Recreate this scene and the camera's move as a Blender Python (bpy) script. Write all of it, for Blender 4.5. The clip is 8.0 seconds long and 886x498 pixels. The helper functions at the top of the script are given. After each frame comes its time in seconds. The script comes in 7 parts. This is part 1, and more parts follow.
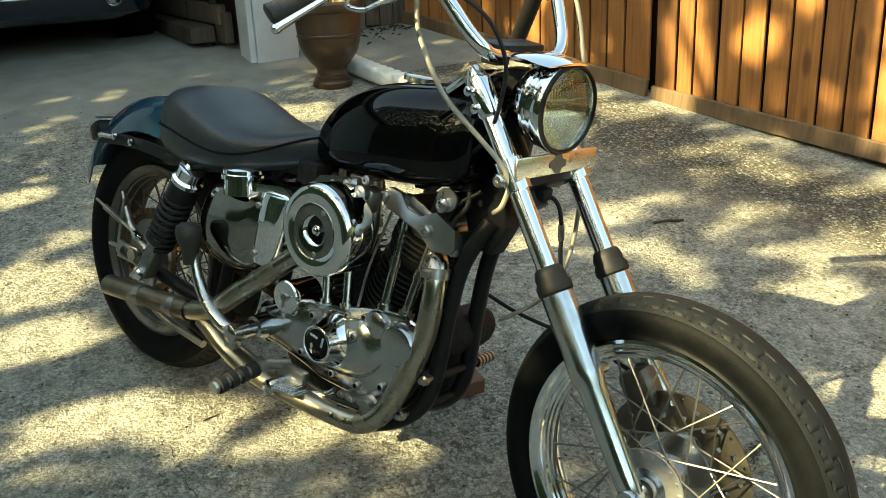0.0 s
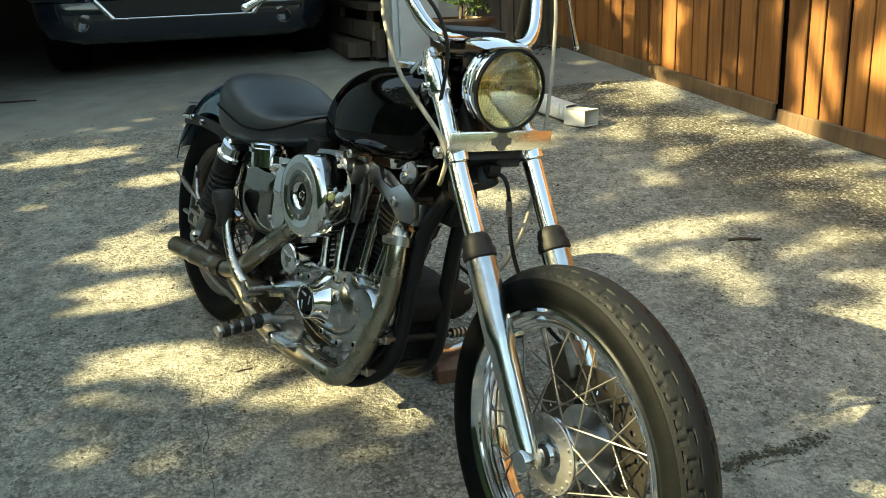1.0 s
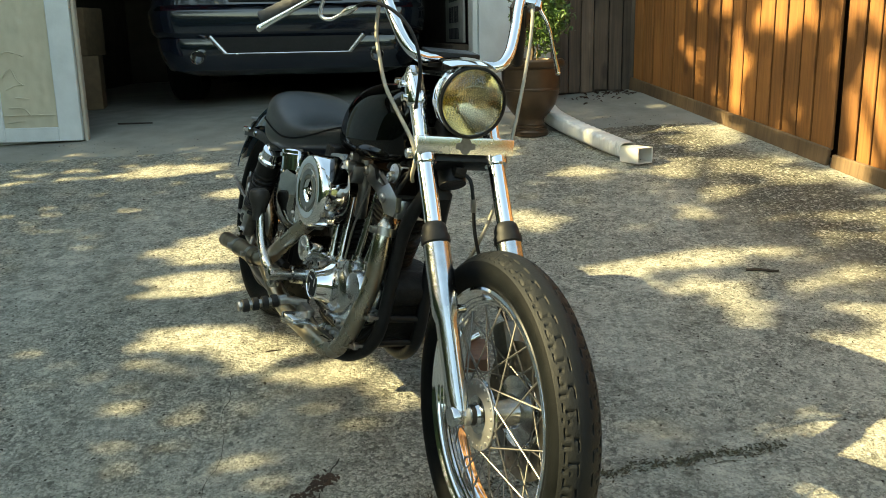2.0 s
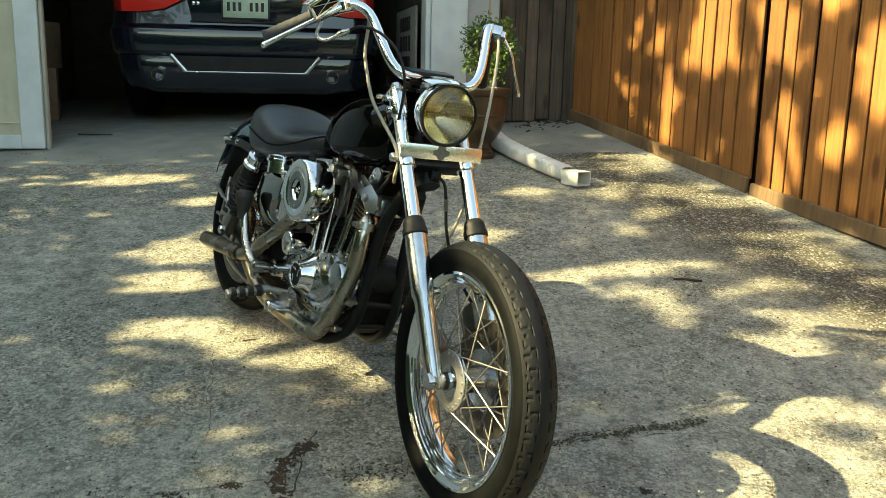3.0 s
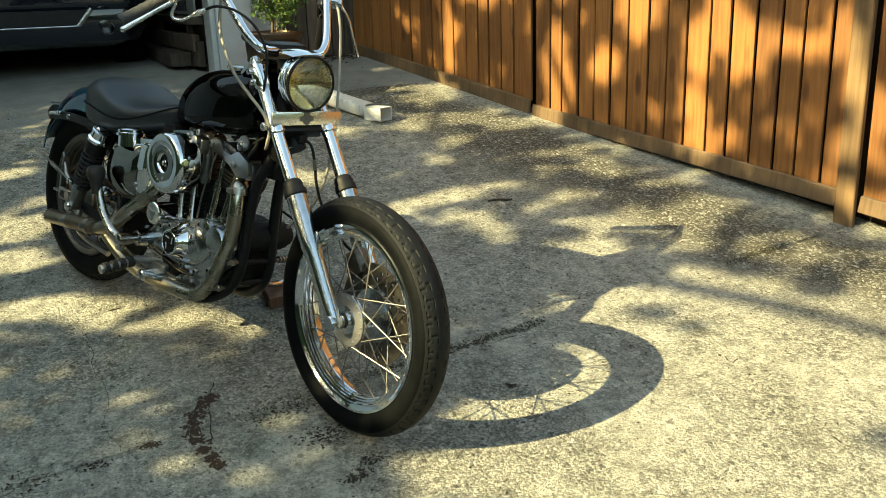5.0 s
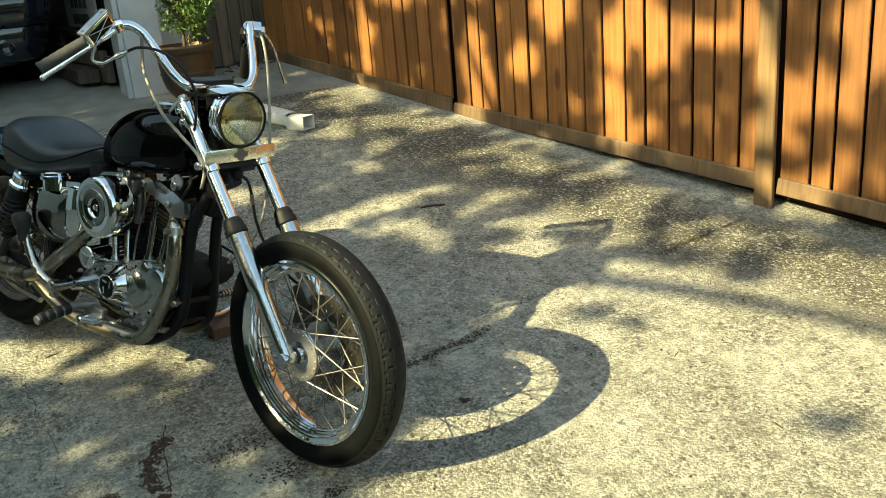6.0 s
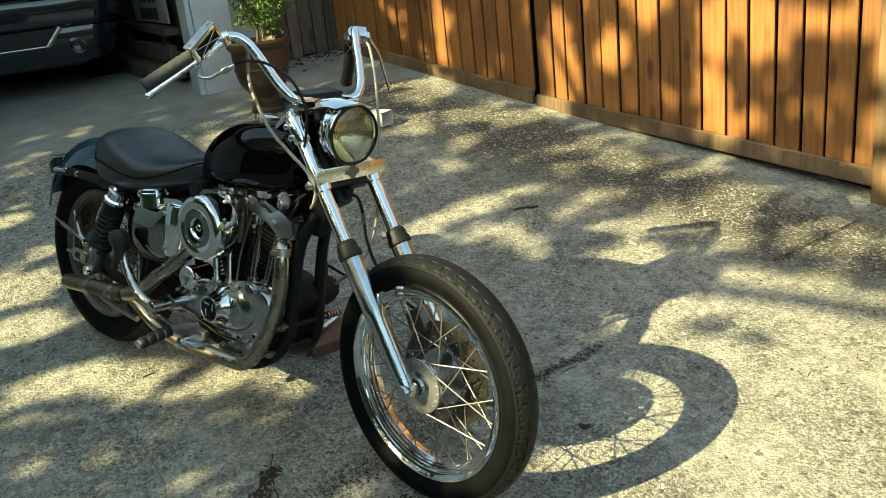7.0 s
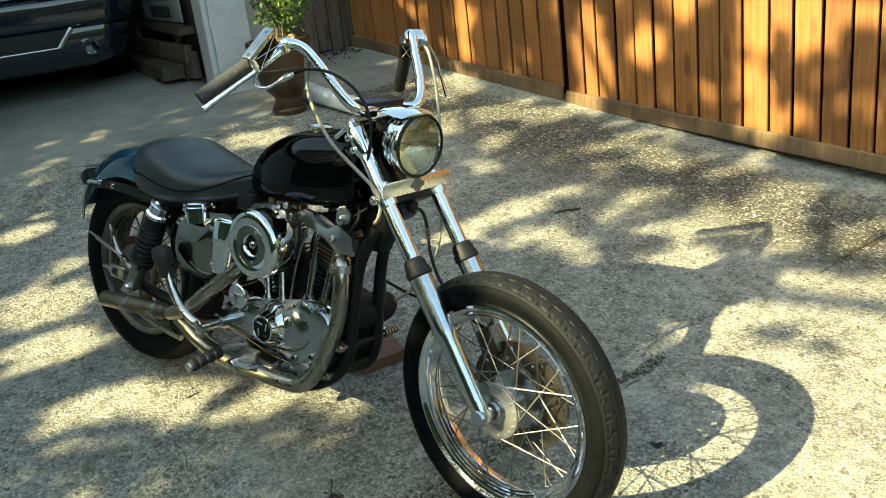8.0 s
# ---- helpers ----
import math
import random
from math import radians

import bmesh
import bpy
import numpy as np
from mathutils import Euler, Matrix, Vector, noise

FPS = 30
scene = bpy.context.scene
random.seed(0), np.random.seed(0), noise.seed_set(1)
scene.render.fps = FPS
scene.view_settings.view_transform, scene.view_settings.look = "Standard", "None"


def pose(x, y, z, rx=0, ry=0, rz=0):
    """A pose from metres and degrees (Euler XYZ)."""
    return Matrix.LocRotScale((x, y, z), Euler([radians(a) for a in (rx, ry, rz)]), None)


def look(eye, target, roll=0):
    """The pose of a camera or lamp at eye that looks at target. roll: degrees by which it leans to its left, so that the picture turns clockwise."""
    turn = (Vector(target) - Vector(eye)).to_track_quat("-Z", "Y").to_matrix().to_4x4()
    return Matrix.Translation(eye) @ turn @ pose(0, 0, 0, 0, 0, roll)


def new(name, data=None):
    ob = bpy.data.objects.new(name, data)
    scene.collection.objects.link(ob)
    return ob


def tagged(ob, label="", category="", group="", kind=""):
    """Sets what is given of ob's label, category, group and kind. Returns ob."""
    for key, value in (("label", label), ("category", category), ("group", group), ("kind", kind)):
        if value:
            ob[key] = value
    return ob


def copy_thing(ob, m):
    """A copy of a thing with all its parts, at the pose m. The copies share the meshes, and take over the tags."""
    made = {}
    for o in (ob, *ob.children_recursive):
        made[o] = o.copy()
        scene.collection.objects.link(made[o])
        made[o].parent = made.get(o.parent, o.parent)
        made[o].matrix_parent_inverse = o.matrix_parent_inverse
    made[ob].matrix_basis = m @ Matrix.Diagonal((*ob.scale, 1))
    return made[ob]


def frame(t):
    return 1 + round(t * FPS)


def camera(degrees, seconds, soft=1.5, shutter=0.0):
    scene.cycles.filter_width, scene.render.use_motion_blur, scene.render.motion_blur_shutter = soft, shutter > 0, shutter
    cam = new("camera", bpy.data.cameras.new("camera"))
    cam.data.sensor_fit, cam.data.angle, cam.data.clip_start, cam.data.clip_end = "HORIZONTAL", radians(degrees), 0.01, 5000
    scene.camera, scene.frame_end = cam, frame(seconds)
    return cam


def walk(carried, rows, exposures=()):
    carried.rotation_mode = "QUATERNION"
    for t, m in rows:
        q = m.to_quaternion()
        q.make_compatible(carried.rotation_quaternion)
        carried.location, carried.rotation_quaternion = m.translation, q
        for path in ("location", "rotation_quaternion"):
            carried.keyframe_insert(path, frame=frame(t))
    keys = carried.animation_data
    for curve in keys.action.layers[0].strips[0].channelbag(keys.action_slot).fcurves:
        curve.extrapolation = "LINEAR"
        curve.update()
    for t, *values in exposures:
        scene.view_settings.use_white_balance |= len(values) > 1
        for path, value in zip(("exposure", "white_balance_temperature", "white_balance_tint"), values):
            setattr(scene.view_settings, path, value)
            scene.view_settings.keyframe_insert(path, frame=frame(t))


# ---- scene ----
cam = camera(53.0, 8.0, soft=0.75)
PATH = [
    (0, (0.09, 0.018, 1.218), (0.825, 1.752, 0.545), -2.6),
    (0.5, (0.315, -0.148, 1.157), (0.81, 1.691, 0.546), -2.9),
    (1, (0.504, -0.278, 1.121), (0.8, 1.612, 0.539), -2.4),
    (1.2, (0.564, -0.329, 1.121), (0.798, 1.571, 0.542), -2.4),
    (2.3, (0.826, -0.68, 1.047), (0.829, 1.27, 0.601), -0.8),
    (2.5, (0.791, -0.723, 1.061), (0.84, 1.225, 0.613), 0.4),
    (3, (0.676, -0.91, 1.039), (0.859, 1.041, 0.637), 1.3),
    (3.5, (0.623, -1.079, 1.036), (0.907, 0.86, 0.638), 1.1),
    (4, (0.579, -1.146, 1.033), (0.962, 0.768, 0.596), 0.2),
    (4.5, (0.458, -1.14, 1.073), (0.991, 0.718, 0.558), -0.9),
    (5, (0.336, -1.12, 1.179), (1.018, 0.67, 0.603), -1.8),
    (5.2, (0.287, -1.12, 1.197), (1.028, 0.648, 0.626), -2.2),
    (6.3, (0.294, -1.017, 1.34), (1.136, 0.677, 0.69), -4.9),
    (6.5, (0.273, -0.945, 1.357), (1.105, 0.748, 0.692), -5.1),
    (7, (0.202, -0.82, 1.377), (0.931, 0.92, 0.713), -6.3),
    (7.5, (0.164, -0.719, 1.383), (0.837, 1.045, 0.723), -7.3),
    (8, (0.091, -0.618, 1.416), (0.826, 1.111, 0.731), -7.1),
]
walk(cam, [(t, look(eye, target, roll)) for t, eye, target, roll in PATH], exposures=[(0.0, 2.20, 9500, -7), (1.0, 2.14, 9200, -6), (2.5, 2.18, 9700, -5), (3.5, 2.05, 9700, -6), (5.0, 1.78, 9200, -7), (7.0, 1.78, 8600, -9), (8.0, 2.08, 8300, -9)])

# ---- world, sun ----
SUN = Vector((-0.8283, -0.1460, 0.5410)).normalized()
world = bpy.data.worlds.new("world")
scene.world = world
world.use_nodes = True
wn = world.node_tree.nodes
sky = wn.new("ShaderNodeTexSky")
sky.sky_type, sky.sun_disc = "NISHITA", False
sky.sun_elevation = math.asin(SUN.z)
sky.sun_rotation = math.atan2(SUN.x, SUN.y)
world.node_tree.links.new(sky.outputs[0], wn["Background"].inputs[0])
wn["Background"].inputs[1].default_value = 0.15
sun = new("sun", bpy.data.lights.new("sun", "SUN"))
sun.data.energy, sun.data.angle, sun.data.color = 4.2, radians(0.45), (1.0, 0.90, 0.68)
sun.matrix_world = look(SUN * 20, (0, 0, 0))


# ---- materials ----
def mat(name, color, rough=0.5, metal=0.0, var=0.0, scale=20.0, bump=0.0, bscale=80.0, color2=None, coat=0.0, obj=True, stretch=(1, 1, 1), rvar=0.0):
    """A surface with two scales of variation in colour, its roughness and a fine relief."""
    m = bpy.data.materials.new(name)
    m.use_nodes = True
    nt = m.node_tree
    N, Lk = nt.nodes, nt.links.new
    b = N["Principled BSDF"]
    b.inputs["Roughness"].default_value, b.inputs["Metallic"].default_value = rough, metal
    b.inputs["Base Color"].default_value = (*color, 1)
    if coat:
        b.inputs["Coat Weight"].default_value, b.inputs["Coat Roughness"].default_value = coat, 0.03
    tc = N.new("ShaderNodeTexCoord")
    mp = N.new("ShaderNodeMapping")
    mp.inputs["Scale"].default_value = stretch
    Lk(tc.outputs["Object"], mp.inputs[0])
    if var:
        c2 = color2 or tuple(c * (1 - var) for c in color)
        n1, n2 = N.new("ShaderNodeTexNoise"), N.new("ShaderNodeTexNoise")
        n1.inputs["Scale"].default_value, n2.inputs["Scale"].default_value = scale, scale * 0.17
        n1.inputs["Detail"].default_value = 8
        Lk(mp.outputs[0], n1.inputs["Vector"]), Lk(mp.outputs[0], n2.inputs["Vector"])
        add = N.new("ShaderNodeMath")
        add.operation = "ADD"
        Lk(n1.outputs[0], add.inputs[0]), Lk(n2.outputs[0], add.inputs[1])
        ramp = N.new("ShaderNodeMapRange")
        ramp.inputs[1].default_value, ramp.inputs[2].default_value = 0.75, 1.25
        Lk(add.outputs[0], ramp.inputs[0])
        mix = N.new("ShaderNodeMix")
        mix.data_type = "RGBA"
        mix.inputs[6].default_value, mix.inputs[7].default_value = (*color, 1), (*c2, 1)
        Lk(ramp.outputs[0], mix.inputs[0]), Lk(mix.outputs[2], b.inputs["Base Color"])
        if rvar:
            rr = N.new("ShaderNodeMapRange")
            rr.inputs[3].default_value, rr.inputs[4].default_value = rough, rough + rvar
            Lk(ramp.outputs[0], rr.inputs[0]), Lk(rr.outputs[0], b.inputs["Roughness"])
    if bump:
        nb = N.new("ShaderNodeTexNoise")
        nb.inputs["Scale"].default_value, nb.inputs["Detail"].default_value = bscale, 6
        Lk(mp.outputs[0], nb.inputs["Vector"])
        bp = N.new("ShaderNodeBump")
        bp.inputs["Strength"].default_value, bp.inputs["Distance"].default_value = bump, 0.01
        Lk(nb.outputs[0], bp.inputs["Height"]), Lk(bp.outputs[0], b.inputs["Normal"])
    return m


def wood_mat(name, light, dark, rough=0.65, knots=True, weather=0.0):
    """Sawn boards: long grain, a different shade a board, knots, dark weathering streaks."""
    m = bpy.data.materials.new(name)
    m.use_nodes = True
    nt = m.node_tree
    N, Lk = nt.nodes, nt.links.new
    b = N["Principled BSDF"]
    b.inputs["Roughness"].default_value = rough
    tc, oi = N.new("ShaderNodeTexCoord"), N.new("ShaderNodeObjectInfo")
    off = N.new("ShaderNodeVectorMath")
    off.operation = "MULTIPLY_ADD"
    comb = N.new("ShaderNodeCombineXYZ")
    for k in range(3):
        Lk(oi.outputs["Random"], comb.inputs[k])
    Lk(comb.outputs[0], off.inputs[0])
    off.inputs[1].default_value = (17, 31, 53)
    Lk(tc.outputs["Object"], off.inputs[2])
    mp = N.new("ShaderNodeMapping")
    mp.inputs["Scale"].default_value = (60, 60, 2.5)
    Lk(off.outputs[0], mp.inputs[0])
    grain = N.new("ShaderNodeTexNoise")
    grain.inputs["Scale"].default_value, grain.inputs["Detail"].default_value, grain.inputs["Distortion"].default_value = 1.0, 6, 0.6
    Lk(mp.outputs[0], grain.inputs["Vector"])
    broad = N.new("ShaderNodeTexNoise")
    broad.inputs["Scale"].default_value, broad.inputs["Detail"].default_value = 3.0, 4
    Lk(off.outputs[0], broad.inputs["Vector"])
    mix = N.new("ShaderNodeMix")
    mix.data_type = "RGBA"
    mix.inputs[6].default_value, mix.inputs[7].default_value = (*light, 1), (*dark, 1)
    mr = N.new("ShaderNodeMapRange")
    mr.inputs[1].default_value, mr.inputs[2].default_value = 0.35, 0.75
    Lk(grain.outputs[0], mr.inputs[0]), Lk(mr.outputs[0], mix.inputs[0])
    hsv = N.new("ShaderNodeHueSaturation")
    val = N.new("ShaderNodeMapRange")
    val.inputs[3].default_value, val.inputs[4].default_value = 0.66, 1.20
    Lk(oi.outputs["Random"], val.inputs[0])
    mul = N.new("ShaderNodeMath")
    mul.operation = "MULTIPLY"
    br = N.new("ShaderNodeMapRange")
    br.inputs[1].default_value, br.inputs[2].default_value, br.inputs[3].default_value, br.inputs[4].default_value = 0.3, 0.7, 1.12, 0.82 - weather
    Lk(broad.outputs[0], br.inputs[0])
    Lk(val.outputs[0], mul.inputs[0]), Lk(br.outputs[0], mul.inputs[1])
    Lk(mul.outputs[0], hsv.inputs["Value"]), Lk(mix.outputs[2], hsv.inputs["Color"])
    last = hsv.outputs[0]
    if knots:
        mk = N.new("ShaderNodeMapping")
        mk.inputs["Scale"].default_value = (9, 9, 3.2)
        Lk(off.outputs[0], mk.inputs[0])
        vo = N.new("ShaderNodeTexVoronoi")
        vo.inputs["Scale"].default_value = 0.8
        Lk(mk.outputs[0], vo.inputs["Vector"])
        kr = N.new("ShaderNodeMapRange")
        kr.inputs[1].default_value, kr.inputs[2].default_value = 0.10, 0.19
        kr.inputs[3].default_value, kr.inputs[4].default_value = 0.75, 0.0
        Lk(vo.outputs["Distance"], kr.inputs[0])
        km = N.new("ShaderNodeMix")
        km.data_type = "RGBA"
        km.inputs[7].default_value = (dark[0] * 0.45, dark[1] * 0.4, dark[2] * 0.4, 1)
        Lk(kr.outputs[0], km.inputs[0]), Lk(last, km.inputs[6])
        last = km.outputs[2]
    Lk(last, b.inputs["Base Color"])
    bp = N.new("ShaderNodeBump")
    bp.inputs["Strength"].default_value, bp.inputs["Distance"].default_value = 0.5, 0.004
    Lk(grain.outputs[0], bp.inputs["Height"]), Lk(bp.outputs[0], b.inputs["Normal"])
    return m


def concrete_mat():
    """Old washed-out concrete: pale and dark aggregate, lichen and oil stains, pits."""
    m = bpy.data.materials.new("worn_concrete")
    m.use_nodes = True
    nt = m.node_tree
    N, Lk = nt.nodes, nt.links.new
    b = N["Principled BSDF"]
    b.inputs["Roughness"].default_value = 0.9
    tc = N.new("ShaderNodeTexCoord")

    def noise_at(scale, detail=4, rough=0.6):
        n = N.new("ShaderNodeTexNoise")
        n.inputs["Scale"].default_value, n.inputs["Detail"].default_value, n.inputs["Roughness"].default_value = scale, detail, rough
        Lk(tc.outputs["Object"], n.inputs["Vector"])
        return n.outputs[0]

    def mapped(v, a, c, d=0.0, e=1.0):
        r = N.new("ShaderNodeMapRange")
        for k, q in enumerate((a, c, d, e)):
            r.inputs[k + 1].default_value = q
        Lk(v, r.inputs[0])
        return r.outputs[0]

    def mixed(f, a, c):
        x = N.new("ShaderNodeMix")
        x.data_type = "RGBA"
        Lk(f, x.inputs[0])
        for k, q in ((6, a), (7, c)):
            if isinstance(q, tuple):
                x.inputs[k].default_value = (*q, 1)
            else:
                Lk(q, x.inputs[k])
        return x.outputs[2]

    def cells(scale, seed):
        """Broken stones: a random number a stone, and how far out from its middle one is."""
        sh = N.new("ShaderNodeVectorMath")
        sh.operation = "ADD"
        wob = N.new("ShaderNodeTexNoise")
        wob.inputs["Scale"].default_value, wob.inputs["Detail"].default_value = scale * 1.1, 2
        Lk(tc.outputs["Object"], wob.inputs["Vector"])
        sc = N.new("ShaderNodeVectorMath")
        sc.operation = "MULTIPLY_ADD"
        sc.inputs[1].default_value = (1.7 / scale,) * 3
        sc.inputs[2].default_value = (seed, seed * 1.7, 0)
        Lk(wob.outputs["Color"], sc.inputs[0])
        Lk(tc.outputs["Object"], sh.inputs[0]), Lk(sc.outputs[0], sh.inputs[1])
        v = N.new("ShaderNodeTexVoronoi")
        v.inputs["Scale"].default_value = scale
        Lk(sh.outputs[0], v.inputs["Vector"])
        sp = N.new("ShaderNodeSeparateColor")
        Lk(v.outputs["Color"], sp.inputs[0])
        return sp.outputs[0], sp.outputs[1], v.outputs["Distance"]

    def product(a, c):
        q = N.new("ShaderNodeMath")
        q.operation = "MULTIPLY"
        Lk(a, q.inputs[0]), Lk(c, q.inputs[1])
        return q.outputs[0]

    # a strip of dark washed-out gravel along the fence
    dn = N.new("ShaderNodeVectorMath")
    dn.operation = "DOT_PRODUCT"
    dn.inputs[1].default_value = (-0.9567, -0.2912, 0)
    Lk(tc.outputs["Object"], dn.inputs[0])
    away = N.new("ShaderNodeMath")
    away.operation = "MULTIPLY_ADD"
    away.inputs[1].default_value = 0.55
    Lk(noise_at(2.1, 6, 0.65), away.inputs[0]), Lk(dn.outputs["Value"], away.inputs[2])
    strip = product(mapped(away.outputs[0], -3.22, -3.06), mapped(away.outputs[0], -2.80, -2.42, 1.0, 0.0))
    # smooth worn paste, and patches where the stones lie bare
    worn = mapped(noise_at(1.7, 7, 0.68), 0.36, 0.58, 0.55, 1.0)
    both = N.new("ShaderNodeMath")
    both.operation = "MAXIMUM"
    Lk(worn, both.inputs[0]), Lk(strip, both.inputs[1])
    bare = both.outputs[0]
    c = mixed(mapped(noise_at(19, 12, 0.86), 0.42, 0.58), (0.32, 0.312, 0.26), (0.74, 0.715, 0.60))
    c = mixed(product(strip, mapped(noise_at(60, 4, 0.7), 0.36, 0.56, 0.6, 1.0)), c, (0.10, 0.092, 0.062))
    # coarse mottling, a hand across
    c = mixed(mapped(noise_at(11.0, 10, 0.80), 0.49, 0.62, 0, 0.62), c, (0.18, 0.176, 0.142))
    r1, g1, d1 = cells(46, 0.0)
    r2, g2, d2 = cells(100, 3.0)
    tone1 = mixed(mapped(r1, 0.10, 0.9), (0.12, 0.115, 0.092), (0.78, 0.76, 0.65))
    tone2 = mixed(mapped(r2, 0.10, 1.0), (0.14, 0.134, 0.108), (0.74, 0.72, 0.61))
    c = mixed(product(product(mapped(d2, 0.40, 0.54, 0.8, 0.0), bare), mapped(g2, 0.30, 0.36)), c, tone2)
    c = mixed(product(product(mapped(d1, 0.36, 0.46, 0.9, 0.0), bare), mapped(g1, 0.50, 0.54)), c, tone1)
    # gaps between bare stones, and pits in loose clusters, their shade painted dark
    c = mixed(product(mapped(d2, 0.54, 0.68), mapped(bare, 0.5, 1.0, 0.0, 0.65)), c, (0.06, 0.057, 0.045))
    pitted = mapped(noise_at(3.1, 6, 0.7), 0.38, 0.56, 0.35, 1.0)
    c = mixed(product(mapped(noise_at(120, 4, 0.65), 0.60, 0.64, 0, 0.85), pitted), c, (0.05, 0.047, 0.037))
    c = mixed(product(mapped(noise_at(52, 8, 0.78), 0.60, 0.645, 0, 0.85), pitted), c, (0.07, 0.064, 0.05))
    # grime, lichen, washed-out pale patches
    c = mixed(mapped(noise_at(2.6, 8, 0.7), 0.54, 0.70, 0, 0.45), c, (0.145, 0.137, 0.10))
    c = mixed(mapped(noise_at(5.5, 8, 0.72), 0.58, 0.71, 0, 0.45), c, (0.10, 0.096, 0.07))
    c = mixed(product(mapped(noise_at(7.3, 9, 0.72), 0.57, 0.64, 0, 0.55), mapped(noise_at(1.3, 4), 0.42, 0.60)), c, (0.72, 0.70, 0.60))
    Lk(c, b.inputs["Base Color"])
    add = N.new("ShaderNodeMath")
    add.operation = "ADD"
    Lk(product(mapped(d2, 0.0, 0.65, 0.55, 0.0), bare), add.inputs[0]), Lk(noise_at(26, 12, 0.82), add.inputs[1])
    bp = N.new("ShaderNodeBump")
    bp.inputs["Strength"].default_value, bp.inputs["Distance"].default_value = 1.0, 0.022
    Lk(add.outputs[0], bp.inputs["Height"]), Lk(bp.outputs[0], b.inputs["Normal"])
    return m


CONCRETE = concrete_mat()
APRON = mat("smooth_old_concrete", (0.30, 0.29, 0.25), 0.85, var=0.35, scale=7, bump=0.25, bscale=40)
CEDAR = wood_mat("stained_cedar", (0.355, 0.146, 0.041), (0.205, 0.077, 0.021))
KICK = wood_mat("weathered_cedar", (0.225, 0.140, 0.074), (0.135, 0.082, 0.044), weather=0.2)
POSTWOOD = wood_mat("faded_cedar_post", (0.255, 0.150, 0.068), (0.155, 0.088, 0.040), weather=0.2)
GREYWOOD = wood_mat("grey_weathered_boards", (0.16, 0.115, 0.08), (0.075, 0.055, 0.042), rough=0.85, weather=0.3)
REDWOOD = wood_mat("reddish_wood", (0.24, 0.115, 0.065), (0.14, 0.065, 0.038))
WHITE = mat("white_house_paint", (0.62, 0.66, 0.66), 0.5, var=0.18, scale=9, bump=0.12, bscale=60)
BEIGE = mat("peeling_beige_paint", (0.52, 0.48, 0.36), 0.6, var=0.2, scale=6, bump=0.3, bscale=14)
STUCCO = mat("pale_wall", (0.45, 0.46, 0.44), 0.8, var=0.2, scale=8, bump=0.2)
# near-black that paints the shade seen through the fence gaps
GAPSHADE = mat("painted_gap_shade", (0.035, 0.016, 0.008), 0.9, var=0.4, scale=8, bump=0.2)
# the garage's inside shade is put into this dark colour; the roof shares it
SHADEDARK = mat("shade_dark_wall", (0.10, 0.085, 0.07), 0.85, var=0.4, scale=5, bump=0.2)
DIRT = mat("dark_soil", (0.05, 0.036, 0.022), 0.95, var=0.5, scale=60, bump=0.8, bscale=150)
LEAFLITTER = mat("dry_litter", (0.062, 0.033, 0.018), 0.9, var=0.5, scale=90, bump=0.5)
TWIG = mat("twig_bark", (0.05, 0.035, 0.022), 0.9, var=0.4, scale=80)
PVC = mat("white_plastic", (0.78, 0.76, 0.70), 0.45, var=0.15, scale=14, bump=0.1)
POTM = mat("bronze_glazed_clay", (0.105, 0.068, 0.042), 0.33, metal=0.5, var=0.35, scale=12, bump=0.06)
LEAF = mat("small_green_leaves", (0.10, 0.17, 0.035), 0.45, var=0.5, scale=25, color2=(0.05, 0.10, 0.02))
BARK = mat("bark", (0.12, 0.085, 0.055), 0.9, var=0.5, scale=30, bump=0.8)
CANOPY = mat("oak_leaves", (0.06, 0.10, 0.025), 0.5, var=0.4, scale=4)
DIMCHROME = mat("dimmed_chrome", (0.34, 0.33, 0.30), 0.05, metal=1.0, var=0.3, scale=18, rvar=0.06)
CHROME = mat("chrome", (0.86, 0.87, 0.88), 0.045, metal=1.0, var=0.06, scale=15, rvar=0.05)
OLDCHROME = mat("worn_chrome", (0.66, 0.65, 0.62), 0.14, metal=1.0, var=0.3, scale=25, rvar=0.16)
PLATESTEEL = mat("brushed_bright_plate", (0.84, 0.84, 0.82), 0.20, metal=1.0, var=0.08, scale=25, rvar=0.08)
BADGEGREY = mat("etched_badge", (0.20, 0.20, 0.19), 0.45, metal=0.7, var=0.3, scale=120)
ALLOY = mat("polished_alloy", (0.60, 0.625, 0.645), 0.13, metal=1.0, var=0.2, scale=30, rvar=0.12, bump=0.02)
COVERALLOY = mat("buffed_cover_alloy", (0.50, 0.525, 0.54), 0.16, metal=1.0, var=0.22, scale=26, rvar=0.10, bump=0.03)
SMOKEDSTEEL = mat("dull_chrome_tube", (0.48, 0.47, 0.44), 0.14, metal=1.0, var=0.4, scale=30, rvar=0.15)
SATIN = mat("satin_alloy", (0.42, 0.43, 0.44), 0.27, metal=1.0, var=0.2, scale=40, rvar=0.08, bump=0.03)
DULLALLOY = mat("dull_alloy", (0.36, 0.36, 0.35), 0.42, metal=1.0, var=0.4, scale=40, bump=0.1)
HUBALLOY = mat("cast_hub_alloy", (0.50, 0.49, 0.47), 0.5, metal=1.0, var=0.25, scale=50, bump=0.08)
RIMGREY = mat("dull_steel_rim", (0.26, 0.25, 0.235), 0.4, metal=1.0, var=0.4, scale=40, rvar=0.1)
DARKRIM = mat("grimy_steel_rim", (0.15, 0.145, 0.135), 0.45, metal=1.0, var=0.45, scale=30, rvar=0.1)
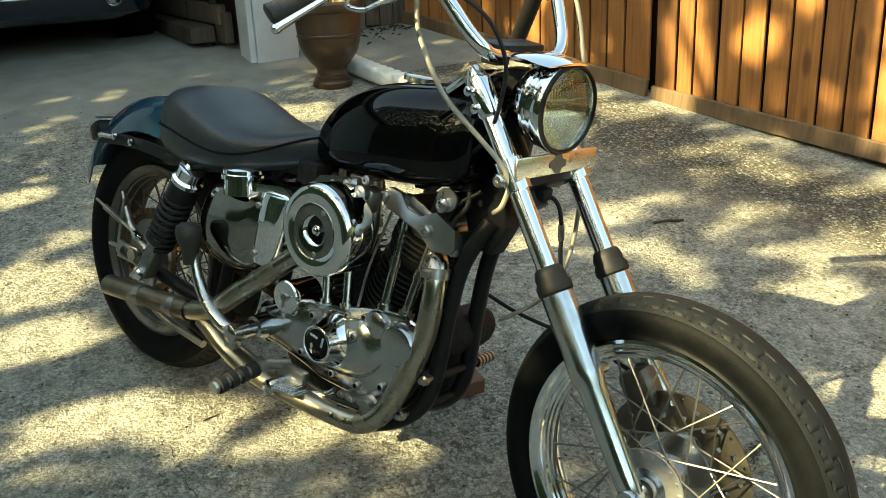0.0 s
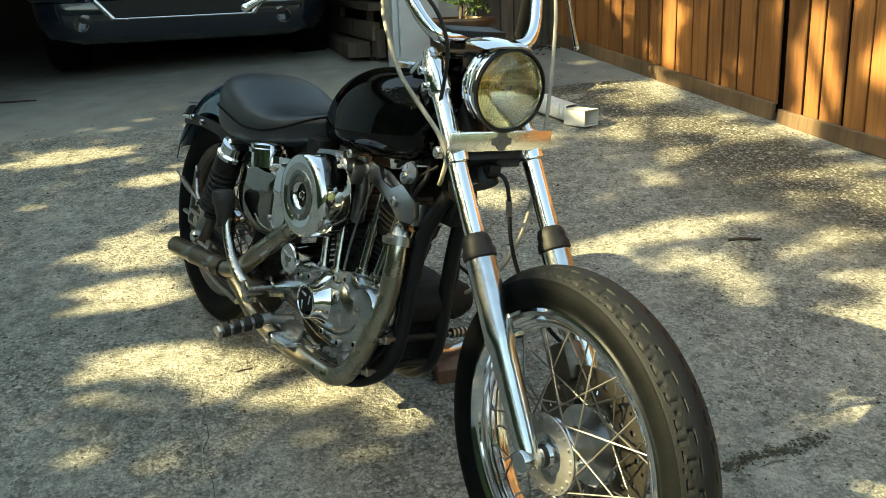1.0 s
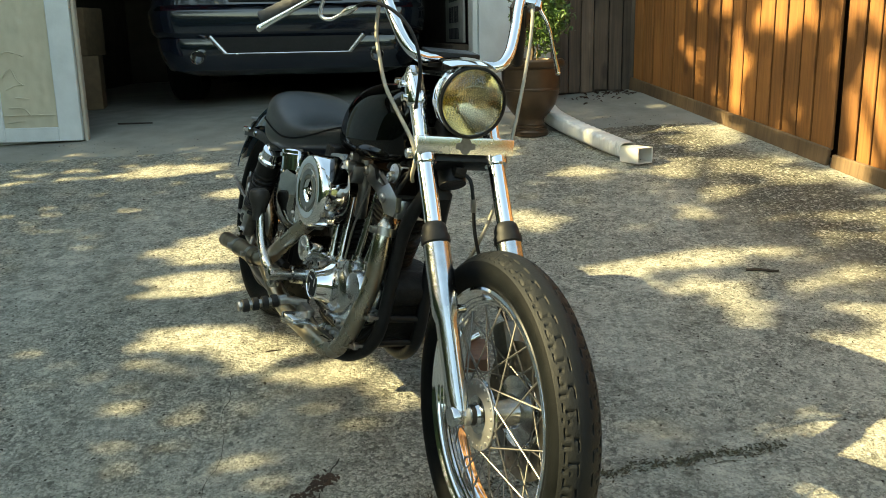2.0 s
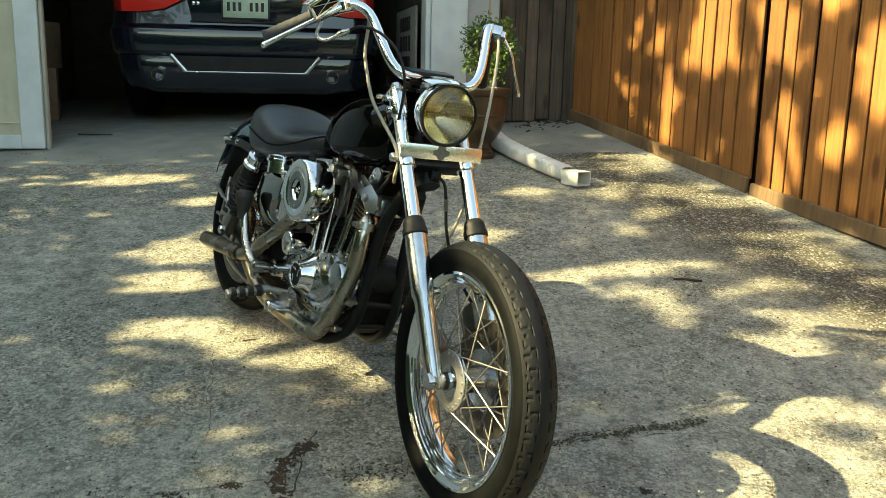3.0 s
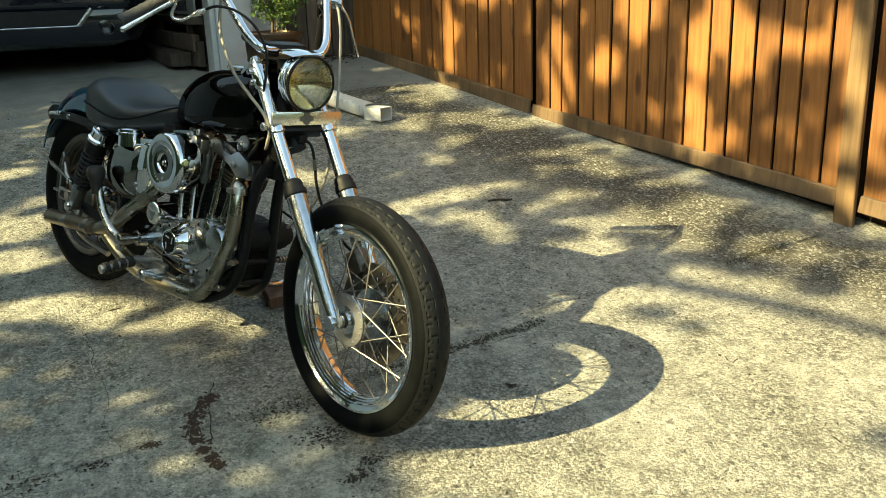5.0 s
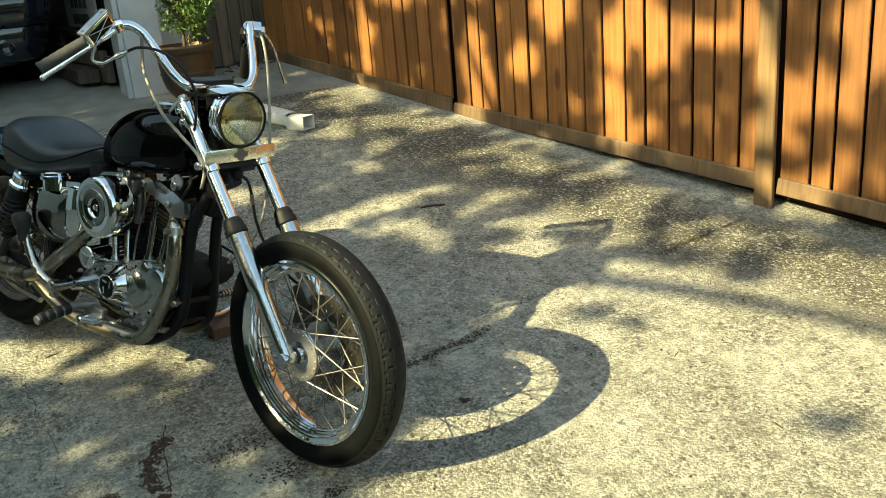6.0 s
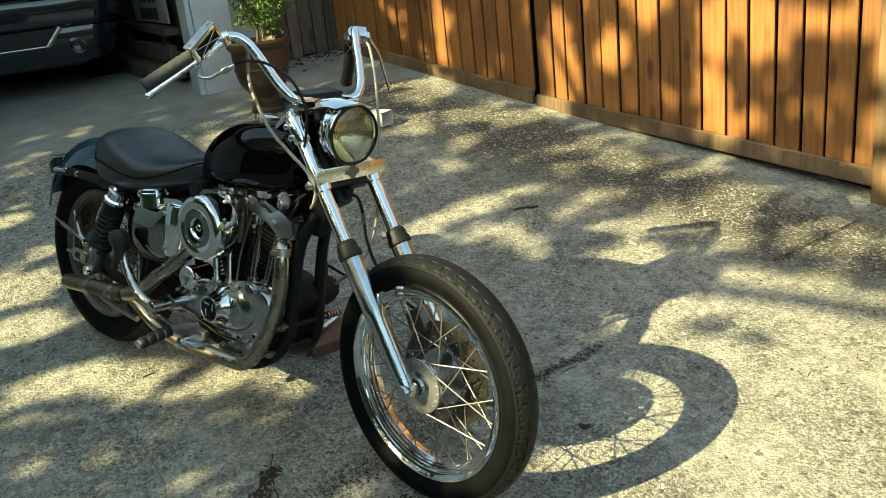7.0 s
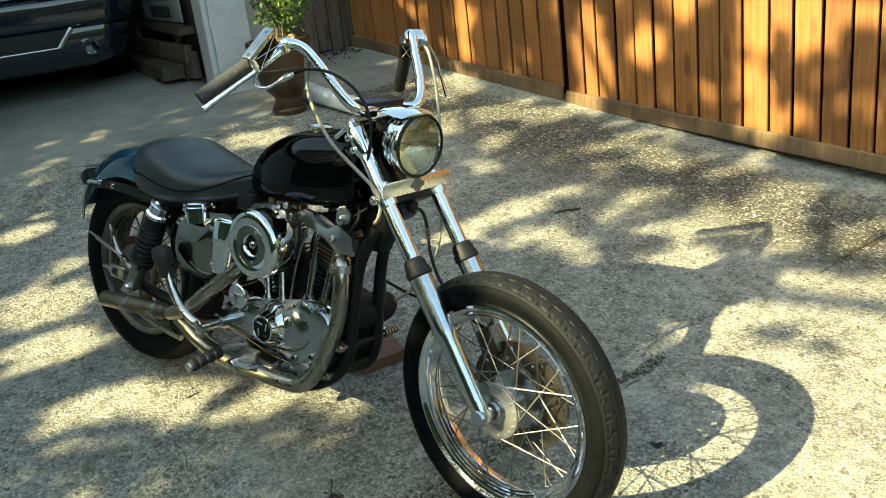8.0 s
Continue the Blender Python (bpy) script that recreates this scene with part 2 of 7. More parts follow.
DISCM = mat("scored_disc_steel", (0.17, 0.155, 0.13), 0.42, metal=1.0, var=0.4, scale=60)
STEEL = mat("brushed_steel", (0.42, 0.41, 0.39), 0.34, metal=1.0, var=0.35, scale=50)
HEADER = mat("stained_chrome_pipe", (0.50, 0.47, 0.40), 0.20, metal=1.0, var=0.4, scale=14, color2=(0.30, 0.26, 0.19), rvar=0.16)
TAILPIPE = mat("bronzed_pipe", (0.30, 0.25, 0.18), 0.30, metal=1.0, var=0.4, scale=18, color2=(0.17, 0.13, 0.09), rvar=0.15)
BLACK = mat("black_gloss_paint", (0.002, 0.0022, 0.0025), 0.12, var=0.3, scale=10, coat=0.5)
BLUE = mat("dark_blue_gloss_paint", (0.012, 0.05, 0.085), 0.14, var=0.3, scale=10, coat=1.0)
FRAMEBLACK = mat("satin_black_enamel", (0.012, 0.012, 0.012), 0.38, var=0.4, scale=60, bump=0.1)
GREASE = mat("greasy_black_metal", (0.014, 0.013, 0.012), 0.55, metal=0.0, var=0.5, scale=50, bump=0.4)
BRONZE = mat("copper_brown_metal", (0.034, 0.02, 0.013), 0.5, metal=0.8, var=0.4, scale=40)


def matte(m, level):
    m.node_tree.nodes["Principled BSDF"].inputs["Specular IOR Level"].default_value = level
    return m


RUBBER = mat("tyre_rubber", (0.0028, 0.0033, 0.0035), 0.55, var=0.5, scale=40, color2=(0.0052, 0.0060, 0.0062), bump=0.12, bscale=300)
matte(RUBBER, 0.05)
TREAD = matte(mat("dusty_tread_rubber", (0.0085, 0.0094, 0.0090), 0.6, var=0.6, scale=50, color2=(0.0052, 0.0056, 0.0053), bump=0.15, bscale=300), 0.25)
SOFTRUBBER = mat("black_rubber", (0.014, 0.014, 0.014), 0.55, var=0.4, scale=60)
GRIPRUBBER = mat("grey_grip_rubber", (0.040, 0.041, 0.042), 0.7, var=0.4, scale=90, bump=0.3)
VINYL = mat("black_vinyl", (0.024, 0.031, 0.035), 0.38, var=0.35, scale=30, bump=0.10, bscale=220)
for m_, lv in ((BLACK, 0.0), (BLUE, 0.1), (FRAMEBLACK, 0.22), (GREASE, 0.2)):
    matte(m_, lv)
matte(SOFTRUBBER, 0.25)
matte(VINYL, 0.45)
SEAMSOCKETBLACK = matte(mat("black_seam_and_socket_shade", (0.006, 0.006, 0.006), 0.8), 0.1)
CABLE = mat("grey_cable_sleeve", (0.33, 0.30, 0.235), 0.45, var=0.3, scale=60)
REDLENS = mat("red_lamp_lens", (0.14, 0.004, 0.004), 0.2, coat=1.0)
TAILRED = mat("car_tail_light_red", (0.62, 0.016, 0.014), 0.2, coat=1.0)
RUST = mat("rusty_chain", (0.14, 0.085, 0.045), 0.6, metal=0.6, var=0.5, scale=120)
CARBLUE = mat("dark_blue_car_paint", (0.007, 0.012, 0.021), 0.14, metal=0.2, coat=1.0)
CARBLACK = mat("black_car_plastic", (0.010, 0.010, 0.011), 0.45, var=0.3, scale=60)
PLATEM = mat("pale_green_plate", (0.42, 0.52, 0.40), 0.4, var=0.2, scale=40)
INK = mat("dark_ink", (0.02, 0.02, 0.02), 0.6)
SIGNM = mat("faded_sign_board", (0.42, 0.43, 0.40), 0.7, var=0.3, scale=12)
GLASSDARK = mat("dark_car_glass", (0.012, 0.014, 0.016), 0.05, coat=1.0)
GLASS = bpy.data.materials.new("clear_lens_glass")
GLASS.use_nodes = True
gb = GLASS.node_tree.nodes["Principled BSDF"]
gb.inputs["Transmission Weight"].default_value, gb.inputs["Roughness"].default_value, gb.inputs["IOR"].default_value = 1.0, 0.03, 1.3


# ---- mesh helpers ----
def finish(name, bm, material, parent=None, smooth=True, label="", m=None):
    if m is not None:
        bm.transform(m)
    bmesh.ops.recalc_face_normals(bm, faces=bm.faces[:])
    me = bpy.data.meshes.new(name)
    bm.to_mesh(me)
    bm.free()
    for x in (material if isinstance(material, (list, tuple)) else (material,)):
        me.materials.append(x)
    if smooth:
        me.shade_smooth()
        me.set_sharp_from_angle(angle=radians(38))
    ob = new(name, me)
    if parent is not None:
        ob.parent = parent
    if label:
        tagged(ob, label)
    return ob


def part(name, bm, material, parent, label="", m=None, smooth=True):
    return finish(name, bm, material, parent, smooth, label, m)


def box(bm, c, size, rot=None, bevel=0.0, seg=2, mi=0):
    vs = bmesh.ops.create_cube(bm, size=1.0)["verts"]
    r = rot if rot is not None else Matrix()
    bmesh.ops.transform(bm, verts=vs, matrix=Matrix.Translation(c) @ r.to_4x4() @ Matrix.Diagonal((*size, 1)))
    fs = list({f for v in vs for f in v.link_faces})
    for f in fs:
        f.material_index = mi
    if bevel:
        es = list({e for v in vs for e in v.link_edges})
        bmesh.ops.bevel(bm, geom=es, offset=bevel, segments=seg, affect="EDGES", profile=0.5)
    return bm


def ring_frame(d):
    d = Vector(d).normalized()
    a = Vector((0, 0, 1)) if abs(d.z) < 0.9 else Vector((1, 0, 0))
    s = d.cross(a).normalized()
    return s, d.cross(s).normalized()


def sweep(bm, pts, radii, seg=12, cap=True, closed=False):
    """A round tube along pts, with a radius for each."""
    pts = [Vector(p) for p in pts]
    n = len(pts)
    if not hasattr(radii, "__len__"):
        radii = [radii] * n
    rings, s = [], None
    for i, p in enumerate(pts):
        d = (pts[(i + 1) % n] - pts[i - 1]) if closed else pts[min(i + 1, n - 1)] - pts[max(i - 1, 0)]
        d.normalize()
        if s is None:
            s, _ = ring_frame(d)
        s = (s - d * s.dot(d)).normalized()
        w = d.cross(s)
        rings.append([bm.verts.new(p + radii[i] * (math.cos(2 * math.pi * k / seg) * s + math.sin(2 * math.pi * k / seg) * w)) for k in range(seg)])
    for i in range(n if closed else n - 1):
        a, b = rings[i], rings[(i + 1) % n]
        for k in range(seg):
            bm.faces.new((a[k], a[(k + 1) % seg], b[(k + 1) % seg], b[k]))
    if cap and not closed:
        bm.faces.new(rings[0]), bm.faces.new(rings[-1])
    return bm


def curve(pts, n=8):
    """A smooth line through pts (Catmull-Rom)."""
    P = [Vector(p) for p in pts]
    P = [2 * P[0] - P[1]] + P + [2 * P[-1] - P[-2]]
    out = []
    for i in range(1, len(P) - 2):
        for k in range(n):
            t = k / n
            a, b, c, d = P[i - 1:i + 3]
            out.append(0.5 * (2 * b + (c - a) * t + (2 * a - 5 * b + 4 * c - d) * t * t + (3 * b - a - 3 * c + d) * t ** 3))
    return out + [P[-2]]


def lathe(bm, profile, origin, axis, seg=32, close=False, mi=0):
    """Turns (along, radius) pairs about the line through origin along axis."""
    ax = Vector(axis).normalized()
    s, w = ring_frame(ax)
    o = Vector(origin)
    rings = []
    for h, r in profile:
        if r < 1e-6:
            rings.append([bm.verts.new(o + ax * h)])
        else:
            rings.append([bm.verts.new(o + ax * h + r * (math.cos(2 * math.pi * k / seg) * s + math.sin(2 * math.pi * k / seg) * w)) for k in range(seg)])
    pairs = list(zip(rings, rings[1:])) + ([(rings[-1], rings[0])] if close else [])
    for a, b in pairs:
        for k in range(seg):
            j = (k + 1) % seg
            if len(a) == 1 and len(b) == 1:
                continue
            f = (a[0], b[j], b[k]) if len(a) == 1 else (a[k], a[j], b[0]) if len(b) == 1 else (a[k], a[j], b[j], b[k])
            bm.faces.new(f).material_index = mi
    return bm


def loft(bm, sections, cap=True):
    rings = [[bm.verts.new(p) for p in s] for s in sections]
    for a, b in zip(rings, rings[1:]):
        n = len(a)
        for k in range(n):
            bm.faces.new((a[k], a[(k + 1) % n], b[(k + 1) % n], b[k]))
    if cap:
        bm.faces.new(rings[0]), bm.faces.new(rings[-1])
    return bm


def slab(bm, outline, t0, t1, bevel=0.0, seg=2):
    """A plate with an outline in x and z, between y = t0 and t1."""
    a = [bm.verts.new((x, t0, z)) for x, z in outline]
    b = [bm.verts.new((x, t1, z)) for x, z in outline]
    n = len(a)
    bm.faces.new(a), bm.faces.new(b)
    for k in range(n):
        bm.faces.new((a[k], a[(k + 1) % n], b[(k + 1) % n], b[k]))
    if bevel:
        es = [e for e in {e for v in a for e in v.link_edges} if e.other_vert(e.verts[0]) and e.verts[0] in a and e.verts[1] in a]
        bmesh.ops.bevel(bm, geom=es, offset=bevel, segments=seg, affect="EDGES", profile=0.5)
    return bm


def rounded(pts, n=6, closed=True):
    """A smooth closed outline through 2D points."""
    P = [Vector((x, z, 0)) for x, z in pts]
    out, m = [], len(pts)
    for i in range(m):
        a, b, c, d = P[i - 1], P[i], P[(i + 1) % m], P[(i + 2) % m]
        for k in range(n):
            t = k / n
            q = 0.5 * (2 * b + (c - a) * t + (2 * a - 5 * b + 4 * c - d) * t * t + (3 * b - a - 3 * c + d) * t ** 3)
            out.append((q.x, q.y))
    return out


def pillow(bm, outline, mid, y_back, y_edge, bulge, dent):
    """A tank half: an outline in x and z whose face swells outwards, with a dent given by x and z."""
    rings = [[bm.verts.new((x, y_back, z)) for x, z in outline]]
    for r in (1.0, 0.995, 0.975, 0.94, 0.89, 0.82, 0.74, 0.65, 0.55, 0.44, 0.33, 0.22, 0.11):
        row = []
        for x, z in outline:
            px, pz = mid[0] + (x - mid[0]) * r, mid[1] + (z - mid[1]) * r
            row.append(bm.verts.new((px, y_edge - bulge * (1 - r ** 2.6) ** 0.6 + dent(px, pz), pz)))
        rings.append(row)
    for a, q in zip(rings, rings[1:]):
        for k in range(len(a)):
            j = (k + 1) % len(a)
            bm.faces.new((a[k], a[j], q[j], q[k]))
    tip = bm.verts.new((mid[0], y_edge - bulge + dent(*mid), mid[1]))
    for k in range(len(rings[-1])):
        bm.faces.new((rings[-1][k], rings[-1][(k + 1) % len(rings[-1])], tip))
    bm.faces.new(rings[0])
    return bm


B = bmesh.new


def empty(name, m):
    ob = new(name)
    ob.matrix_world = m
    return ob


# ---- the ground ----
def gz(x, y):
    """Height of the driveway: it falls from the garage to the street and is level in the garage."""
    h = -0.222 + 0.0279 * x + 0.1628 * y
    d = y - 0.09 * x - 5.0
    if d > 0:
        h = -0.222 + 0.0279 * x + 0.1628 * (y - d) + 0.05 * min(d, 1.0)
    return max(h, -1.1)


def sheet(bm, xs, ys, dz=0.0, keep=lambda x, y: True, jag=None):
    grid = {}
    for i, x in enumerate(xs):
        for j, y in enumerate(ys):
            grid[i, j] = bm.verts.new((x, y, gz(x, y) + dz))
    for i in range(len(xs) - 1):
        for j in range(len(ys) - 1):
            bm.faces.new((grid[i, j], grid[i + 1, j], grid[i + 1, j + 1], grid[i, j + 1]))
    return bm


bm = B()
wide = [-400, -100, -40, -20] + [k * 1.0 for k in range(-12, 13)] + [20, 40, 100, 400]
sheet(bm, wide, wide, -0.03)
tagged(finish("ground", bm, DIRT), "dark soil and litter under the driveway", "ground", kind="structure")


def joint_y(x):
    """The line of the cracked joint across the driveway."""
    return 1.165 + 0.15 * x + 0.012 * noise.noise((x * 2.3, 3.1, 0)) + 0.006 * noise.noise((x * 11, 7.7, 0))


def joint_gap(x):
    """Half the width of the joint: open by the wheel and near the fence, worn over between."""
    return 0.0035 if x < 1.62 or x > 2.42 else -0.0015


def apron_y(x):
    """Where the smooth apron of the garage begins."""
    return 4.30 + 0.035 * x + 0.03 * noise.noise((x * 1.3, 8.8, 0))


def drive_slab(y_lo, y_hi, x0, x1, nx, ny):
    bm = B()
    grid = []
    for i in range(nx + 1):
        x = x0 + (x1 - x0) * i / nx
        lo, hi = y_lo(x), y_hi(x)
        col = []
        for j in range(ny + 1):
            y = lo + (hi - lo) * j / ny
            z = gz(x, y) + 0.004 * noise.noise((x * 0.9, y * 0.9, 0)) + 0.0015 * noise.noise((x * 5, y * 5, 2))
            col.append(bm.verts.new((x, y, z)))
        grid.append(col)
    for i in range(nx):
        for j in range(ny):
            bm.faces.new((grid[i][j], grid[i + 1][j], grid[i + 1][j + 1], grid[i][j + 1]))
    rim = [grid[i][0] for i in range(nx + 1)] + [grid[nx][j] for j in range(1, ny + 1)] + [grid[i][ny] for i in range(nx - 1, -1, -1)] + [grid[0][j] for j in range(ny - 1, 0, -1)]
    low = [bm.verts.new(v.co - Vector((0, 0, 0.06))) for v in rim]
    for k in range(len(rim)):
        j = (k + 1) % len(rim)
        bm.faces.new((rim[k], low[k], low[j], rim[j]))
    return bm


drive = tagged(empty("driveway", pose(0, 0, 0)), "worn grey concrete driveway with exposed aggregate and a cracked joint", "driveway", kind="structure")
part("slab", drive_slab(lambda x: joint_y(x) + joint_gap(x) + 0.003 * noise.noise((x * 17, 0, 0)), lambda x: apron_y(x) + 0.004, -9, 5.0, 280, 60), CONCRETE, drive)
part("apron", drive_slab(lambda x: apron_y(x) + 0.005, lambda x: 12.0, -9, 5.0, 140, 50), APRON, drive, "smooth grey concrete apron of the garage")
part("slab", drive_slab(lambda x: -9.0, lambda x: joint_y(x) - joint_gap(x) + 0.003 * noise.noise((x * 17, 0, 0)), -9, 5.0, 280, 50), CONCRETE, drive)

bm = B()
rows = []
for k in range(281):
    x = -9 + 14.0 * k / 280
    rows.append([bm.verts.new((x, joint_y(x) + dy, gz(x, joint_y(x)) - 0.010 - 0.006 * noise.noise((x * 9, 1.5, 0)))) for dy in (-0.03, 0.03)])
for p, q in zip(rows, rows[1:]):
    bm.faces.new((p[0], q[0], q[1], p[1]))
part("joint_filling", bm, mat("packed_grit", (0.16, 0.15, 0.11), 0.95, var=0.6, scale=70, bump=0.8), drive, "packed grit in the joint")

# ---- cedar fence ----
FA, FD, FN = Vector((2.14, 5.32)), Vector((0.2912, -0.9567)), Vector((0.9567, 0.2912))


def fence_pose(s, out=0.0, z=0.0):
    """A frame on the fence line: x along it, y outwards, z up."""
    p = FA + FD * s + FN * out
    m = Matrix(((FD.x, FN.x, 0, p.x), (FD.y, FN.y, 0, p.y), (0, 0, 1, z), (0, 0, 0, 1)))
    return m


def ground_s(s):
    p = FA + FD * s
    return gz(p.x, p.y)


def board(name, parent, m, w, t, h, material, bow=0.0, bevel=0.003):
    bm = B()
    box(bm, (0, 0, h / 2), (w, t, h), bevel=bevel, seg=1)
    ob = part(name, bm, material, parent, smooth=False)
    ob.matrix_world = m
    return ob


rng = random.Random(4)
fence = tagged(empty("fence", fence_pose(0, 0, ground_s(0))), "orange-stained cedar board fence with a weathered kickboard along the ground", "fence", kind="structure")


def fence_thing(parent, edges, kick_z, kick_slope, material, kickmat, deep, top=2.35):
    """A bay of boards between the given edges, standing on a sloping kickboard."""
    s0, s1 = edges[0], edges[-1]
    for e0, e1 in zip(edges, edges[1:]):
        w = e1 - e0
        z = kick_z + kick_slope * (e0 - s0) - 0.03
        m = fence_pose((e0 + e1) / 2, 0.020 + rng.uniform(-0.003, 0.005), z) @ pose(0, 0, 0, 0, rng.uniform(-0.2, 0.2), rng.uniform(-1.0, 1.0))
        ob = board("board", parent, m, w - rng.uniform(0.011, 0.016), 0.018, top - z, material)
        ob.parent = parent
        ob.matrix_parent_inverse = parent.matrix_world.inverted()
        ob.matrix_world = m
    ln = (s1 - s0) * math.sqrt(1 + kick_slope ** 2)
    bm = B()
    box(bm, (0, 0, 0.056 - deep / 2), (ln, 0.022, deep), bevel=0.004, seg=1)
    m = fence_pose((s0 + s1) / 2, -0.004, kick_z + kick_slope * (s1 - s0) / 2 - 0.056) @ pose(0, 0, 0, 0, -math.degrees(math.atan(kick_slope)), 0)
    ob = part("kickboard", bm, kickmat, None, smooth=False)
    ob.parent = parent
    ob.matrix_parent_inverse = parent.matrix_world.inverted()
    ob.matrix_world = m
    return ob


def place(ob, parent, m):
    ob.parent = parent
    ob.matrix_parent_inverse = parent.matrix_world.inverted()
    ob.matrix_world = m
    return ob


bpy.context.view_layer.update()
FIRST = [0.0, 0.118, 0.232, 0.350, 0.462, 0.580, 0.695, 0.81, 0.925, 1.03, 1.148, 1.276, 1.39, 1.489, 1.598, 1.708, 1.862]
SECOND = [1.887, 2.008, 2.10, 2.222, 2.341, 2.454, 2.57, 2.70, 2.817, 2.934, 3.063, 3.173, 3.303, 3.427, 3.535, 3.662, 3.762]
THIRD = [3.856, 3.992, 4.084, 4.20, 4.31, 4.43, 4.545] + [4.66 + 0.118 * k for k in range(7)]
fence_thing(fence, FIRST, 0.770, -0.140, CEDAR, KICK, 0.112)
fence_thing(fence, SECOND, 0.486, -0.108, CEDAR, KICK, 0.077)
fence_thing(fence, THIRD, 0.272, -0.125, CEDAR, KICK, 0.074)
for s, w, out, z1 in ((3.805, 0.085, -0.020, 2.35), (5.42, 0.09, -0.018, 2.35)):
    bm = B()
    z0 = ground_s(s) - 0.02
    box(bm, (0, 0, (z1 - z0) / 2), (w, 0.03, z1 - z0), bevel=0.004, seg=1)
    place(part("post", bm, POSTWOOD, None, smooth=False), fence, fence_pose(s, out, z0))
for z in (0.9, 1.5, 2.1):
    bm = B()
    box(bm, (2.68, 0.13, 0), (5.5, 0.04, 0.09))
    place(part("rail", bm, CEDAR, None, smooth=False), fence, fence_pose(0, 0, z))

# sheets added behind the boards; the gaps' shade is in their colour
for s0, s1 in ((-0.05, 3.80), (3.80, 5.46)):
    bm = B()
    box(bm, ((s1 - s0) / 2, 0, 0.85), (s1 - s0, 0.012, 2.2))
    place(part("backing", bm, GAPSHADE, None, smooth=False), fence, fence_pose(s0, 0.10, 0.16 if s0 < 0 else 0.0))

bm = B()
box(bm, (0.05, 0, 0.85), (0.10, 0.10, 1.75), bevel=0.004, seg=1)
place(part("post", bm, GREYWOOD, None, smooth=False), fence, pose(2.10, 5.40, 0.65))
# grey back fence between the garage and the corner
GB = Vector((2.14, 5.33)) - Vector((1.42, 5.16))
GDIR = GB.normalized()
back = tagged(empty("back_fence", pose(1.42, 5.16, gz(1.42, 5.16))), "dark weathered grey board fence in the corner", "fence", kind="structure")
bpy.context.view_layer.update()
# dark sheet added behind the boards, painting the shade in their gaps
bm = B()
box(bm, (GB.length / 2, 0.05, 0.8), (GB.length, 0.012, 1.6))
place(part("backing", bm, SHADEDARK, None, smooth=False), back, pose(1.42, 5.16, gz(1.42, 5.16), 0, 0, math.degrees(math.atan2(GDIR.y, GDIR.x))))
s = 0.0
while s < GB.length - 0.02:
    w = min(rng.uniform(0.085, 0.105), GB.length - s)
    p = Vector((1.42, 5.16)) + GDIR * (s + w / 2)
    z = gz(p.x, p.y) + rng.uniform(-0.005, 0.02)
    m = pose(p.x, p.y, z, 0, 0, math.degrees(math.atan2(GDIR.y, GDIR.x)) + rng.uniform(-1.5, 1.5))
    bm = B()
    box(bm, (0, rng.uniform(0.01, 0.022), 0.8), (w - rng.uniform(0.004, 0.01), 0.016, 1.6), bevel=0.003, seg=1)
    place(part("board", bm, GREYWOOD, None, smooth=False), back, m)
    s += w

# ---- garage ----
G0 = Vector((-1.12, 4.62, 0))
GE1, GE2 = Vector((0.9957, 0.0925, 0)), Vector((-0.0925, 0.9957, 0))


def gar(u, v, z=0.0):
    """u along the garage front from the left corner of its opening, v into it."""
    p = G0 + GE1 * u + GE2 * v
    return Matrix(((GE1.x, GE2.x, 0, p.x), (GE1.y, GE2.y, 0, p.y), (0, 0, 1, z), (0, 0, 0, 1)))




def wall(name, u0, u1, v0, v1, z0, z1, material, label, category="wall"):
    bm = B()
    box(bm, ((u0 + u1) / 2, (v0 + v1) / 2, (z0 + z1) / 2), (u1 - u0, v1 - v0, z1 - z0), bevel=0.004, seg=1)
    ob = finish(name, bm, material, smooth=False)
    ob.matrix_world = gar(0, 0, 0)
    return tagged(ob, label, category, kind="structure")


wall("wall_left", -4.2, -0.16, 0.06, 0.22, 0.3, 3.0, WHITE, "white painted garage front wall")
wall("wall_right", 2.24, 2.47, 0.0, 0.22, 0.4, 3.0, WHITE, "white painted post beside the garage opening")
# inside walls and ceiling: coloured dark in place of shade
wall("wall_side", 2.30, 2.46, 0.22, 7.0, 0.4, 3.0, SHADEDARK, "garage side wall with its shade put into the colour")
wall("wall_far_side", -1.5, -1.35, 0.22, 7.0, 0.4, 3.0, SHADEDARK, "garage side wall with its shade put into the colour")
wall("wall_back", -1.5, 2.46, 7.0, 7.15, 0.4, 3.0, SHADEDARK, "back wall of the garage with its shade put into the colour")
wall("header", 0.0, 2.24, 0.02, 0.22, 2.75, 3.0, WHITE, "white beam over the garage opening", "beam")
wall("ceiling", -1.5, 2.46, 0.22, 7.15, 2.9, 3.0, SHADEDARK, "garage ceiling with its shade put into the colour", "ceiling")
wall("roof", -4.6, 2.8, -0.35, 7.5, 3.0, 3.12, SHADEDARK, "flat dark garage roof with an eave", "roof")
bpy.context.view_layer.update()

# ---- the motorcycle: x forwards, y to its left, z up, from the rear tyre's foot ----
BM = Matrix(((0.4532, 0.8692, 0.1975, 0.2368), (-0.8842, 0.4664, -0.0235, 2.3204), (-0.1126, -0.1640, 0.9800, 0.1603), (0, 0, 0, 1)))
bike = tagged(empty("motorcycle", BM), "black and chrome custom motorcycle leaning on its side stand", "motorcycle")
FWC, RWC = Vector((1.394, 0, 0.315)), Vector((0, 0, 0.315))
RAKE = Vector((-0.588, 0, 0.809))
STEER = Matrix.Translation((0.985, 0, 0.80)) @ Matrix.Rotation(radians(-7.0), 4, RAKE) @ Matrix.Translation((-0.985, 0, -0.80))
YAX = Vector((0, 1, 0))


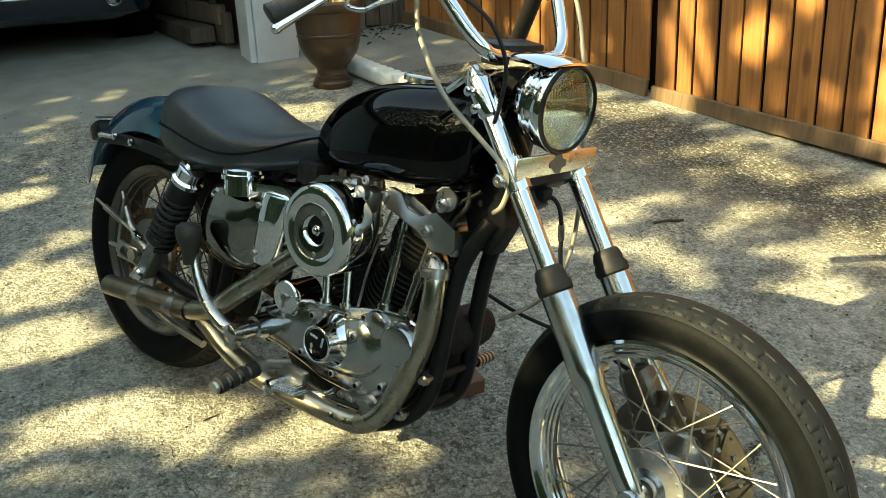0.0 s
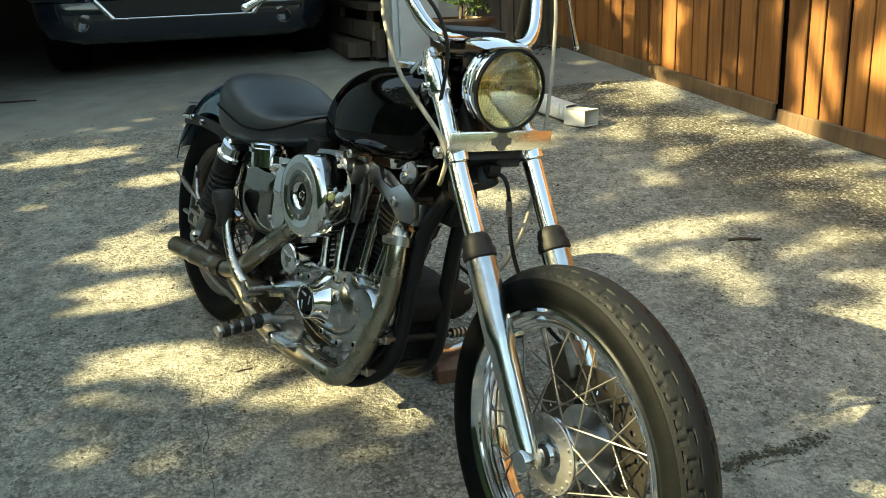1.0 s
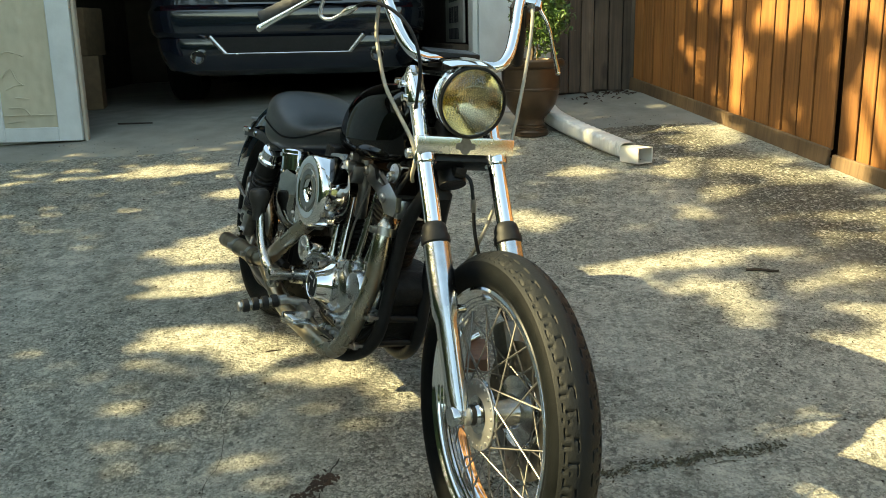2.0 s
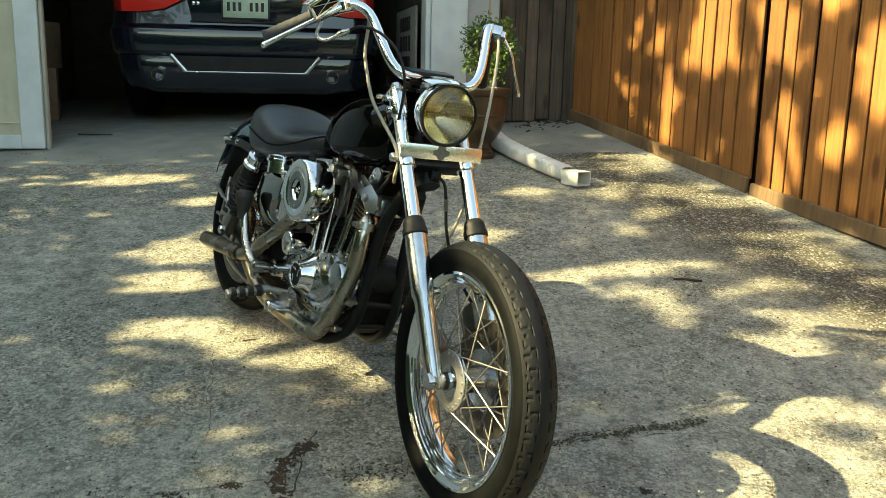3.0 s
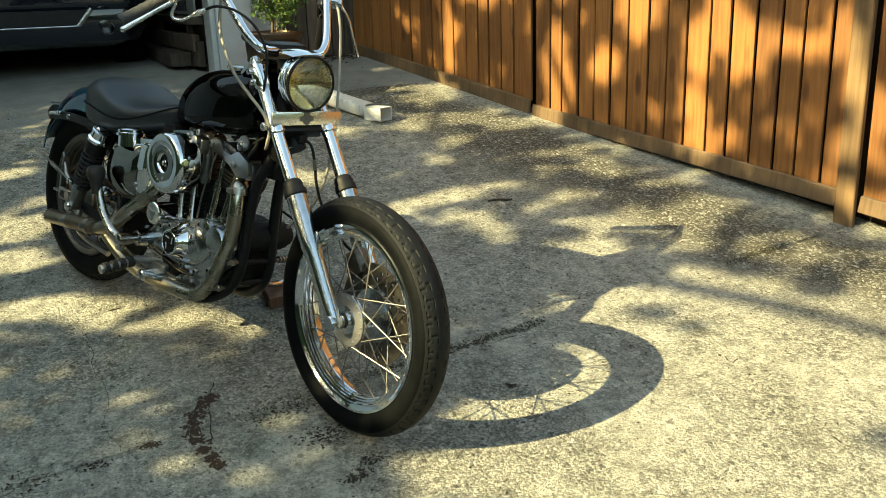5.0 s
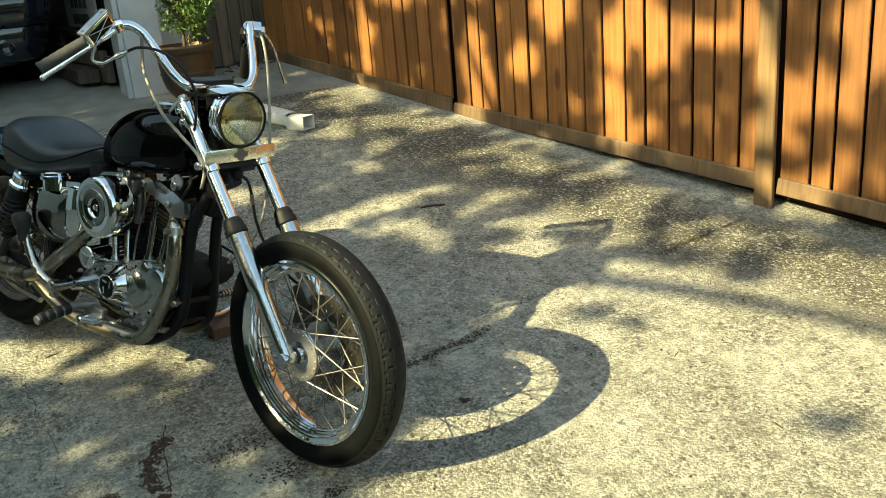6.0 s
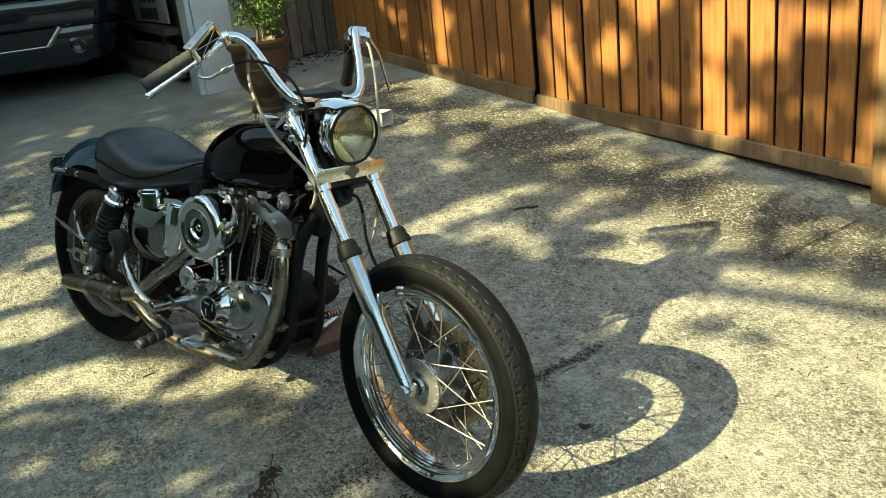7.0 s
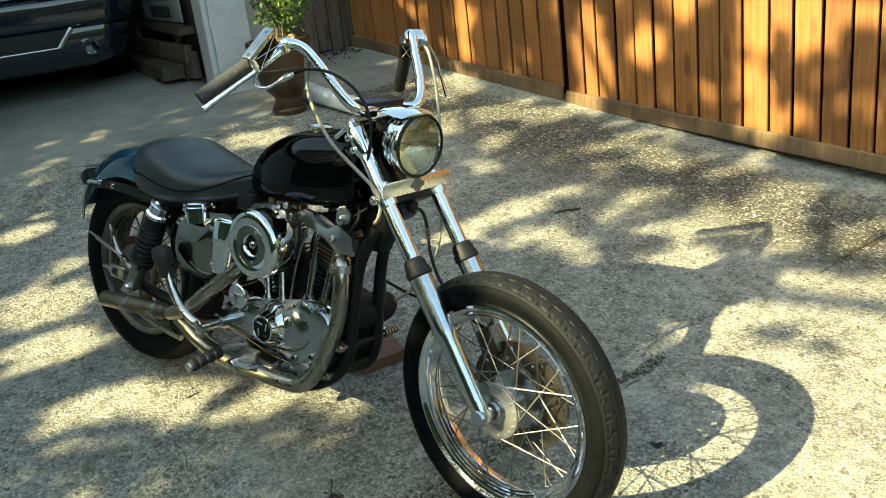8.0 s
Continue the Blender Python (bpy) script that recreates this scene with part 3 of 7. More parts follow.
def on_fork(z, y=0.0, ahead=0.0):
    """A point on the fork's line at height z; ahead is square to it."""
    k = (z - 0.315) / RAKE.z
    return FWC + RAKE * k + Vector((0.809, 0, 0.588)) * ahead + YAX * y


def tyre_mesh(R, w, bead, grooves, seg=480):
    """A tyre about the y axis, with its tread grooves cut in."""
    bm = B()
    prof = []
    hs = R - bead
    half = [(0.28, 0.04), (0.33, 0.15), (0.41, 0.27), (0.475, 0.40), (0.497, 0.52), (0.492, 0.61), (0.470, 0.70), (0.43, 0.77)]
    tread = [0.43 - 0.86 * k / 42 for k in range(1, 42)]
    left = [(-a * w, bead + b * hs) for a, b in half]
    mid = [(-t * w, R - 0.23 * hs * (abs(t) / 0.43) ** 2.2) for t in tread]
    right = [(a * w, bead + b * hs) for a, b in reversed(half)]
    prof = left + mid + right
    rings = []
    for i in range(seg):
        a = 2 * math.pi * i / seg
        row = []
        for y, r in prof:
            t = abs(y) / w
            if t < 0.42 and r > bead + 0.76 * hs:
                v = (a / (2 * math.pi) * grooves + (0.5 if y > 0 else 0.0)) % 1.0
                cut = (abs(t - 0.15) < 0.012 and 0.10 < v < 0.56) or (abs(v - 0.55 - 0.5 * (t - 0.25)) < 0.036 and 0.14 < t < 0.36) or (abs(t - 0.35) < 0.012 and 0.58 < v < 0.92) or (abs(v - 0.2 - 0.5 * (t - 0.3)) < 0.034 and 0.26 < t < 0.385)
                r -= 0.0034 if cut else 0.0
            row.append(bm.verts.new((r * math.cos(a), y, r * math.sin(a))))
        rings.append(row)
    n = len(prof)
    for i in range(seg):
        p, q = rings[i], rings[(i + 1) % seg]
        for k in range(n):
            bm.faces.new((p[k], p[(k + 1) % n], q[(k + 1) % n], q[k])).material_index = 1 if 7 <= k < n - 8 else 0
    return bm


def spoke(bm, p, q, r=0.0019):
    return sweep(bm, [p, q], r, 6)


def wheel(name, centre, R, w, bead, rim_r, flange_r, flange_y, spoke_mat, rim_mat, m, grooves):
    bm = B()
    lathe(bm, [(-flange_y - 0.02, 0.0), (-flange_y - 0.02, 0.018), (-flange_y - 0.005, 0.024), (-flange_y, flange_r), (-flange_y + 0.006, flange_r), (-flange_y + 0.012, 0.036), (0, 0.030), (flange_y - 0.012, 0.036), (flange_y - 0.006, flange_r), (flange_y, flange_r), (flange_y + 0.005, 0.024), (flange_y + 0.02, 0.018), (flange_y + 0.02, 0)], (0, 0, 0), YAX, 40)
    hub = part(name, bm, ALLOY, bike, m=m @ Matrix.Translation(centre))
    T = m @ Matrix.Translation(centre)
    part("tyre", tyre_mesh(R, w, bead, grooves), (RUBBER, TREAD), hub, "worn black tyre", m=T)
    hw = w * 0.37
    bm = B()
    b = bead
    lathe(bm, [(-hw + 0.002, b + 0.016), (-hw - 0.002, b + 0.014), (-hw - 0.003, b + 0.008), (-hw + 0.001, b + 0.002), (-hw * 0.91, b - 0.001), (-hw * 0.87, b - 0.007), (-hw * 0.77, b - 0.0085), (-hw * 0.73, b - 0.0135), (-hw * 0.61, b - 0.0150), (-hw * 0.57, rim_r + 0.0025), (-hw * 0.44, rim_r + 0.0010), (-hw * 0.40, rim_r - 0.0020), (-hw * 0.26, rim_r - 0.0025), (-hw * 0.20, rim_r - 0.0038), (0, rim_r - 0.0045), (hw * 0.20, rim_r - 0.0038), (hw * 0.26, rim_r - 0.0025), (hw * 0.40, rim_r - 0.0020), (hw * 0.44, rim_r + 0.0010), (hw * 0.57, rim_r + 0.0025), (hw * 0.61, b - 0.0150), (hw * 0.73, b - 0.0135), (hw * 0.77, b - 0.0085), (hw * 0.87, b - 0.007), (hw * 0.91, b - 0.001), (hw - 0.001, b + 0.002), (hw + 0.003, b + 0.008), (hw + 0.002, b + 0.014), (hw - 0.002, b + 0.016), (hw * 0.7, b + 0.002), (0, rim_r + 0.003), (-hw * 0.7, b + 0.002)], (0, 0, 0), YAX, 96, close=True)
    part("rim", bm, rim_mat, hub, m=T)
    for k in range(40):
        side = -1 if k % 2 else 1
        a = 2 * math.pi * k / 40
        lean = (1 if (k // 2) % 2 else -1) * radians(58)
        p = Vector((math.cos(a + lean) * (flange_r - 0.006), side * flange_y, math.sin(a + lean) * (flange_r - 0.006)))
        q = Vector((math.cos(a) * (rim_r - 0.002), side * 0.008, math.sin(a) * (rim_r - 0.002)))
        bm = spoke(B(), p, q)
        d = (p - q).normalized()
        sweep(bm, [q, q + d * 0.010], 0.0027, 6)
        part("spoke", bm, spoke_mat, hub, m=T)
    return hub, T


front, FT = wheel("front_wheel", FWC, 0.329, 0.100, 0.243, 0.222, 0.073, 0.045, RIMGREY, CHROME, STEER, 46)
tagged(front, "chrome spoked wheel with a slim tyre")
bm = B()
for k in range(20):
    a = 2 * math.pi * k / 20
    sweep(bm, [(0.064 * math.cos(a), -0.047, 0.064 * math.sin(a)), (0.064 * math.cos(a), -0.0515, 0.064 * math.sin(a))], 0.0037, 8)
lathe(bm, [(-0.0462, 0.026), (-0.0485, 0.026), (-0.0485, 0.0715), (-0.0462, 0.0728)], (0, 0, 0), YAX, 40)
part("rivet_ring", bm, HUBALLOY, front, "dull alloy hub flange with a ring of small spoke heads", m=FT)


def drilled_disc(r0, r1, y, t=0.005, seg=144, rings=12):
    """A brake disc with real holes through it."""
    bm = B()
    for sgn in (-1, 1):
        g = [[bm.verts.new(((r0 + (r1 - r0) * j / rings) * math.cos(2 * math.pi * i / seg), y + sgn * t / 2, (r0 + (r1 - r0) * j / rings) * math.sin(2 * math.pi * i / seg))) for j in range(rings + 1)] for i in range(seg)]
        for i in range(seg):
            for j in range(rings):
                hole = j in (3, 4, 7, 8, 10) and (i + (4 if j > 6 else 0) + (j // 10) * 3) % 9 in ((0, 1) if j < 10 else (0,))
                if not hole:
                    n = (i + 1) % seg
                    bm.faces.new((g[i][j], g[n][j], g[n][j + 1], g[i][j + 1]))
        if sgn < 0:
            low = g
    for i in range(seg):
        n = (i + 1) % seg
        bm.faces.new((low[i][0], low[n][0], g[n][0], g[i][0]))
        bm.faces.new((low[i][-1], low[n][-1], g[n][-1], g[i][-1]))
    return bm


part("brake_disc", drilled_disc(0.078, 0.143, 0.052), DISCM, front, "drilled steel brake disc", m=FT)
bm = B()
lathe(bm, [(0.030, 0.03), (0.047, 0.070), (0.050, 0.082), (0.054, 0.082), (0.056, 0.03)], (0, 0, 0), YAX, 32)
part("disc_carrier", bm, ALLOY, front, m=FT)
bm = B()
sweep(bm, [(0, -0.105, 0), (0, 0.105, 0)], 0.0095, 16)
for sy in (-1, 1):
    lathe(bm, [(0, 0.0), (0, 0.014), (0.008, 0.014), (0.008, 0.0)], (0, sy * 0.098 - (0.008 if sy < 0 else 0), 0), YAX, 6)
part("axle", bm, STEEL, front, m=FT)
bm = B()
lathe(bm, [(-0.066, 0.0), (-0.066, 0.020), (-0.052, 0.022), (-0.052, 0.0)], (0, 0, 0), YAX, 24)
part("axle_spacer", bm, SOFTRUBBER, front, m=FT)

# fork
fork = part("fork", sweep(B(), [on_fork(0.74, 0, -0.055), on_fork(0.95, 0, -0.055)], 0.024, 20), FRAMEBLACK, bike, "chrome telescopic fork", m=STEER)
FY = 0.086
for sy in (-1, 1):
    y = sy * FY
    bm = B()
    sweep(bm, [on_fork(0.60, y), on_fork(0.93, y), on_fork(0.945, y)], [0.0190, 0.0190, 0.013], 24)
    part("fork_tube", bm, CHROME, fork, m=STEER)
    bm = B()
    pts = [on_fork(z, y) for z in (0.300, 0.312, 0.335, 0.36, 0.47, 0.485, 0.50, 0.53, 0.58, 0.612, 0.615)]
    sweep(bm, pts, [0.014, 0.0195, 0.0215, 0.0225, 0.0240, 0.0290, 0.0290, 0.0285, 0.0285, 0.0285, 0.024], 24)
    lathe(bm, [(-0.022, 0.0), (-0.022, 0.018), (-0.018, 0.021), (0.018, 0.021), (0.022, 0.018), (0.022, 0.0)], FWC + YAX * y, YAX, 20)
    inner = -sy
    sweep(bm, [on_fork(0.490, y, 0.006), on_fork(0.490, y + inner * 0.036, 0.014), on_fork(0.490, y + inner * 0.040, 0.015)], [0.011, 0.0095, 0.007], 12)
    box(bm, on_fork(0.515, y + inner * 0.012, -0.012), (0.03, 0.022, 0.09), rot=Matrix.Rotation(radians(-36), 3, "Y"), bevel=0.006)
    part("fork_slider", bm, ALLOY, fork, "polished lower fork leg", m=STEER)
    bm = B()
    pts = [on_fork(z, y) for z in (0.606, 0.609, 0.619, 0.625, 0.632, 0.642, 0.645)]
    sweep(bm, pts, [0.0285, 0.0315, 0.0315, 0.0275, 0.0280, 0.024, 0.0200], 24)
    part("dust_boot", bm, SOFTRUBBER, fork, "black rubber dust boot", m=STEER)
    bm = B()
    sweep(bm, [on_fork(z, y) for z in (0.868, 0.872, 0.925, 0.930)], [0.020, 0.0235, 0.0235, 0.021], 24)
    for z in (0.885, 0.912):
        lathe(bm, [(0, 0), (0, 0.009), (0.012, 0.009), (0.014, 0.006), (0.014, 0)], on_fork(z, y + sy * 0.020, -0.004), YAX * sy, 12)
    part("upper_clamp", bm, CHROME, fork, m=STEER)
tilt36 = Matrix.Rotation(radians(-36), 3, "Y")
bm = B()
for sy in (-1, 1):
    part("clamp_sleeve", sweep(B(), [on_fork(0.757, sy * FY), on_fork(0.803, sy * FY)], 0.0255, 20), CHROME, fork, m=STEER)
box(bm, on_fork(0.778, 0, -0.018), (0.05, 0.17, 0.046), rot=tilt36, bevel=0.006)
part("lower_clamp", bm, FRAMEBLACK, fork, "black lower fork clamp", m=STEER)
bm = B()
tiltp = Matrix.Rotation(radians(-3), 3, "Y")
box(bm, on_fork(0.782, 0.004, 0.030), (0.008, 0.232, 0.038), rot=tiltp, bevel=0.003)
cover = part("clamp_cover", bm, PLATESTEEL, fork, "bright brushed metal cover plate", m=STEER)
bm = B()
slab(bm, [(-0.022, 0.006), (-0.012, 0.008), (-0.010, 0.015), (0, 0.018), (0.010, 0.015), (0.012, 0.008), (0.022, 0.006), (0.022, -0.006), (0.012, -0.008), (0.008, -0.015), (0, -0.019), (-0.008, -0.015), (-0.012, -0.008), (-0.022, -0.006)], -0.001, 0.001)
bm.transform(Matrix.Translation(on_fork(0.782, 0.0, 0.030) + tiltp @ Vector((0.0052, 0, 0))) @ tiltp.to_4x4() @ Matrix.Rotation(radians(90), 4, "Z"))
part("badge", bm, BADGEGREY, cover, "small grey shield-shaped badge", m=STEER)
bm = B()
box(bm, on_fork(0.935, 0, -0.030), (0.075, 0.20, 0.014), rot=tilt36, bevel=0.004)
part("upper_bridge", bm, CHROME, fork, m=STEER)
bm = B()
box(bm, (0.945, 0.0, 0.984), (0.055, 0.125, 0.014), rot=Matrix.Rotation(radians(4), 3, "Y"), bevel=0.004)
box(bm, (0.950, -0.045, 0.968), (0.04, 0.035, 0.03), bevel=0.004)
box(bm, (0.950, 0.045, 0.968), (0.04, 0.035, 0.03), bevel=0.004)
part("riser_clamp", bm, FRAMEBLACK, fork, "black handlebar clamp", m=STEER)

# headlamp
LC = Vector((1.082, 0.004, 0.896))
LAX = (Matrix.Rotation(radians(-1.0), 3, "Z") @ Vector((1, 0, 0.0))).normalized()
bm = B()
lathe(bm, [(-0.105, 0.0), (-0.103, 0.022), (-0.095, 0.042), (-0.080, 0.058), (-0.060, 0.068), (-0.048, 0.0705), (-0.046, 0.0745), (-0.040, 0.0745), (-0.038, 0.071), (-0.034, 0.071), (-0.032, 0.0755), (-0.026, 0.0755), (-0.024, 0.072), (-0.020, 0.072), (-0.018, 0.078), (-0.006, 0.080), (0.002, 0.079), (0.006, 0.075), (0.004, 0.071), (-0.004, 0.070)], LC, LAX, 48)
lamp = part("headlamp", bm, CHROME, fork, "round chrome headlamp", m=STEER)
bm = B()
lathe(bm, [(-0.056 + 0.050 * (k / 28) ** 2, 0.0695 * k / 28) for k in range(29)], LC, LAX, 48)
part("reflector", bm, mat("lamp_reflector", (0.99, 0.84, 0.52), 0.12, metal=1.0, var=0.10, scale=40), lamp, m=STEER)
bm = B()
lathe(bm, [(0.014, 0.0), (0.0135, 0.018), (0.011, 0.038), (0.006, 0.056), (-0.001, 0.070), (-0.005, 0.070), (0.002, 0.056), (0.007, 0.038), (0.0095, 0.018), (0.010, 0.0)], LC, LAX, 48)
gasket = lathe(B(), [(-0.002, 0.0705), (0.0055, 0.0712), (0.0088, 0.0735), (0.0080, 0.0770), (0.0030, 0.0795)], LC, LAX, 48)
part("lens_gasket", gasket, FRAMEBLACK, lamp, "black ring round the lens", m=STEER)
lens = part("lens", bm, GLASS, lamp, "clear fluted glass lens", m=STEER)
lens.visible_shadow = False
bm = B()
for k in range(-10, 11):
    yy = k * 0.0060
    h = math.sqrt(max(0, 0.064 ** 2 - yy * yy))
    for z0, z1 in ((0.020, 0.92 * h), (-0.006, 0.016), (-0.92 * h, -0.010)):
        z0, z1 = max(z0, -0.9 * h), min(z1, 0.9 * h)
        if z1 - z0 > 0.006:
            sweep(bm, [LC + Vector((0.0065 - 2.6 * (yy * yy + z * z), yy, z)) for z in (z0, (z0 + z1) / 2, z1)], 0.0017, 6)
part("flute", bm, GLASS, lens, m=STEER).visible_shadow = False
bm = B()
lathe(bm, [(-0.03, 0.0), (-0.03, 0.008), (-0.01, 0.010), (0.0, 0.006), (0.0, 0)], LC + LAX * -0.008, LAX, 16)
part("bulb", bm, CHROME, lamp, m=STEER)
# visor bracket over the lamp
bm = B()
secs = []
for x, z, wd, th in ((0.962, 0.966, 0.036, 0.008), (0.985, 0.975, 0.046, 0.010), (1.01, 0.980, 0.052, 0.010), (1.04, 0.982, 0.058, 0.009), (1.072, 0.979, 0.060, 0.007), (1.092, 0.975, 0.054, 0.004)):
    ring = []
    for k in range(20):
        a = 2 * math.pi * k / 20
        yy = wd * math.cos(a)
        ring.append((x - 0.02 * (yy / 0.066) ** 2, yy, z - 0.010 * (yy / 0.066) ** 2 + th * 0.5 * math.sin(a)))
    secs.append(ring)
loft(bm, secs)
part("visor", bm, CHROME, lamp, "chrome eyebrow bracket over the lamp", m=STEER)
bm = B()
box(bm, (0.985, 0, 0.925), (0.06, 0.05, 0.05), bevel=0.008)
part("lamp_mount", bm, FRAMEBLACK, lamp, m=STEER)

# handlebar
RB = [(0.952, 0.0, 0.972), (0.957, -0.05, 0.970), (0.962, -0.085, 0.967), (0.960, -0.112, 0.975), (0.935, -0.130, 1.000), (0.895, -0.142, 1.042), (0.858, -0.152, 1.080), (0.836, -0.166, 1.103), (0.818, -0.190, 1.113), (0.803, -0.220, 1.106), (0.785, -0.252, 1.083), (0.758, -0.305, 1.042), (0.722, -0.378, 0.984)]
LB = [(0.952, 0.0, 0.972), (0.957, 0.05, 0.970), (0.966, 0.085, 0.968), (0.972, 0.112, 0.978), (0.958, 0.138, 1.008), (0.928, 0.160, 1.055), (0.900, 0.176, 1.098), (0.882, 0.188, 1.128), (0.868, 0.200, 1.140), (0.848, 0.216, 1.130), (0.822, 0.238, 1.092), (0.795, 0.262, 1.045), (0.758, 0.294, 0.985)]
bar = part("handlebar", sweep(B(), curve([p for p in reversed(RB)] + LB[1:], 8), 0.0127, 18), CHROME, bike, "tall curved chrome handlebar")


def along(pts, a, b):
    line = curve(pts, 10)
    return line[int(len(line) * a):int(len(line) * b) + 1]


for pts, mt, lb in ((RB, GRIPRUBBER, "worn grey rubber grip"), (LB, SOFTRUBBER, "black rubber grip")):
    g = along(pts, 0.82, 1.0)
    bm = B()
    sweep(bm, g, [0.0165 + (0.0012 if k % 2 else 0) for k in range(len(g))], 20)
    e = (g[-1] - g[-2]).normalized()
    sweep(bm, [g[-1], g[-1] + e * 0.004, g[-1] + e * 0.007], [0.0185, 0.0185, 0.014], 20)
    part("grip", bm, mt, bar, lb)
    bm = B()
    c0 = along(pts, 0.775, 0.815)
    sweep(bm, [c0[0], c0[-1]], 0.0195, 20)
    part("throttle_collar", bm, CHROME, bar)


def bar_fittings(pts, lever_end, res_c, res_long, res_up, res_size, res_mat, cap_mat, label, lever_r=0.0080):
    """Switch pod, fluid reservoir with its lid, and the lever on one end of the bar."""
    g = along(pts, 0.70, 0.80)
    mid, d = g[len(g) // 2], (g[-1] - g[0]).normalized()
    up = (Vector((0, 0, 1)) - d * d.z).normalized()
    fw = up.cross(d).normalized()
    fw = fw if fw.x > 0 else -fw
    rot = Matrix((d, d.cross(up), up)).transposed()
    bm = B()
    sweep(bm, [g[0], g[-1]], 0.0180, 16)
    box(bm, mid + fw * 0.016, (0.040, 0.042, 0.034), rot=rot, bevel=0.006)
    part("switch_pod", bm, CHROME, bar, "chrome switch housing")
    a, b = Vector(res_long).normalized(), Vector(res_up)
    b = (b - a * b.dot(a)).normalized()
    c = a.cross(b)
    rot = Matrix((a, b, c)).transposed()
    rc = Vector(res_c)
    bm = B()
    L, H, W = res_size
    box(bm, rc, (L, H, W), rot=rot, bevel=0.004)
    res = part("master_cylinder", bm, res_mat, bar, label)
    bm = B()
    for sg in (-1, 1):
        box(bm, rc + c * sg * (W / 2), (L - 0.016, H - 0.016, 0.004), rot=rot, bevel=0.002)
    part("sight_panel", bm, BLACK, res, "dark side panel")
    bm = B()
    for sg in (-1, 1):
        for q in (-1, 1):
            sweep(bm, [rc + c * sg * (W / 2 + 0.002) - a * (L * 0.38) - b * q * H * 0.28, rc + c * sg * (W / 2 + 0.002) + a * (L * 0.38) + b * q * H * 0.28], 0.0012, 6)
    part("panel_rib", bm, STEEL, res)
    bm = B()
    box(bm, rc + b * (H / 2 + 0.002), (L + 0.004, 0.006, W + 0.004), rot=rot, bevel=0.002)
    for q in (-1, 1):
        lathe(bm, [(0, 0.004), (0.003, 0.004), (0.003, 0)], rc + b * (H / 2 + 0.004) + a * q * L * 0.4, b, 10)
    part("reservoir_cap", bm, cap_mat, res)
    bm = B()
    le = Vector(lever_end)
    p0 = mid + fw * 0.040 - up * 0.004
    sweep(bm, [mid + fw * 0.012, p0], 0.009, 10)
    lathe(bm, [(-0.010, 0.0), (-0.010, 0.010), (0.010, 0.010), (0.010, 0.0)], p0, up, 14)
    line = curve([p0, p0.lerp(le, 0.3) + fw * 0.012, p0.lerp(le, 0.65) + fw * 0.006, le], 8)
    sweep(bm, line, [lever_r * (1.0 - 0.3 * math.sin(math.pi * k / (len(line) - 1))) for k in range(len(line))], 10)
    bmesh.ops.create_icosphere(bm, subdivisions=2, radius=lever_r * 1.12, matrix=Matrix.Translation(le))
    part("lever", bm, CHROME, bar, "ball-ended chrome lever")


bar_fittings(RB, (0.752, -0.392, 0.963), (0.825, -0.285, 1.098), (0.0, -0.71, -0.70), (0.05, -0.60, 0.75), (0.092, 0.044, 0.026), CHROME, SMOKEDSTEEL, "chrome-edged fluid reservoir")
bar_fittings(LB, (0.905, 0.325, 0.978), (0.832, 0.226, 1.104), (-0.35, 0.45, -0.75), (0.6, -0.2, 0.7), (0.050, 0.040, 0.038), FRAMEBLACK, FRAMEBLACK, "black switch box", 0.0058)


def cable(pts, r, material, name="cable", label="", parent=None):
    return part(name, sweep(B(), curve(pts, 8), r, 10), material, parent or bike, label)


cable([(0.812, -0.205, 1.120), (0.818, -0.168, 1.118), (0.826, -0.152, 1.09), (0.835, -0.15, 1.007), (0.859, -0.145, 0.954), (0.908, -0.14, 0.890), (0.971, -0.13, 0.842), (1.032, -0.12, 0.798), (1.054, -0.112, 0.763), (1.046, -0.108, 0.722), (1.02, -0.09, 0.70)], 0.0046, CABLE, "brake_hose", "long beige-grey sleeved hose")
cable([(0.795, -0.27, 1.055), (0.775, -0.265, 1.015), (0.80, -0.25, 1.009), (0.822, -0.232, 1.026)], 0.0045, CHROME, "throttle_cable", "chrome bent cable end")
ferrule_line = [Vector((0.822, -0.232, 1.026)).lerp(Vector((0.852, -0.212, 1.048)), k / 8) for k in range(9)]
part("cable_ferrule", sweep(B(), ferrule_line, [0.0048, 0.0070, 0.0084, 0.0088, 0.0088, 0.0082, 0.0066, 0.0056, 0.0045], 14), PLATESTEEL, bike, "bright spindle-shaped cable ferrule")
cable([(0.848, -0.214, 1.046), (0.884, -0.20, 1.061), (0.931, -0.17, 1.057), (0.980, -0.14, 1.024), (1.011, -0.12, 0.966), (1.010, -0.11, 0.903), (0.987, -0.10, 0.828), (0.934, -0.09, 0.774), (0.86, -0.05, 0.72)], 0.0038, SOFTRUBBER, "throttle_cable", "black throttle cable")
cable([(0.868, 0.236, 1.116), (0.905, 0.212, 1.112), (0.930, 0.2, 1.095), (0.972, 0.18, 1.028), (1.021, 0.15, 0.916), (1.062, 0.12, 0.804), (1.091, 0.09, 0.675), (1.093, 0.07, 0.594), (1.06, 0.06, 0.52), (0.98, 0.06, 0.45)], 0.0042, CABLE, "clutch_cable", "long beige-grey sleeved cable")
cable([(1.051, 0.0, 0.738), (1.078, 0.02, 0.726), (1.092, 0.03, 0.685), (1.096, 0.05, 0.606), (1.12, 0.075, 0.53), (1.20, 0.09, 0.46), (1.28, 0.085, 0.44)], 0.0042, SOFTRUBBER, "brake_line", "black brake line")
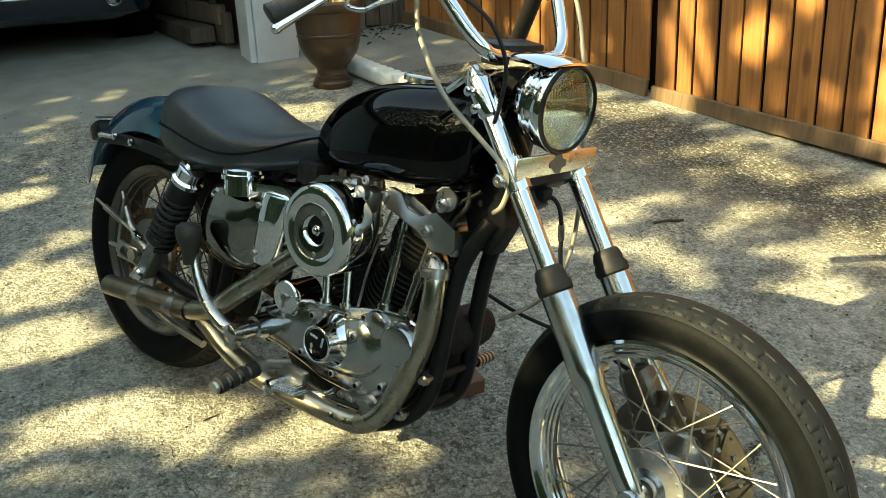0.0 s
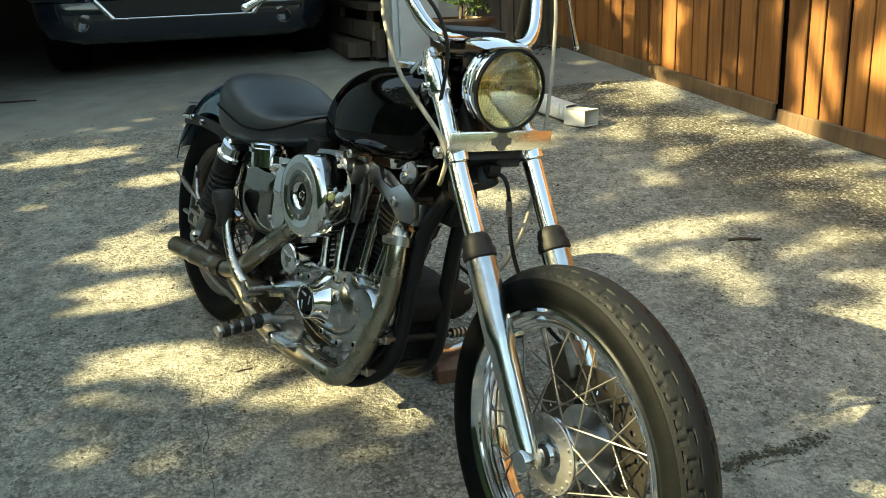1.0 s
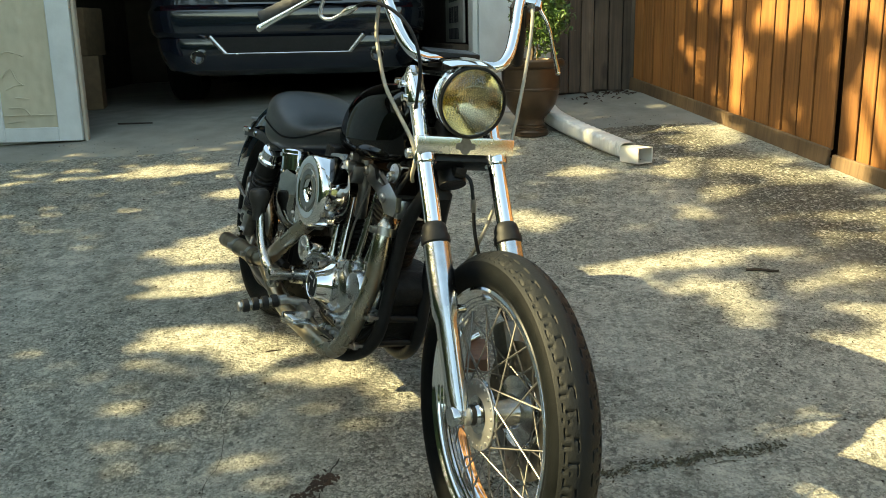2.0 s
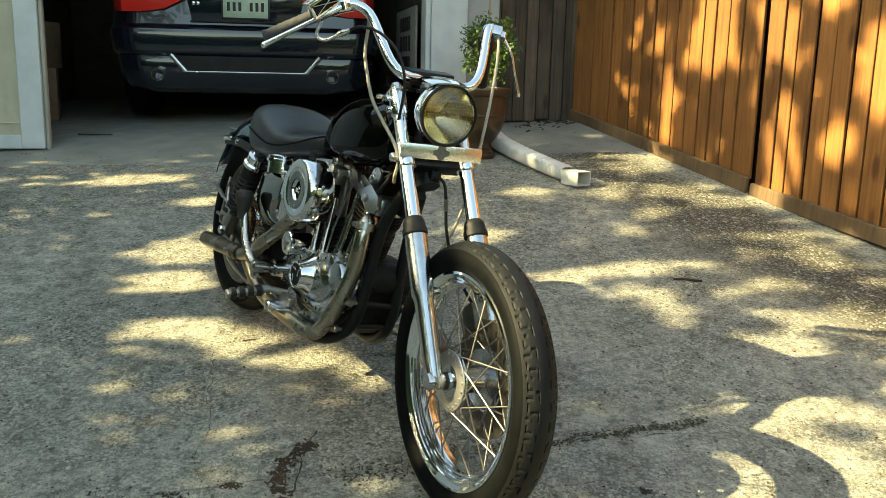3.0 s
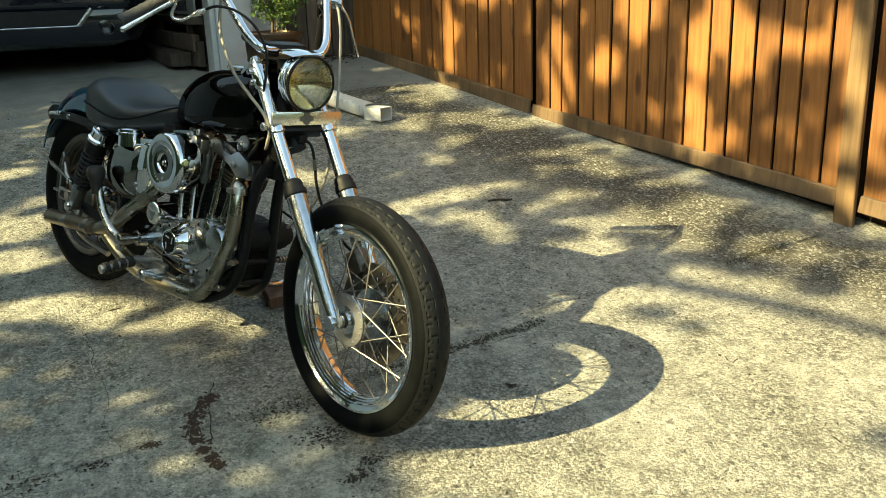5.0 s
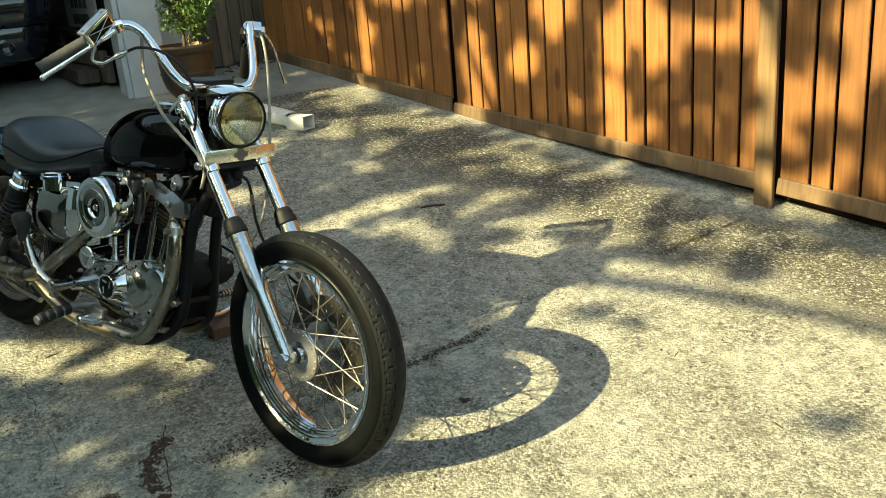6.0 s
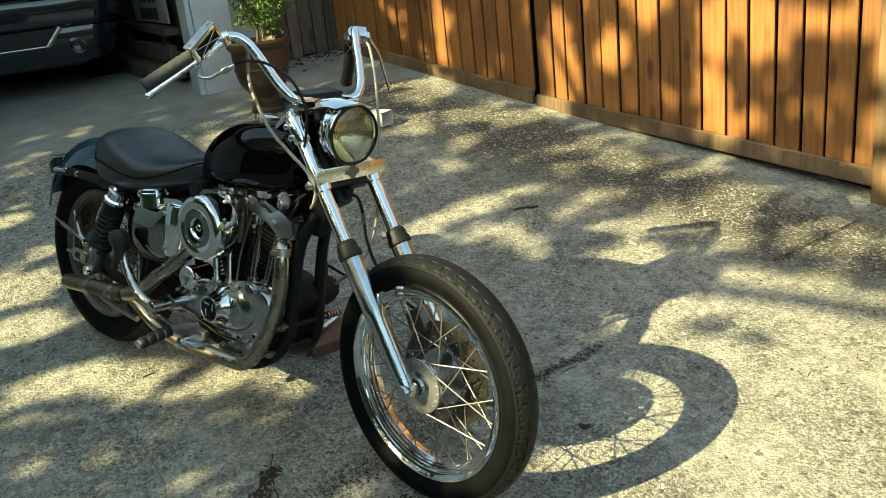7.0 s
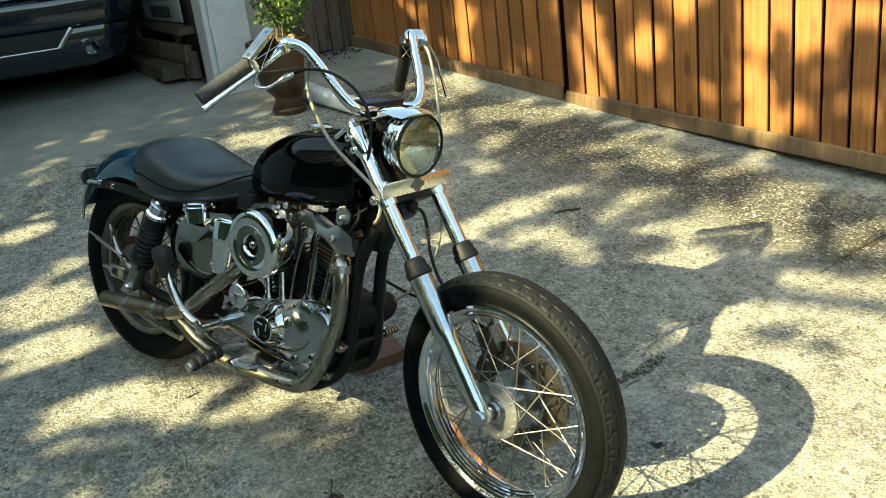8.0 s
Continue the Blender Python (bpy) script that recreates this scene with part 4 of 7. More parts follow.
cable([(1.092, 0.03, 0.685), (1.094, 0.036, 0.655)], 0.0062, STEEL, "line_union")
cable([(1.17, 0.04, 0.50), (1.10, 0.10, 0.46), (0.98, 0.12, 0.455), (0.90, 0.10, 0.48)], 0.0040, SOFTRUBBER, "speedo_cable")
bm = B()
box(bm, (1.052, 0.0, 0.738), (0.04, 0.03, 0.024), bevel=0.005)
part("hose_junction", bm, GREASE, bike)
bm = B()
box(bm, FWC + Vector((-0.095, 0.055, 0.118)), (0.060, 0.050, 0.075), rot=Matrix.Rotation(radians(-36), 3, "Y"), bevel=0.012)
box(bm, FWC + Vector((-0.055, 0.062, 0.06)), (0.05, 0.03, 0.10), rot=Matrix.Rotation(radians(-36), 3, "Y"), bevel=0.008)
part("brake_caliper", bm, DISCM, front, "grimy dark brake caliper", m=STEER)

# rear wheel with its chain drive
rear, RT = wheel("rear_wheel", RWC, 0.315, 0.130, 0.206, 0.188, 0.070, 0.040, RUST, DARKRIM, Matrix(), 40)
tagged(rear, "spoked wheel with a wide worn tyre and rusty spokes")
bm = B()
n = 51
pts = []
for k in range(n * 2):
    a = 2 * math.pi * k / (n * 2)
    r = 0.108 if k % 2 else 0.100
    pts.append((r * math.cos(a), r * math.sin(a)))
slab(bm, pts, -0.066, -0.060)
part("sprocket", bm, RUST, rear, "rusty rear sprocket", m=RT)
bm = B()
lathe(bm, [(-0.078, 0.0), (-0.078, 0.045), (-0.072, 0.082), (-0.060, 0.090), (-0.055, 0.0)], (0, 0, 0), YAX, 40)
part("brake_plate", bm, DULLALLOY, rear, "dull alloy hub plate", m=RT)
bm = B()
path = []
for k in range(46):
    a = radians(70) + radians(220) * k / 45
    path.append(Vector((0.106 * math.cos(a), -0.063, 0.106 * math.sin(a))))
top0, bot0 = path[0], path[-1]
eng0, eng1 = Vector((0.50, -0.063, 0.035)), Vector((0.50, -0.063, -0.045))
run = [eng0.lerp(top0, k / 34) for k in range(34)] + path + [bot0.lerp(eng1, (k + 1) / 34) for k in range(34)]
for i, (p, q) in enumerate(zip(run, run[1:])):
    d = (q - p)
    a = math.atan2(d.z, d.x)
    box(bm, (p + q) / 2, (d.length * 0.95, 0.014 if i % 2 else 0.019, 0.013), rot=Matrix.Rotation(-a, 3, "Y"))
part("chain", bm, RUST, rear, "rusty roller chain", m=RT)

# frame
frame_part = part("frame", sweep(B(), curve([(0.905, 0, 0.90), (0.86, 0, 0.80), (0.70, 0, 0.76), (0.52, 0, 0.68), (0.40, 0, 0.62)], 6), 0.02, 16), FRAMEBLACK, bike, "black enamelled tube frame")
bm = B()
sweep(bm, [on_fork(0.735, 0, -0.055), on_fork(0.895, 0, -0.055)], 0.031, 20)
slab(bm, [(0.985, 0.74), (0.93, 0.86), (0.86, 0.80), (0.90, 0.70), (0.935, 0.60), (0.985, 0.60), (1.01, 0.66)], -0.022, 0.022, 0.005)
part("steering_head", bm, FRAMEBLACK, frame_part)
TUBE = [(0.978, 0.026, 0.665), (0.950, 0.040, 0.60), (0.936, 0.046, 0.54), (0.930, 0.049, 0.45), (0.929, 0.052, 0.37), (0.922, 0.056, 0.30), (0.897, 0.062, 0.248), (0.850, 0.072, 0.208), (0.79, 0.082, 0.182), (0.70, 0.094, 0.170), (0.45, 0.105, 0.178), (0.25, 0.11, 0.22)]
for sy in (-1, 1):
    part("down_tube", sweep(B(), curve([(x, sy * y, z) for x, y, z in TUBE], 6), 0.0165, 16), FRAMEBLACK, frame_part)
    part("seat_tube", sweep(B(), curve([(0.30, sy * 0.095, 0.20), (0.33, sy * 0.095, 0.35), (0.36, sy * 0.08, 0.55), (0.42, sy * 0.03, 0.63)], 6), 0.015, 14), FRAMEBLACK, frame_part)
    part("rear_tube", sweep(B(), curve([(0.42, sy * 0.06, 0.63), (0.26, sy * 0.105, 0.605), (0.10, sy * 0.108, 0.585)], 6), 0.014, 14), FRAMEBLACK, frame_part)
    part("swing_arm", sweep(B(), [(0.36, sy * 0.10, 0.27), (0.20, sy * 0.105, 0.285), (-0.05, sy * 0.108, 0.312)], [0.018, 0.018, 0.016], 14), FRAMEBLACK, frame_part)
bm = B()
sweep(bm, [(0.928, -0.055, 0.336), (0.924, 0.075, 0.330)], 0.0095, 12)
sweep(bm, [(0.905, -0.06, 0.262), (0.905, 0.06, 0.262)], 0.009, 12)
part("cross_tube", bm, FRAMEBLACK, frame_part)
for x, y, z in ((0.928, -0.096, 0.337), (0.890, -0.104, 0.247), (0.916, -0.070, 0.336)):
    part("bolt", lathe(B(), [(-0.03, 0.006), (0, 0.006), (0, 0.0105), (0.010, 0.0105), (0.012, 0.006), (0.020, 0.006), (0.020, 0)], (x, y + 0.012, z), -YAX, 8), STEEL, frame_part)
bm = B()
sweep(bm, [(0.924, 0.062, 0.331), (0.924, 0.150, 0.326)], 0.006, 10)
for k in range(5):
    lathe(bm, [(-0.004, 0.007), (-0.003, 0.0115), (0.003, 0.0115), (0.004, 0.007)], (0.924, 0.092 + 0.012 * k, 0.330), YAX, 14)
part("spring_bolt", bm, STEEL, frame_part, "bright sprung bolt on the frame")

# engine
bm = B()
slab(bm, rounded([(0.50, 0.24), (0.56, 0.37), (0.68, 0.42), (0.82, 0.44), (0.89, 0.40), (0.895, 0.30), (0.84, 0.22), (0.70, 0.185), (0.56, 0.19)], 4), -0.05, 0.10, 0.01)
engine = part("engine", bm, GREASE, bike, "V-twin engine with polished alloy covers")
bm = B()
pillow(bm, rounded([(0.44, 0.285), (0.47, 0.325), (0.53, 0.36), (0.60, 0.388), (0.68, 0.408), (0.77, 0.432), (0.85, 0.446), (0.90, 0.43), (0.918, 0.385), (0.90, 0.325), (0.86, 0.28), (0.80, 0.247), (0.74, 0.233), (0.66, 0.232), (0.60, 0.244), (0.53, 0.254), (0.465, 0.260)], 8), (0.70, 0.34), -0.048, -0.086, 0.018, lambda x, z: -0.004 * math.sin(x * 38) * math.sin((z - 0.25) * 16))
cover = part("cam_cover", bm, COVERALLOY, engine, "polished alloy cam cover")
bm = B()
pillow(bm, rounded([(0.60, 0.30), (0.63, 0.365), (0.70, 0.392), (0.79, 0.412), (0.83, 0.39), (0.83, 0.34), (0.78, 0.285), (0.70, 0.265), (0.63, 0.268)], 8), (0.72, 0.335), -0.080, -0.096, 0.020, lambda x, z: -0.005 * math.exp(-((x - 0.79 + (z - 0.35) * 0.5) / 0.022) ** 2))
part("cover_boss", bm, COVERALLOY, cover)
bm = B()
lathe(bm, [(0.085, 0.0), (0.085, 0.068), (0.100, 0.063), (0.108, 0.057), (0.118, 0.050), (0.132, 0.0435), (0.148, 0.0400), (0.1515, 0.0390), (0.1528, 0.037), (0.1528, 0.0345), (0.1505, 0.0335), (0.149, 0.033), (0.149, 0.0)], (0.690, 0, 0.338), -YAX, 48)
nose = part("cover_nose", bm, CHROME, cover, "chrome round nose of the cover")
bm = B()
lathe(bm, [(0.1492, 0.0), (0.1512, 0.0), (0.1512, 0.031), (0.149, 0.032)], (0.690, 0, 0.338), -YAX, 28)
part("medallion", bm, BLACK, nose, "glossy black medallion")
bm = B()
lathe(bm, [(0.09, 0.046), (0.112, 0.044), (0.120, 0.038), (0.121, 0.034), (0.121, 0.0)], (0.868, 0, 0.392), -YAX, 32)
part("gear_cap", bm, COVERALLOY, cover)
bm = B()
lathe(bm, [(0.09, 0.030), (0.108, 0.028), (0.110, 0.025), (0.112, 0.0)], (0.80, 0, 0.41), -YAX, 24)
part("tappet_boss", bm, COVERALLOY, cover)
for x, z in ((0.475, 0.30), (0.565, 0.355), (0.635, 0.375), (0.72, 0.400), (0.765, 0.412), (0.845, 0.425), (0.895, 0.40), (0.885, 0.345), (0.83, 0.285), (0.765, 0.262), (0.695, 0.262), (0.60, 0.275), (0.755, 0.37), (0.845, 0.36)):
    bm = B()
    top = 0.118 if 0.62 < x < 0.83 and 0.27 < z < 0.39 else 0.104
    lathe(bm, [(0.09, 0.0085), (top - 0.0015, 0.0085), (top, 0.007), (top, 0.0056), (top - 0.004, 0.0050), (top - 0.004, 0.0)], (x, 0, z), -YAX, 16)
    # faces inside the socket turn black, painting the shade of the recess
    for f in bm.faces:
        c = f.calc_center_median()
        f.material_index = 1 if math.hypot(c.x - x, c.z - z) < 0.0055 else 0
    part("bolt", bm, (STEEL, SEAMSOCKETBLACK), cover)
bm = B()
lathe(bm, [(0.07, 0.034), (0.130, 0.034), (0.134, 0.036), (0.143, 0.036), (0.146, 0.033), (0.146, 0.0)], (0.580, 0, 0.402), -YAX, 32)
timer = part("ignition_timer", bm, CHROME, engine, "chrome ignition timer cap")
bm = B()
for a in (0.4, 2.5, 4.6):
    sweep(bm, [(0.580, -0.1465, 0.402), (0.580 + 0.022 * math.cos(a), -0.1465, 0.402 + 0.022 * math.sin(a))], 0.003, 8)
lathe(bm, [(0.144, 0.010), (0.150, 0.009), (0.152, 0.0)], (0.580, 0, 0.402), -YAX, 16)
part("timer_clip", bm, STEEL, timer)
bm = B()
lathe(bm, [(0.02, 0.040), (0.085, 0.040), (0.09, 0.030), (0.10, 0.028), (0.125, 0.026), (0.128, 0.018), (0.165, 0.016), (0.168, 0.0)], (0.472, 0, 0.290), -YAX, 24)
part("kick_shaft_housing", bm, COVERALLOY, engine)
CR = Vector((0.715, 0, 0.30))
for ang, nm in ((21, "front"), (-24, "rear")):
    d = Vector((math.sin(radians(ang)), 0, math.cos(radians(ang))))
    prof = [(0.10, 0.0), (0.10, 0.056)]
    for k in range(10):
        h = 0.125 + k * 0.0125
        prof += [(h, 0.056), (h + 0.001, 0.074), (h + 0.005, 0.074), (h + 0.0065, 0.056)]
    prof += [(0.256, 0.056), (0.258, 0.070), (0.275, 0.072)]
    for k in range(4):
        h = 0.278 + k * 0.012
        prof += [(h, 0.060), (h + 0.001, 0.075), (h + 0.006, 0.075), (h + 0.0075, 0.060)]
    prof += [(0.335, 0.055), (0.335, 0.0)]
    cyl = part("cylinder", lathe(B(), prof, CR, d, 32), GREASE, engine, "black finned cylinder")
    bm = B()
    rot = Matrix.Rotation(radians(ang), 3, "Y")
    box(bm, CR + d * 0.352, (0.125, 0.15, 0.040), rot=rot, bevel=0.012, seg=3)
    box(bm, CR + d * 0.376 + Vector((0, -0.02, 0)), (0.10, 0.09, 0.022), rot=rot, bevel=0.008)
    for a in (-1, 1):
        for q in (-1, 1):
            c = CR + d * 0.370 + rot @ Vector((a * 0.05, q * 0.06, 0))
            lathe(bm, [(0, 0.008), (0.012, 0.008), (0.012, 0)], c, d, 8)
    part("rocker_box", bm, DULLALLOY if ang > 0 else GREASE, engine, "alloy rocker box")
for p, q in (((0.645, -0.086, 0.400), (0.602, -0.060, 0.570)), ((0.702, -0.086, 0.408), (0.664, -0.058, 0.570)), ((0.800, -0.086, 0.440), (0.806, -0.060, 0.640)), ((0.855, -0.086, 0.445), (0.874, -0.058, 0.615))):
    p, q = Vector(p), Vector(q)
    bm = B()
    d = q - p
    sweep(bm, [p, p + d * 0.06, p + d * 0.061, p + d * 0.45, p + d * 0.451, p + d * 0.56, p + d * 0.561, q], [0.0155, 0.0155, 0.0105, 0.0105, 0.0130, 0.0130, 0.0092, 0.0092], 16)
    part("pushrod_tube", bm, SMOKEDSTEEL, engine, "chrome pushrod tube")
for x, z in ((0.673, 0.398), (0.828, 0.436)):
    bm = B()
    box(bm, (x, -0.085, z), (0.085, 0.03, 0.022), rot=Matrix.Rotation(radians(-10), 3, "Y"), bevel=0.005)
    part("tappet_block", bm, COVERALLOY, engine)
cable([(0.735, -0.09, 0.425), (0.748, -0.085, 0.52), (0.775, -0.07, 0.64)], 0.003, STEEL, "oil_line", parent=engine)
bm = B()
lathe(bm, [(-0.11, 0.0), (-0.11, 0.040), (-0.10, 0.046), (0.05, 0.046), (0.052, 0.043), (0.065, 0.043), (0.068, 0.036), (0.085, 0.034), (0.085, 0.0)], (0.893, 0.050, 0.400), YAX, 28)
part("generator", bm, GREASE, engine, "black cylindrical generator")
bm = B()
slab(bm, [(0.744, 0.655), (0.750, 0.674), (0.768, 0.682), (0.796, 0.677), (0.816, 0.652), (0.850, 0.645), (0.886, 0.663), (0.935, 0.640), (0.940, 0.606), (0.932, 0.592), (0.886, 0.588), (0.846, 0.618), (0.766, 0.640)], -0.062, -0.078, 0.004)
box(bm, (0.930, -0.035, 0.610), (0.014, 0.075, 0.045), rot=Matrix.Rotation(radians(-8), 3, "Y"), bevel=0.003)
bracket = part("top_mount", bm, SATIN, engine, "bright alloy top engine mount")
for x, z in ((0.757, 0.663), (0.870, 0.622)):
    part("bolt", lathe(B(), [(0.070, 0.012), (0.084, 0.012), (0.087, 0.009), (0.087, 0.005), (0.083, 0.004), (0.083, 0)], (x, 0, z), -YAX, 16), STEEL, bracket)
bm = B()
box(bm, (0.885, -0.02, 0.665), (0.05, 0.09, 0.045), rot=Matrix.Rotation(radians(20), 3, "Y"), bevel=0.010)
lathe(bm, [(0.03, 0.014), (0.055, 0.014), (0.058, 0.010), (0.06, 0)], (0.905, 0, 0.690), -YAX, 20)
part("horn_bracket", bm, BRONZE, engine, "copper-brown fitting under the tank")
bm = B()
box(bm, (0.69, -0.07, 0.66), (0.04, 0.05, 0.06), bevel=0.008)
lathe(bm, [(0.06, 0.020), (0.10, 0.020), (0.104, 0.012), (0.106, 0)], (0.70, 0, 0.655), -YAX, 18)
sweep(bm, [(0.71, -0.06, 0.68), (0.72, -0.06, 0.60), (0.70, -0.05, 0.53)], 0.016, 12)
part("carburettor", bm, DULLALLOY, engine, "dull alloy carburettor")
bm = B()
slab(bm, [(0.585, 0.640), (0.615, 0.672), (0.655, 0.680), (0.715, 0.690), (0.715, 0.655), (0.66, 0.650), (0.62, 0.630)], -0.105, -0.118, 0.003)
bk = part("support_bracket", bm, ALLOY, engine)
for x, z in ((0.60, 0.645), (0.69, 0.672)):
    part("bolt", lathe(B(), [(0.11, 0.009), (0.123, 0.009), (0.125, 0.006), (0.125, 0)], (x, 0, z), -YAX, 12), STEEL, bk)
# air cleaner
AC = Vector((0.697, 0, 0.588))
bm = B()
lathe(bm, [(0.122, 0.0), (0.122, 0.076), (0.126, 0.087), (0.135, 0.0912), (0.190, 0.0915), (0.1975, 0.0895), (0.2018, 0.0858), (0.2036, 0.081), (0.2040, 0.074), (0.2042, 0.0575), (0.2030, 0.0555), (0.2022, 0.0535), (0.2022, 0.0375), (0.2010, 0.0345), (0.1960, 0.0325), (0.1915, 0.028), (0.1895, 0.016), (0.1890, 0.0)], AC, -YAX, 72)
air = part("air_cleaner", bm, CHROME, engine, "round chrome air cleaner cover")
for k in range(2):
    a = radians(62 - 142 * k)
    part("screw", lathe(B(), [(0.198, 0.0052), (0.2042, 0.0052), (0.2055, 0.004), (0.2055, 0.0022), (0.2035, 0.002), (0.2035, 0)], AC + Vector((0.0455 * math.cos(a), 0, 0.0455 * math.sin(a))), -YAX, 12), STEEL, air)
# ring added on the chrome face; its dim colour paints a dark reflection
part("reflection_ring", lathe(B(), [(0.2012, 0.0300), (0.2034, 0.0305), (0.2040, 0.0330), (0.2036, 0.0530), (0.2022, 0.0545)], AC, -YAX, 56), DIMCHROME, air, "added ring round the recess, a dark reflection in its colour")
part("centre_plate", lathe(B(), [(0.1925, 0.0268), (0.1930, 0.0262), (0.1910, 0.016), (0.1905, 0.0)], AC, -YAX, 40), BLACK, air, "glossy black centre of the recess")
part("centre_bolt", lathe(B(), [(0.186, 0.0125), (0.1955, 0.0115), (0.1975, 0.008), (0.2005, 0.0075), (0.2025, 0.004), (0.2025, 0)], AC, -YAX, 6), CHROME, air)

# exhaust
FP = [(0.870, -0.040, 0.560), (0.893, -0.062, 0.566), (0.908, -0.080, 0.550), (0.916, -0.088, 0.50), (0.914, -0.092, 0.43), (0.900, -0.100, 0.36), (0.876, -0.110, 0.285), (0.850, -0.118, 0.235), (0.812, -0.124, 0.205), (0.765, -0.128, 0.197), (0.66, -0.134, 0.195), (0.54, -0.140, 0.196), (0.44, -0.143, 0.212), (0.37, -0.146, 0.245), (0.33, -0.150, 0.268)]
exhaust = part("exhaust", sweep(B(), curve(FP, 6), 0.0225, 20), HEADER, bike, "heat-stained chrome exhaust pipes")
RP = [(0.63, -0.085, 0.535), (0.59, -0.110, 0.505), (0.52, -0.130, 0.440), (0.45, -0.145, 0.378), (0.385, -0.156, 0.318), (0.33, -0.162, 0.288), (0.25, -0.166, 0.272), (0.12, -0.168, 0.257), (0.0, -0.170, 0.242)]
part("rear_pipe", sweep(B(), curve(RP, 6), 0.0225, 20), HEADER, exhaust)
bm = B()
line = curve([(0.30, -0.165, 0.279), (0.20, -0.167, 0.266), (0.08, -0.169, 0.252), (-0.015, -0.170, 0.240)], 6)
sweep(bm, line, [0.0255] * len(line), 20, cap=False)
sweep(bm, line, [0.0225] * len(line), 20, cap=False)
part("tail_pipe", bm, TAILPIPE, exhaust, "bronze-tinted open tail pipe")
for pts, i in ((FP, 2), (RP, 6), (RP, 7)):
    p, q = Vector(pts[i]), Vector(pts[i + 1])
    d = (q - p).normalized()
    bm = B()
    lathe(bm, [(-0.010, 0.023), (-0.010, 0.0275), (0.010, 0.0275), (0.010, 0.023)], p, d, 24)
    box(bm, p + Vector((0, -0.030, 0.004)), (0.016, 0.018, 0.014), bevel=0.002)
    part("clamp", bm, STEEL, exhaust)

# seat
def ring_section(x, w, zt, zb, flat=0.55, n=32):
    out = []
    zc = (zt + zb) / 2
    for k in range(n):
        a = 2 * math.pi * k / n
        c, s = math.cos(a), math.sin(a)
        e = 0.62 if s > 0 else 0.42
        out.append((x, w * math.copysign(abs(c) ** (0.72 if s > 0 else 0.5), c), zc + (zt - zb) / 2 * math.copysign(abs(s) ** e, s)))
    return out


bm = B()
seat_rows = [(0.056, 0.060, 0.704, 0.638), (0.063, 0.098, 0.738, 0.612), (0.082, 0.123, 0.755, 0.600), (0.118, 0.139, 0.766, 0.593), (0.160, 0.147, 0.767, 0.590), (0.205, 0.151, 0.755, 0.590), (0.260, 0.152, 0.733, 0.594), (0.320, 0.149, 0.715, 0.604), (0.385, 0.137, 0.711, 0.620), (0.445, 0.117, 0.720, 0.636), (0.495, 0.097, 0.735, 0.652), (0.535, 0.082, 0.744, 0.664), (0.572, 0.069, 0.747, 0.678)]
loft(bm, [ring_section(*r) for r in seat_rows])
seat = part("seat", bm, VINYL, bike, "black vinyl solo saddle with a raised rear")
md = seat.modifiers.new("smooth", "SUBSURF")
md.levels = md.render_levels = 2
for sy in (-1, 1):
    pts = []
    for x, w, zt, zb in seat_rows[1:]:
        t = 0.44 + 0.42 * max(0.0, (x - 0.36) / 0.21) ** 1.2
        z = zb + (zt - zb) * t
        s = (z - (zt + zb) / 2) / ((zt - zb) / 2)
        ss = math.copysign(abs(s) ** (1 / (0.62 if s > 0 else 0.42)), s)
        c = math.sqrt(max(0.0, 1 - min(1, ss * ss)))
        pts.append((x, sy * (w * c ** (0.72 if s > 0 else 0.5) + 0.0003), z))
    part("piping", sweep(B(), curve(pts, 5), 0.0026, 8), SEAMSOCKETBLACK, seat)

# fuel tank
def tank_section(x, w, zt, zb, n=36):
    out = []
    for k in range(n):
        a = 2 * math.pi * k / n
        c, s = math.cos(a), math.sin(a)
        z = zb + (zt - zb) * (0.5 + 0.5 * math.copysign(abs(s) ** (0.75 if s > 0 else 0.5), s))
        h = (z - zb) / (zt - zb)
        wide = w * math.copysign(abs(c) ** 0.5, c) * (1.0 - 0.16 * h * h + 0.03 * math.sin(math.pi * h))
        out.append((x, wide, z))
    return out


bm = B()
tank_rows = [(0.524, 0.030, 0.722, 0.696), (0.531, 0.052, 0.748, 0.684), (0.550, 0.072, 0.780, 0.679), (0.585, 0.092, 0.815, 0.677), (0.635, 0.110, 0.847, 0.679), (0.690, 0.123, 0.871, 0.683), (0.750, 0.131, 0.885, 0.689), (0.810, 0.133, 0.892, 0.696), (0.862, 0.131, 0.900, 0.704), (0.905, 0.127, 0.905, 0.714), (0.937, 0.121, 0.906, 0.726), (0.957, 0.110, 0.900, 0.740), (0.967, 0.086, 0.882, 0.763)]
loft(bm, [tank_section(*r) for r in tank_rows])
tank = part("fuel_tank", bm, BLACK, bike, "glossy black peanut fuel tank")
md = tank.modifiers.new("smooth", "SUBSURF")
md.levels = md.render_levels = 2
bm = B()
lathe(bm, [(-0.012, 0.026), (0.004, 0.026), (0.005, 0.034), (0.014, 0.034), (0.017, 0.029), (0.018, 0.0)], (0.742, 0, 0.879), (0.03, 0, 1), 32)
part("filler_cap", bm, OLDCHROME, tank, "round chrome filler cap")
bm = B()
box(bm, (0.545, 0, 0.672), (0.04, 0.12, 0.012), bevel=0.003)
part("tank_tab", bm, STEEL, tank)
part("fuel_tap", lathe(B(), [(0, 0.008), (0.03, 0.008), (0.032, 0.012), (0.045, 0.012), (0.047, 0)], (0.62, -0.06, 0.685), (0, 0, -1), 12), STEEL, tank)

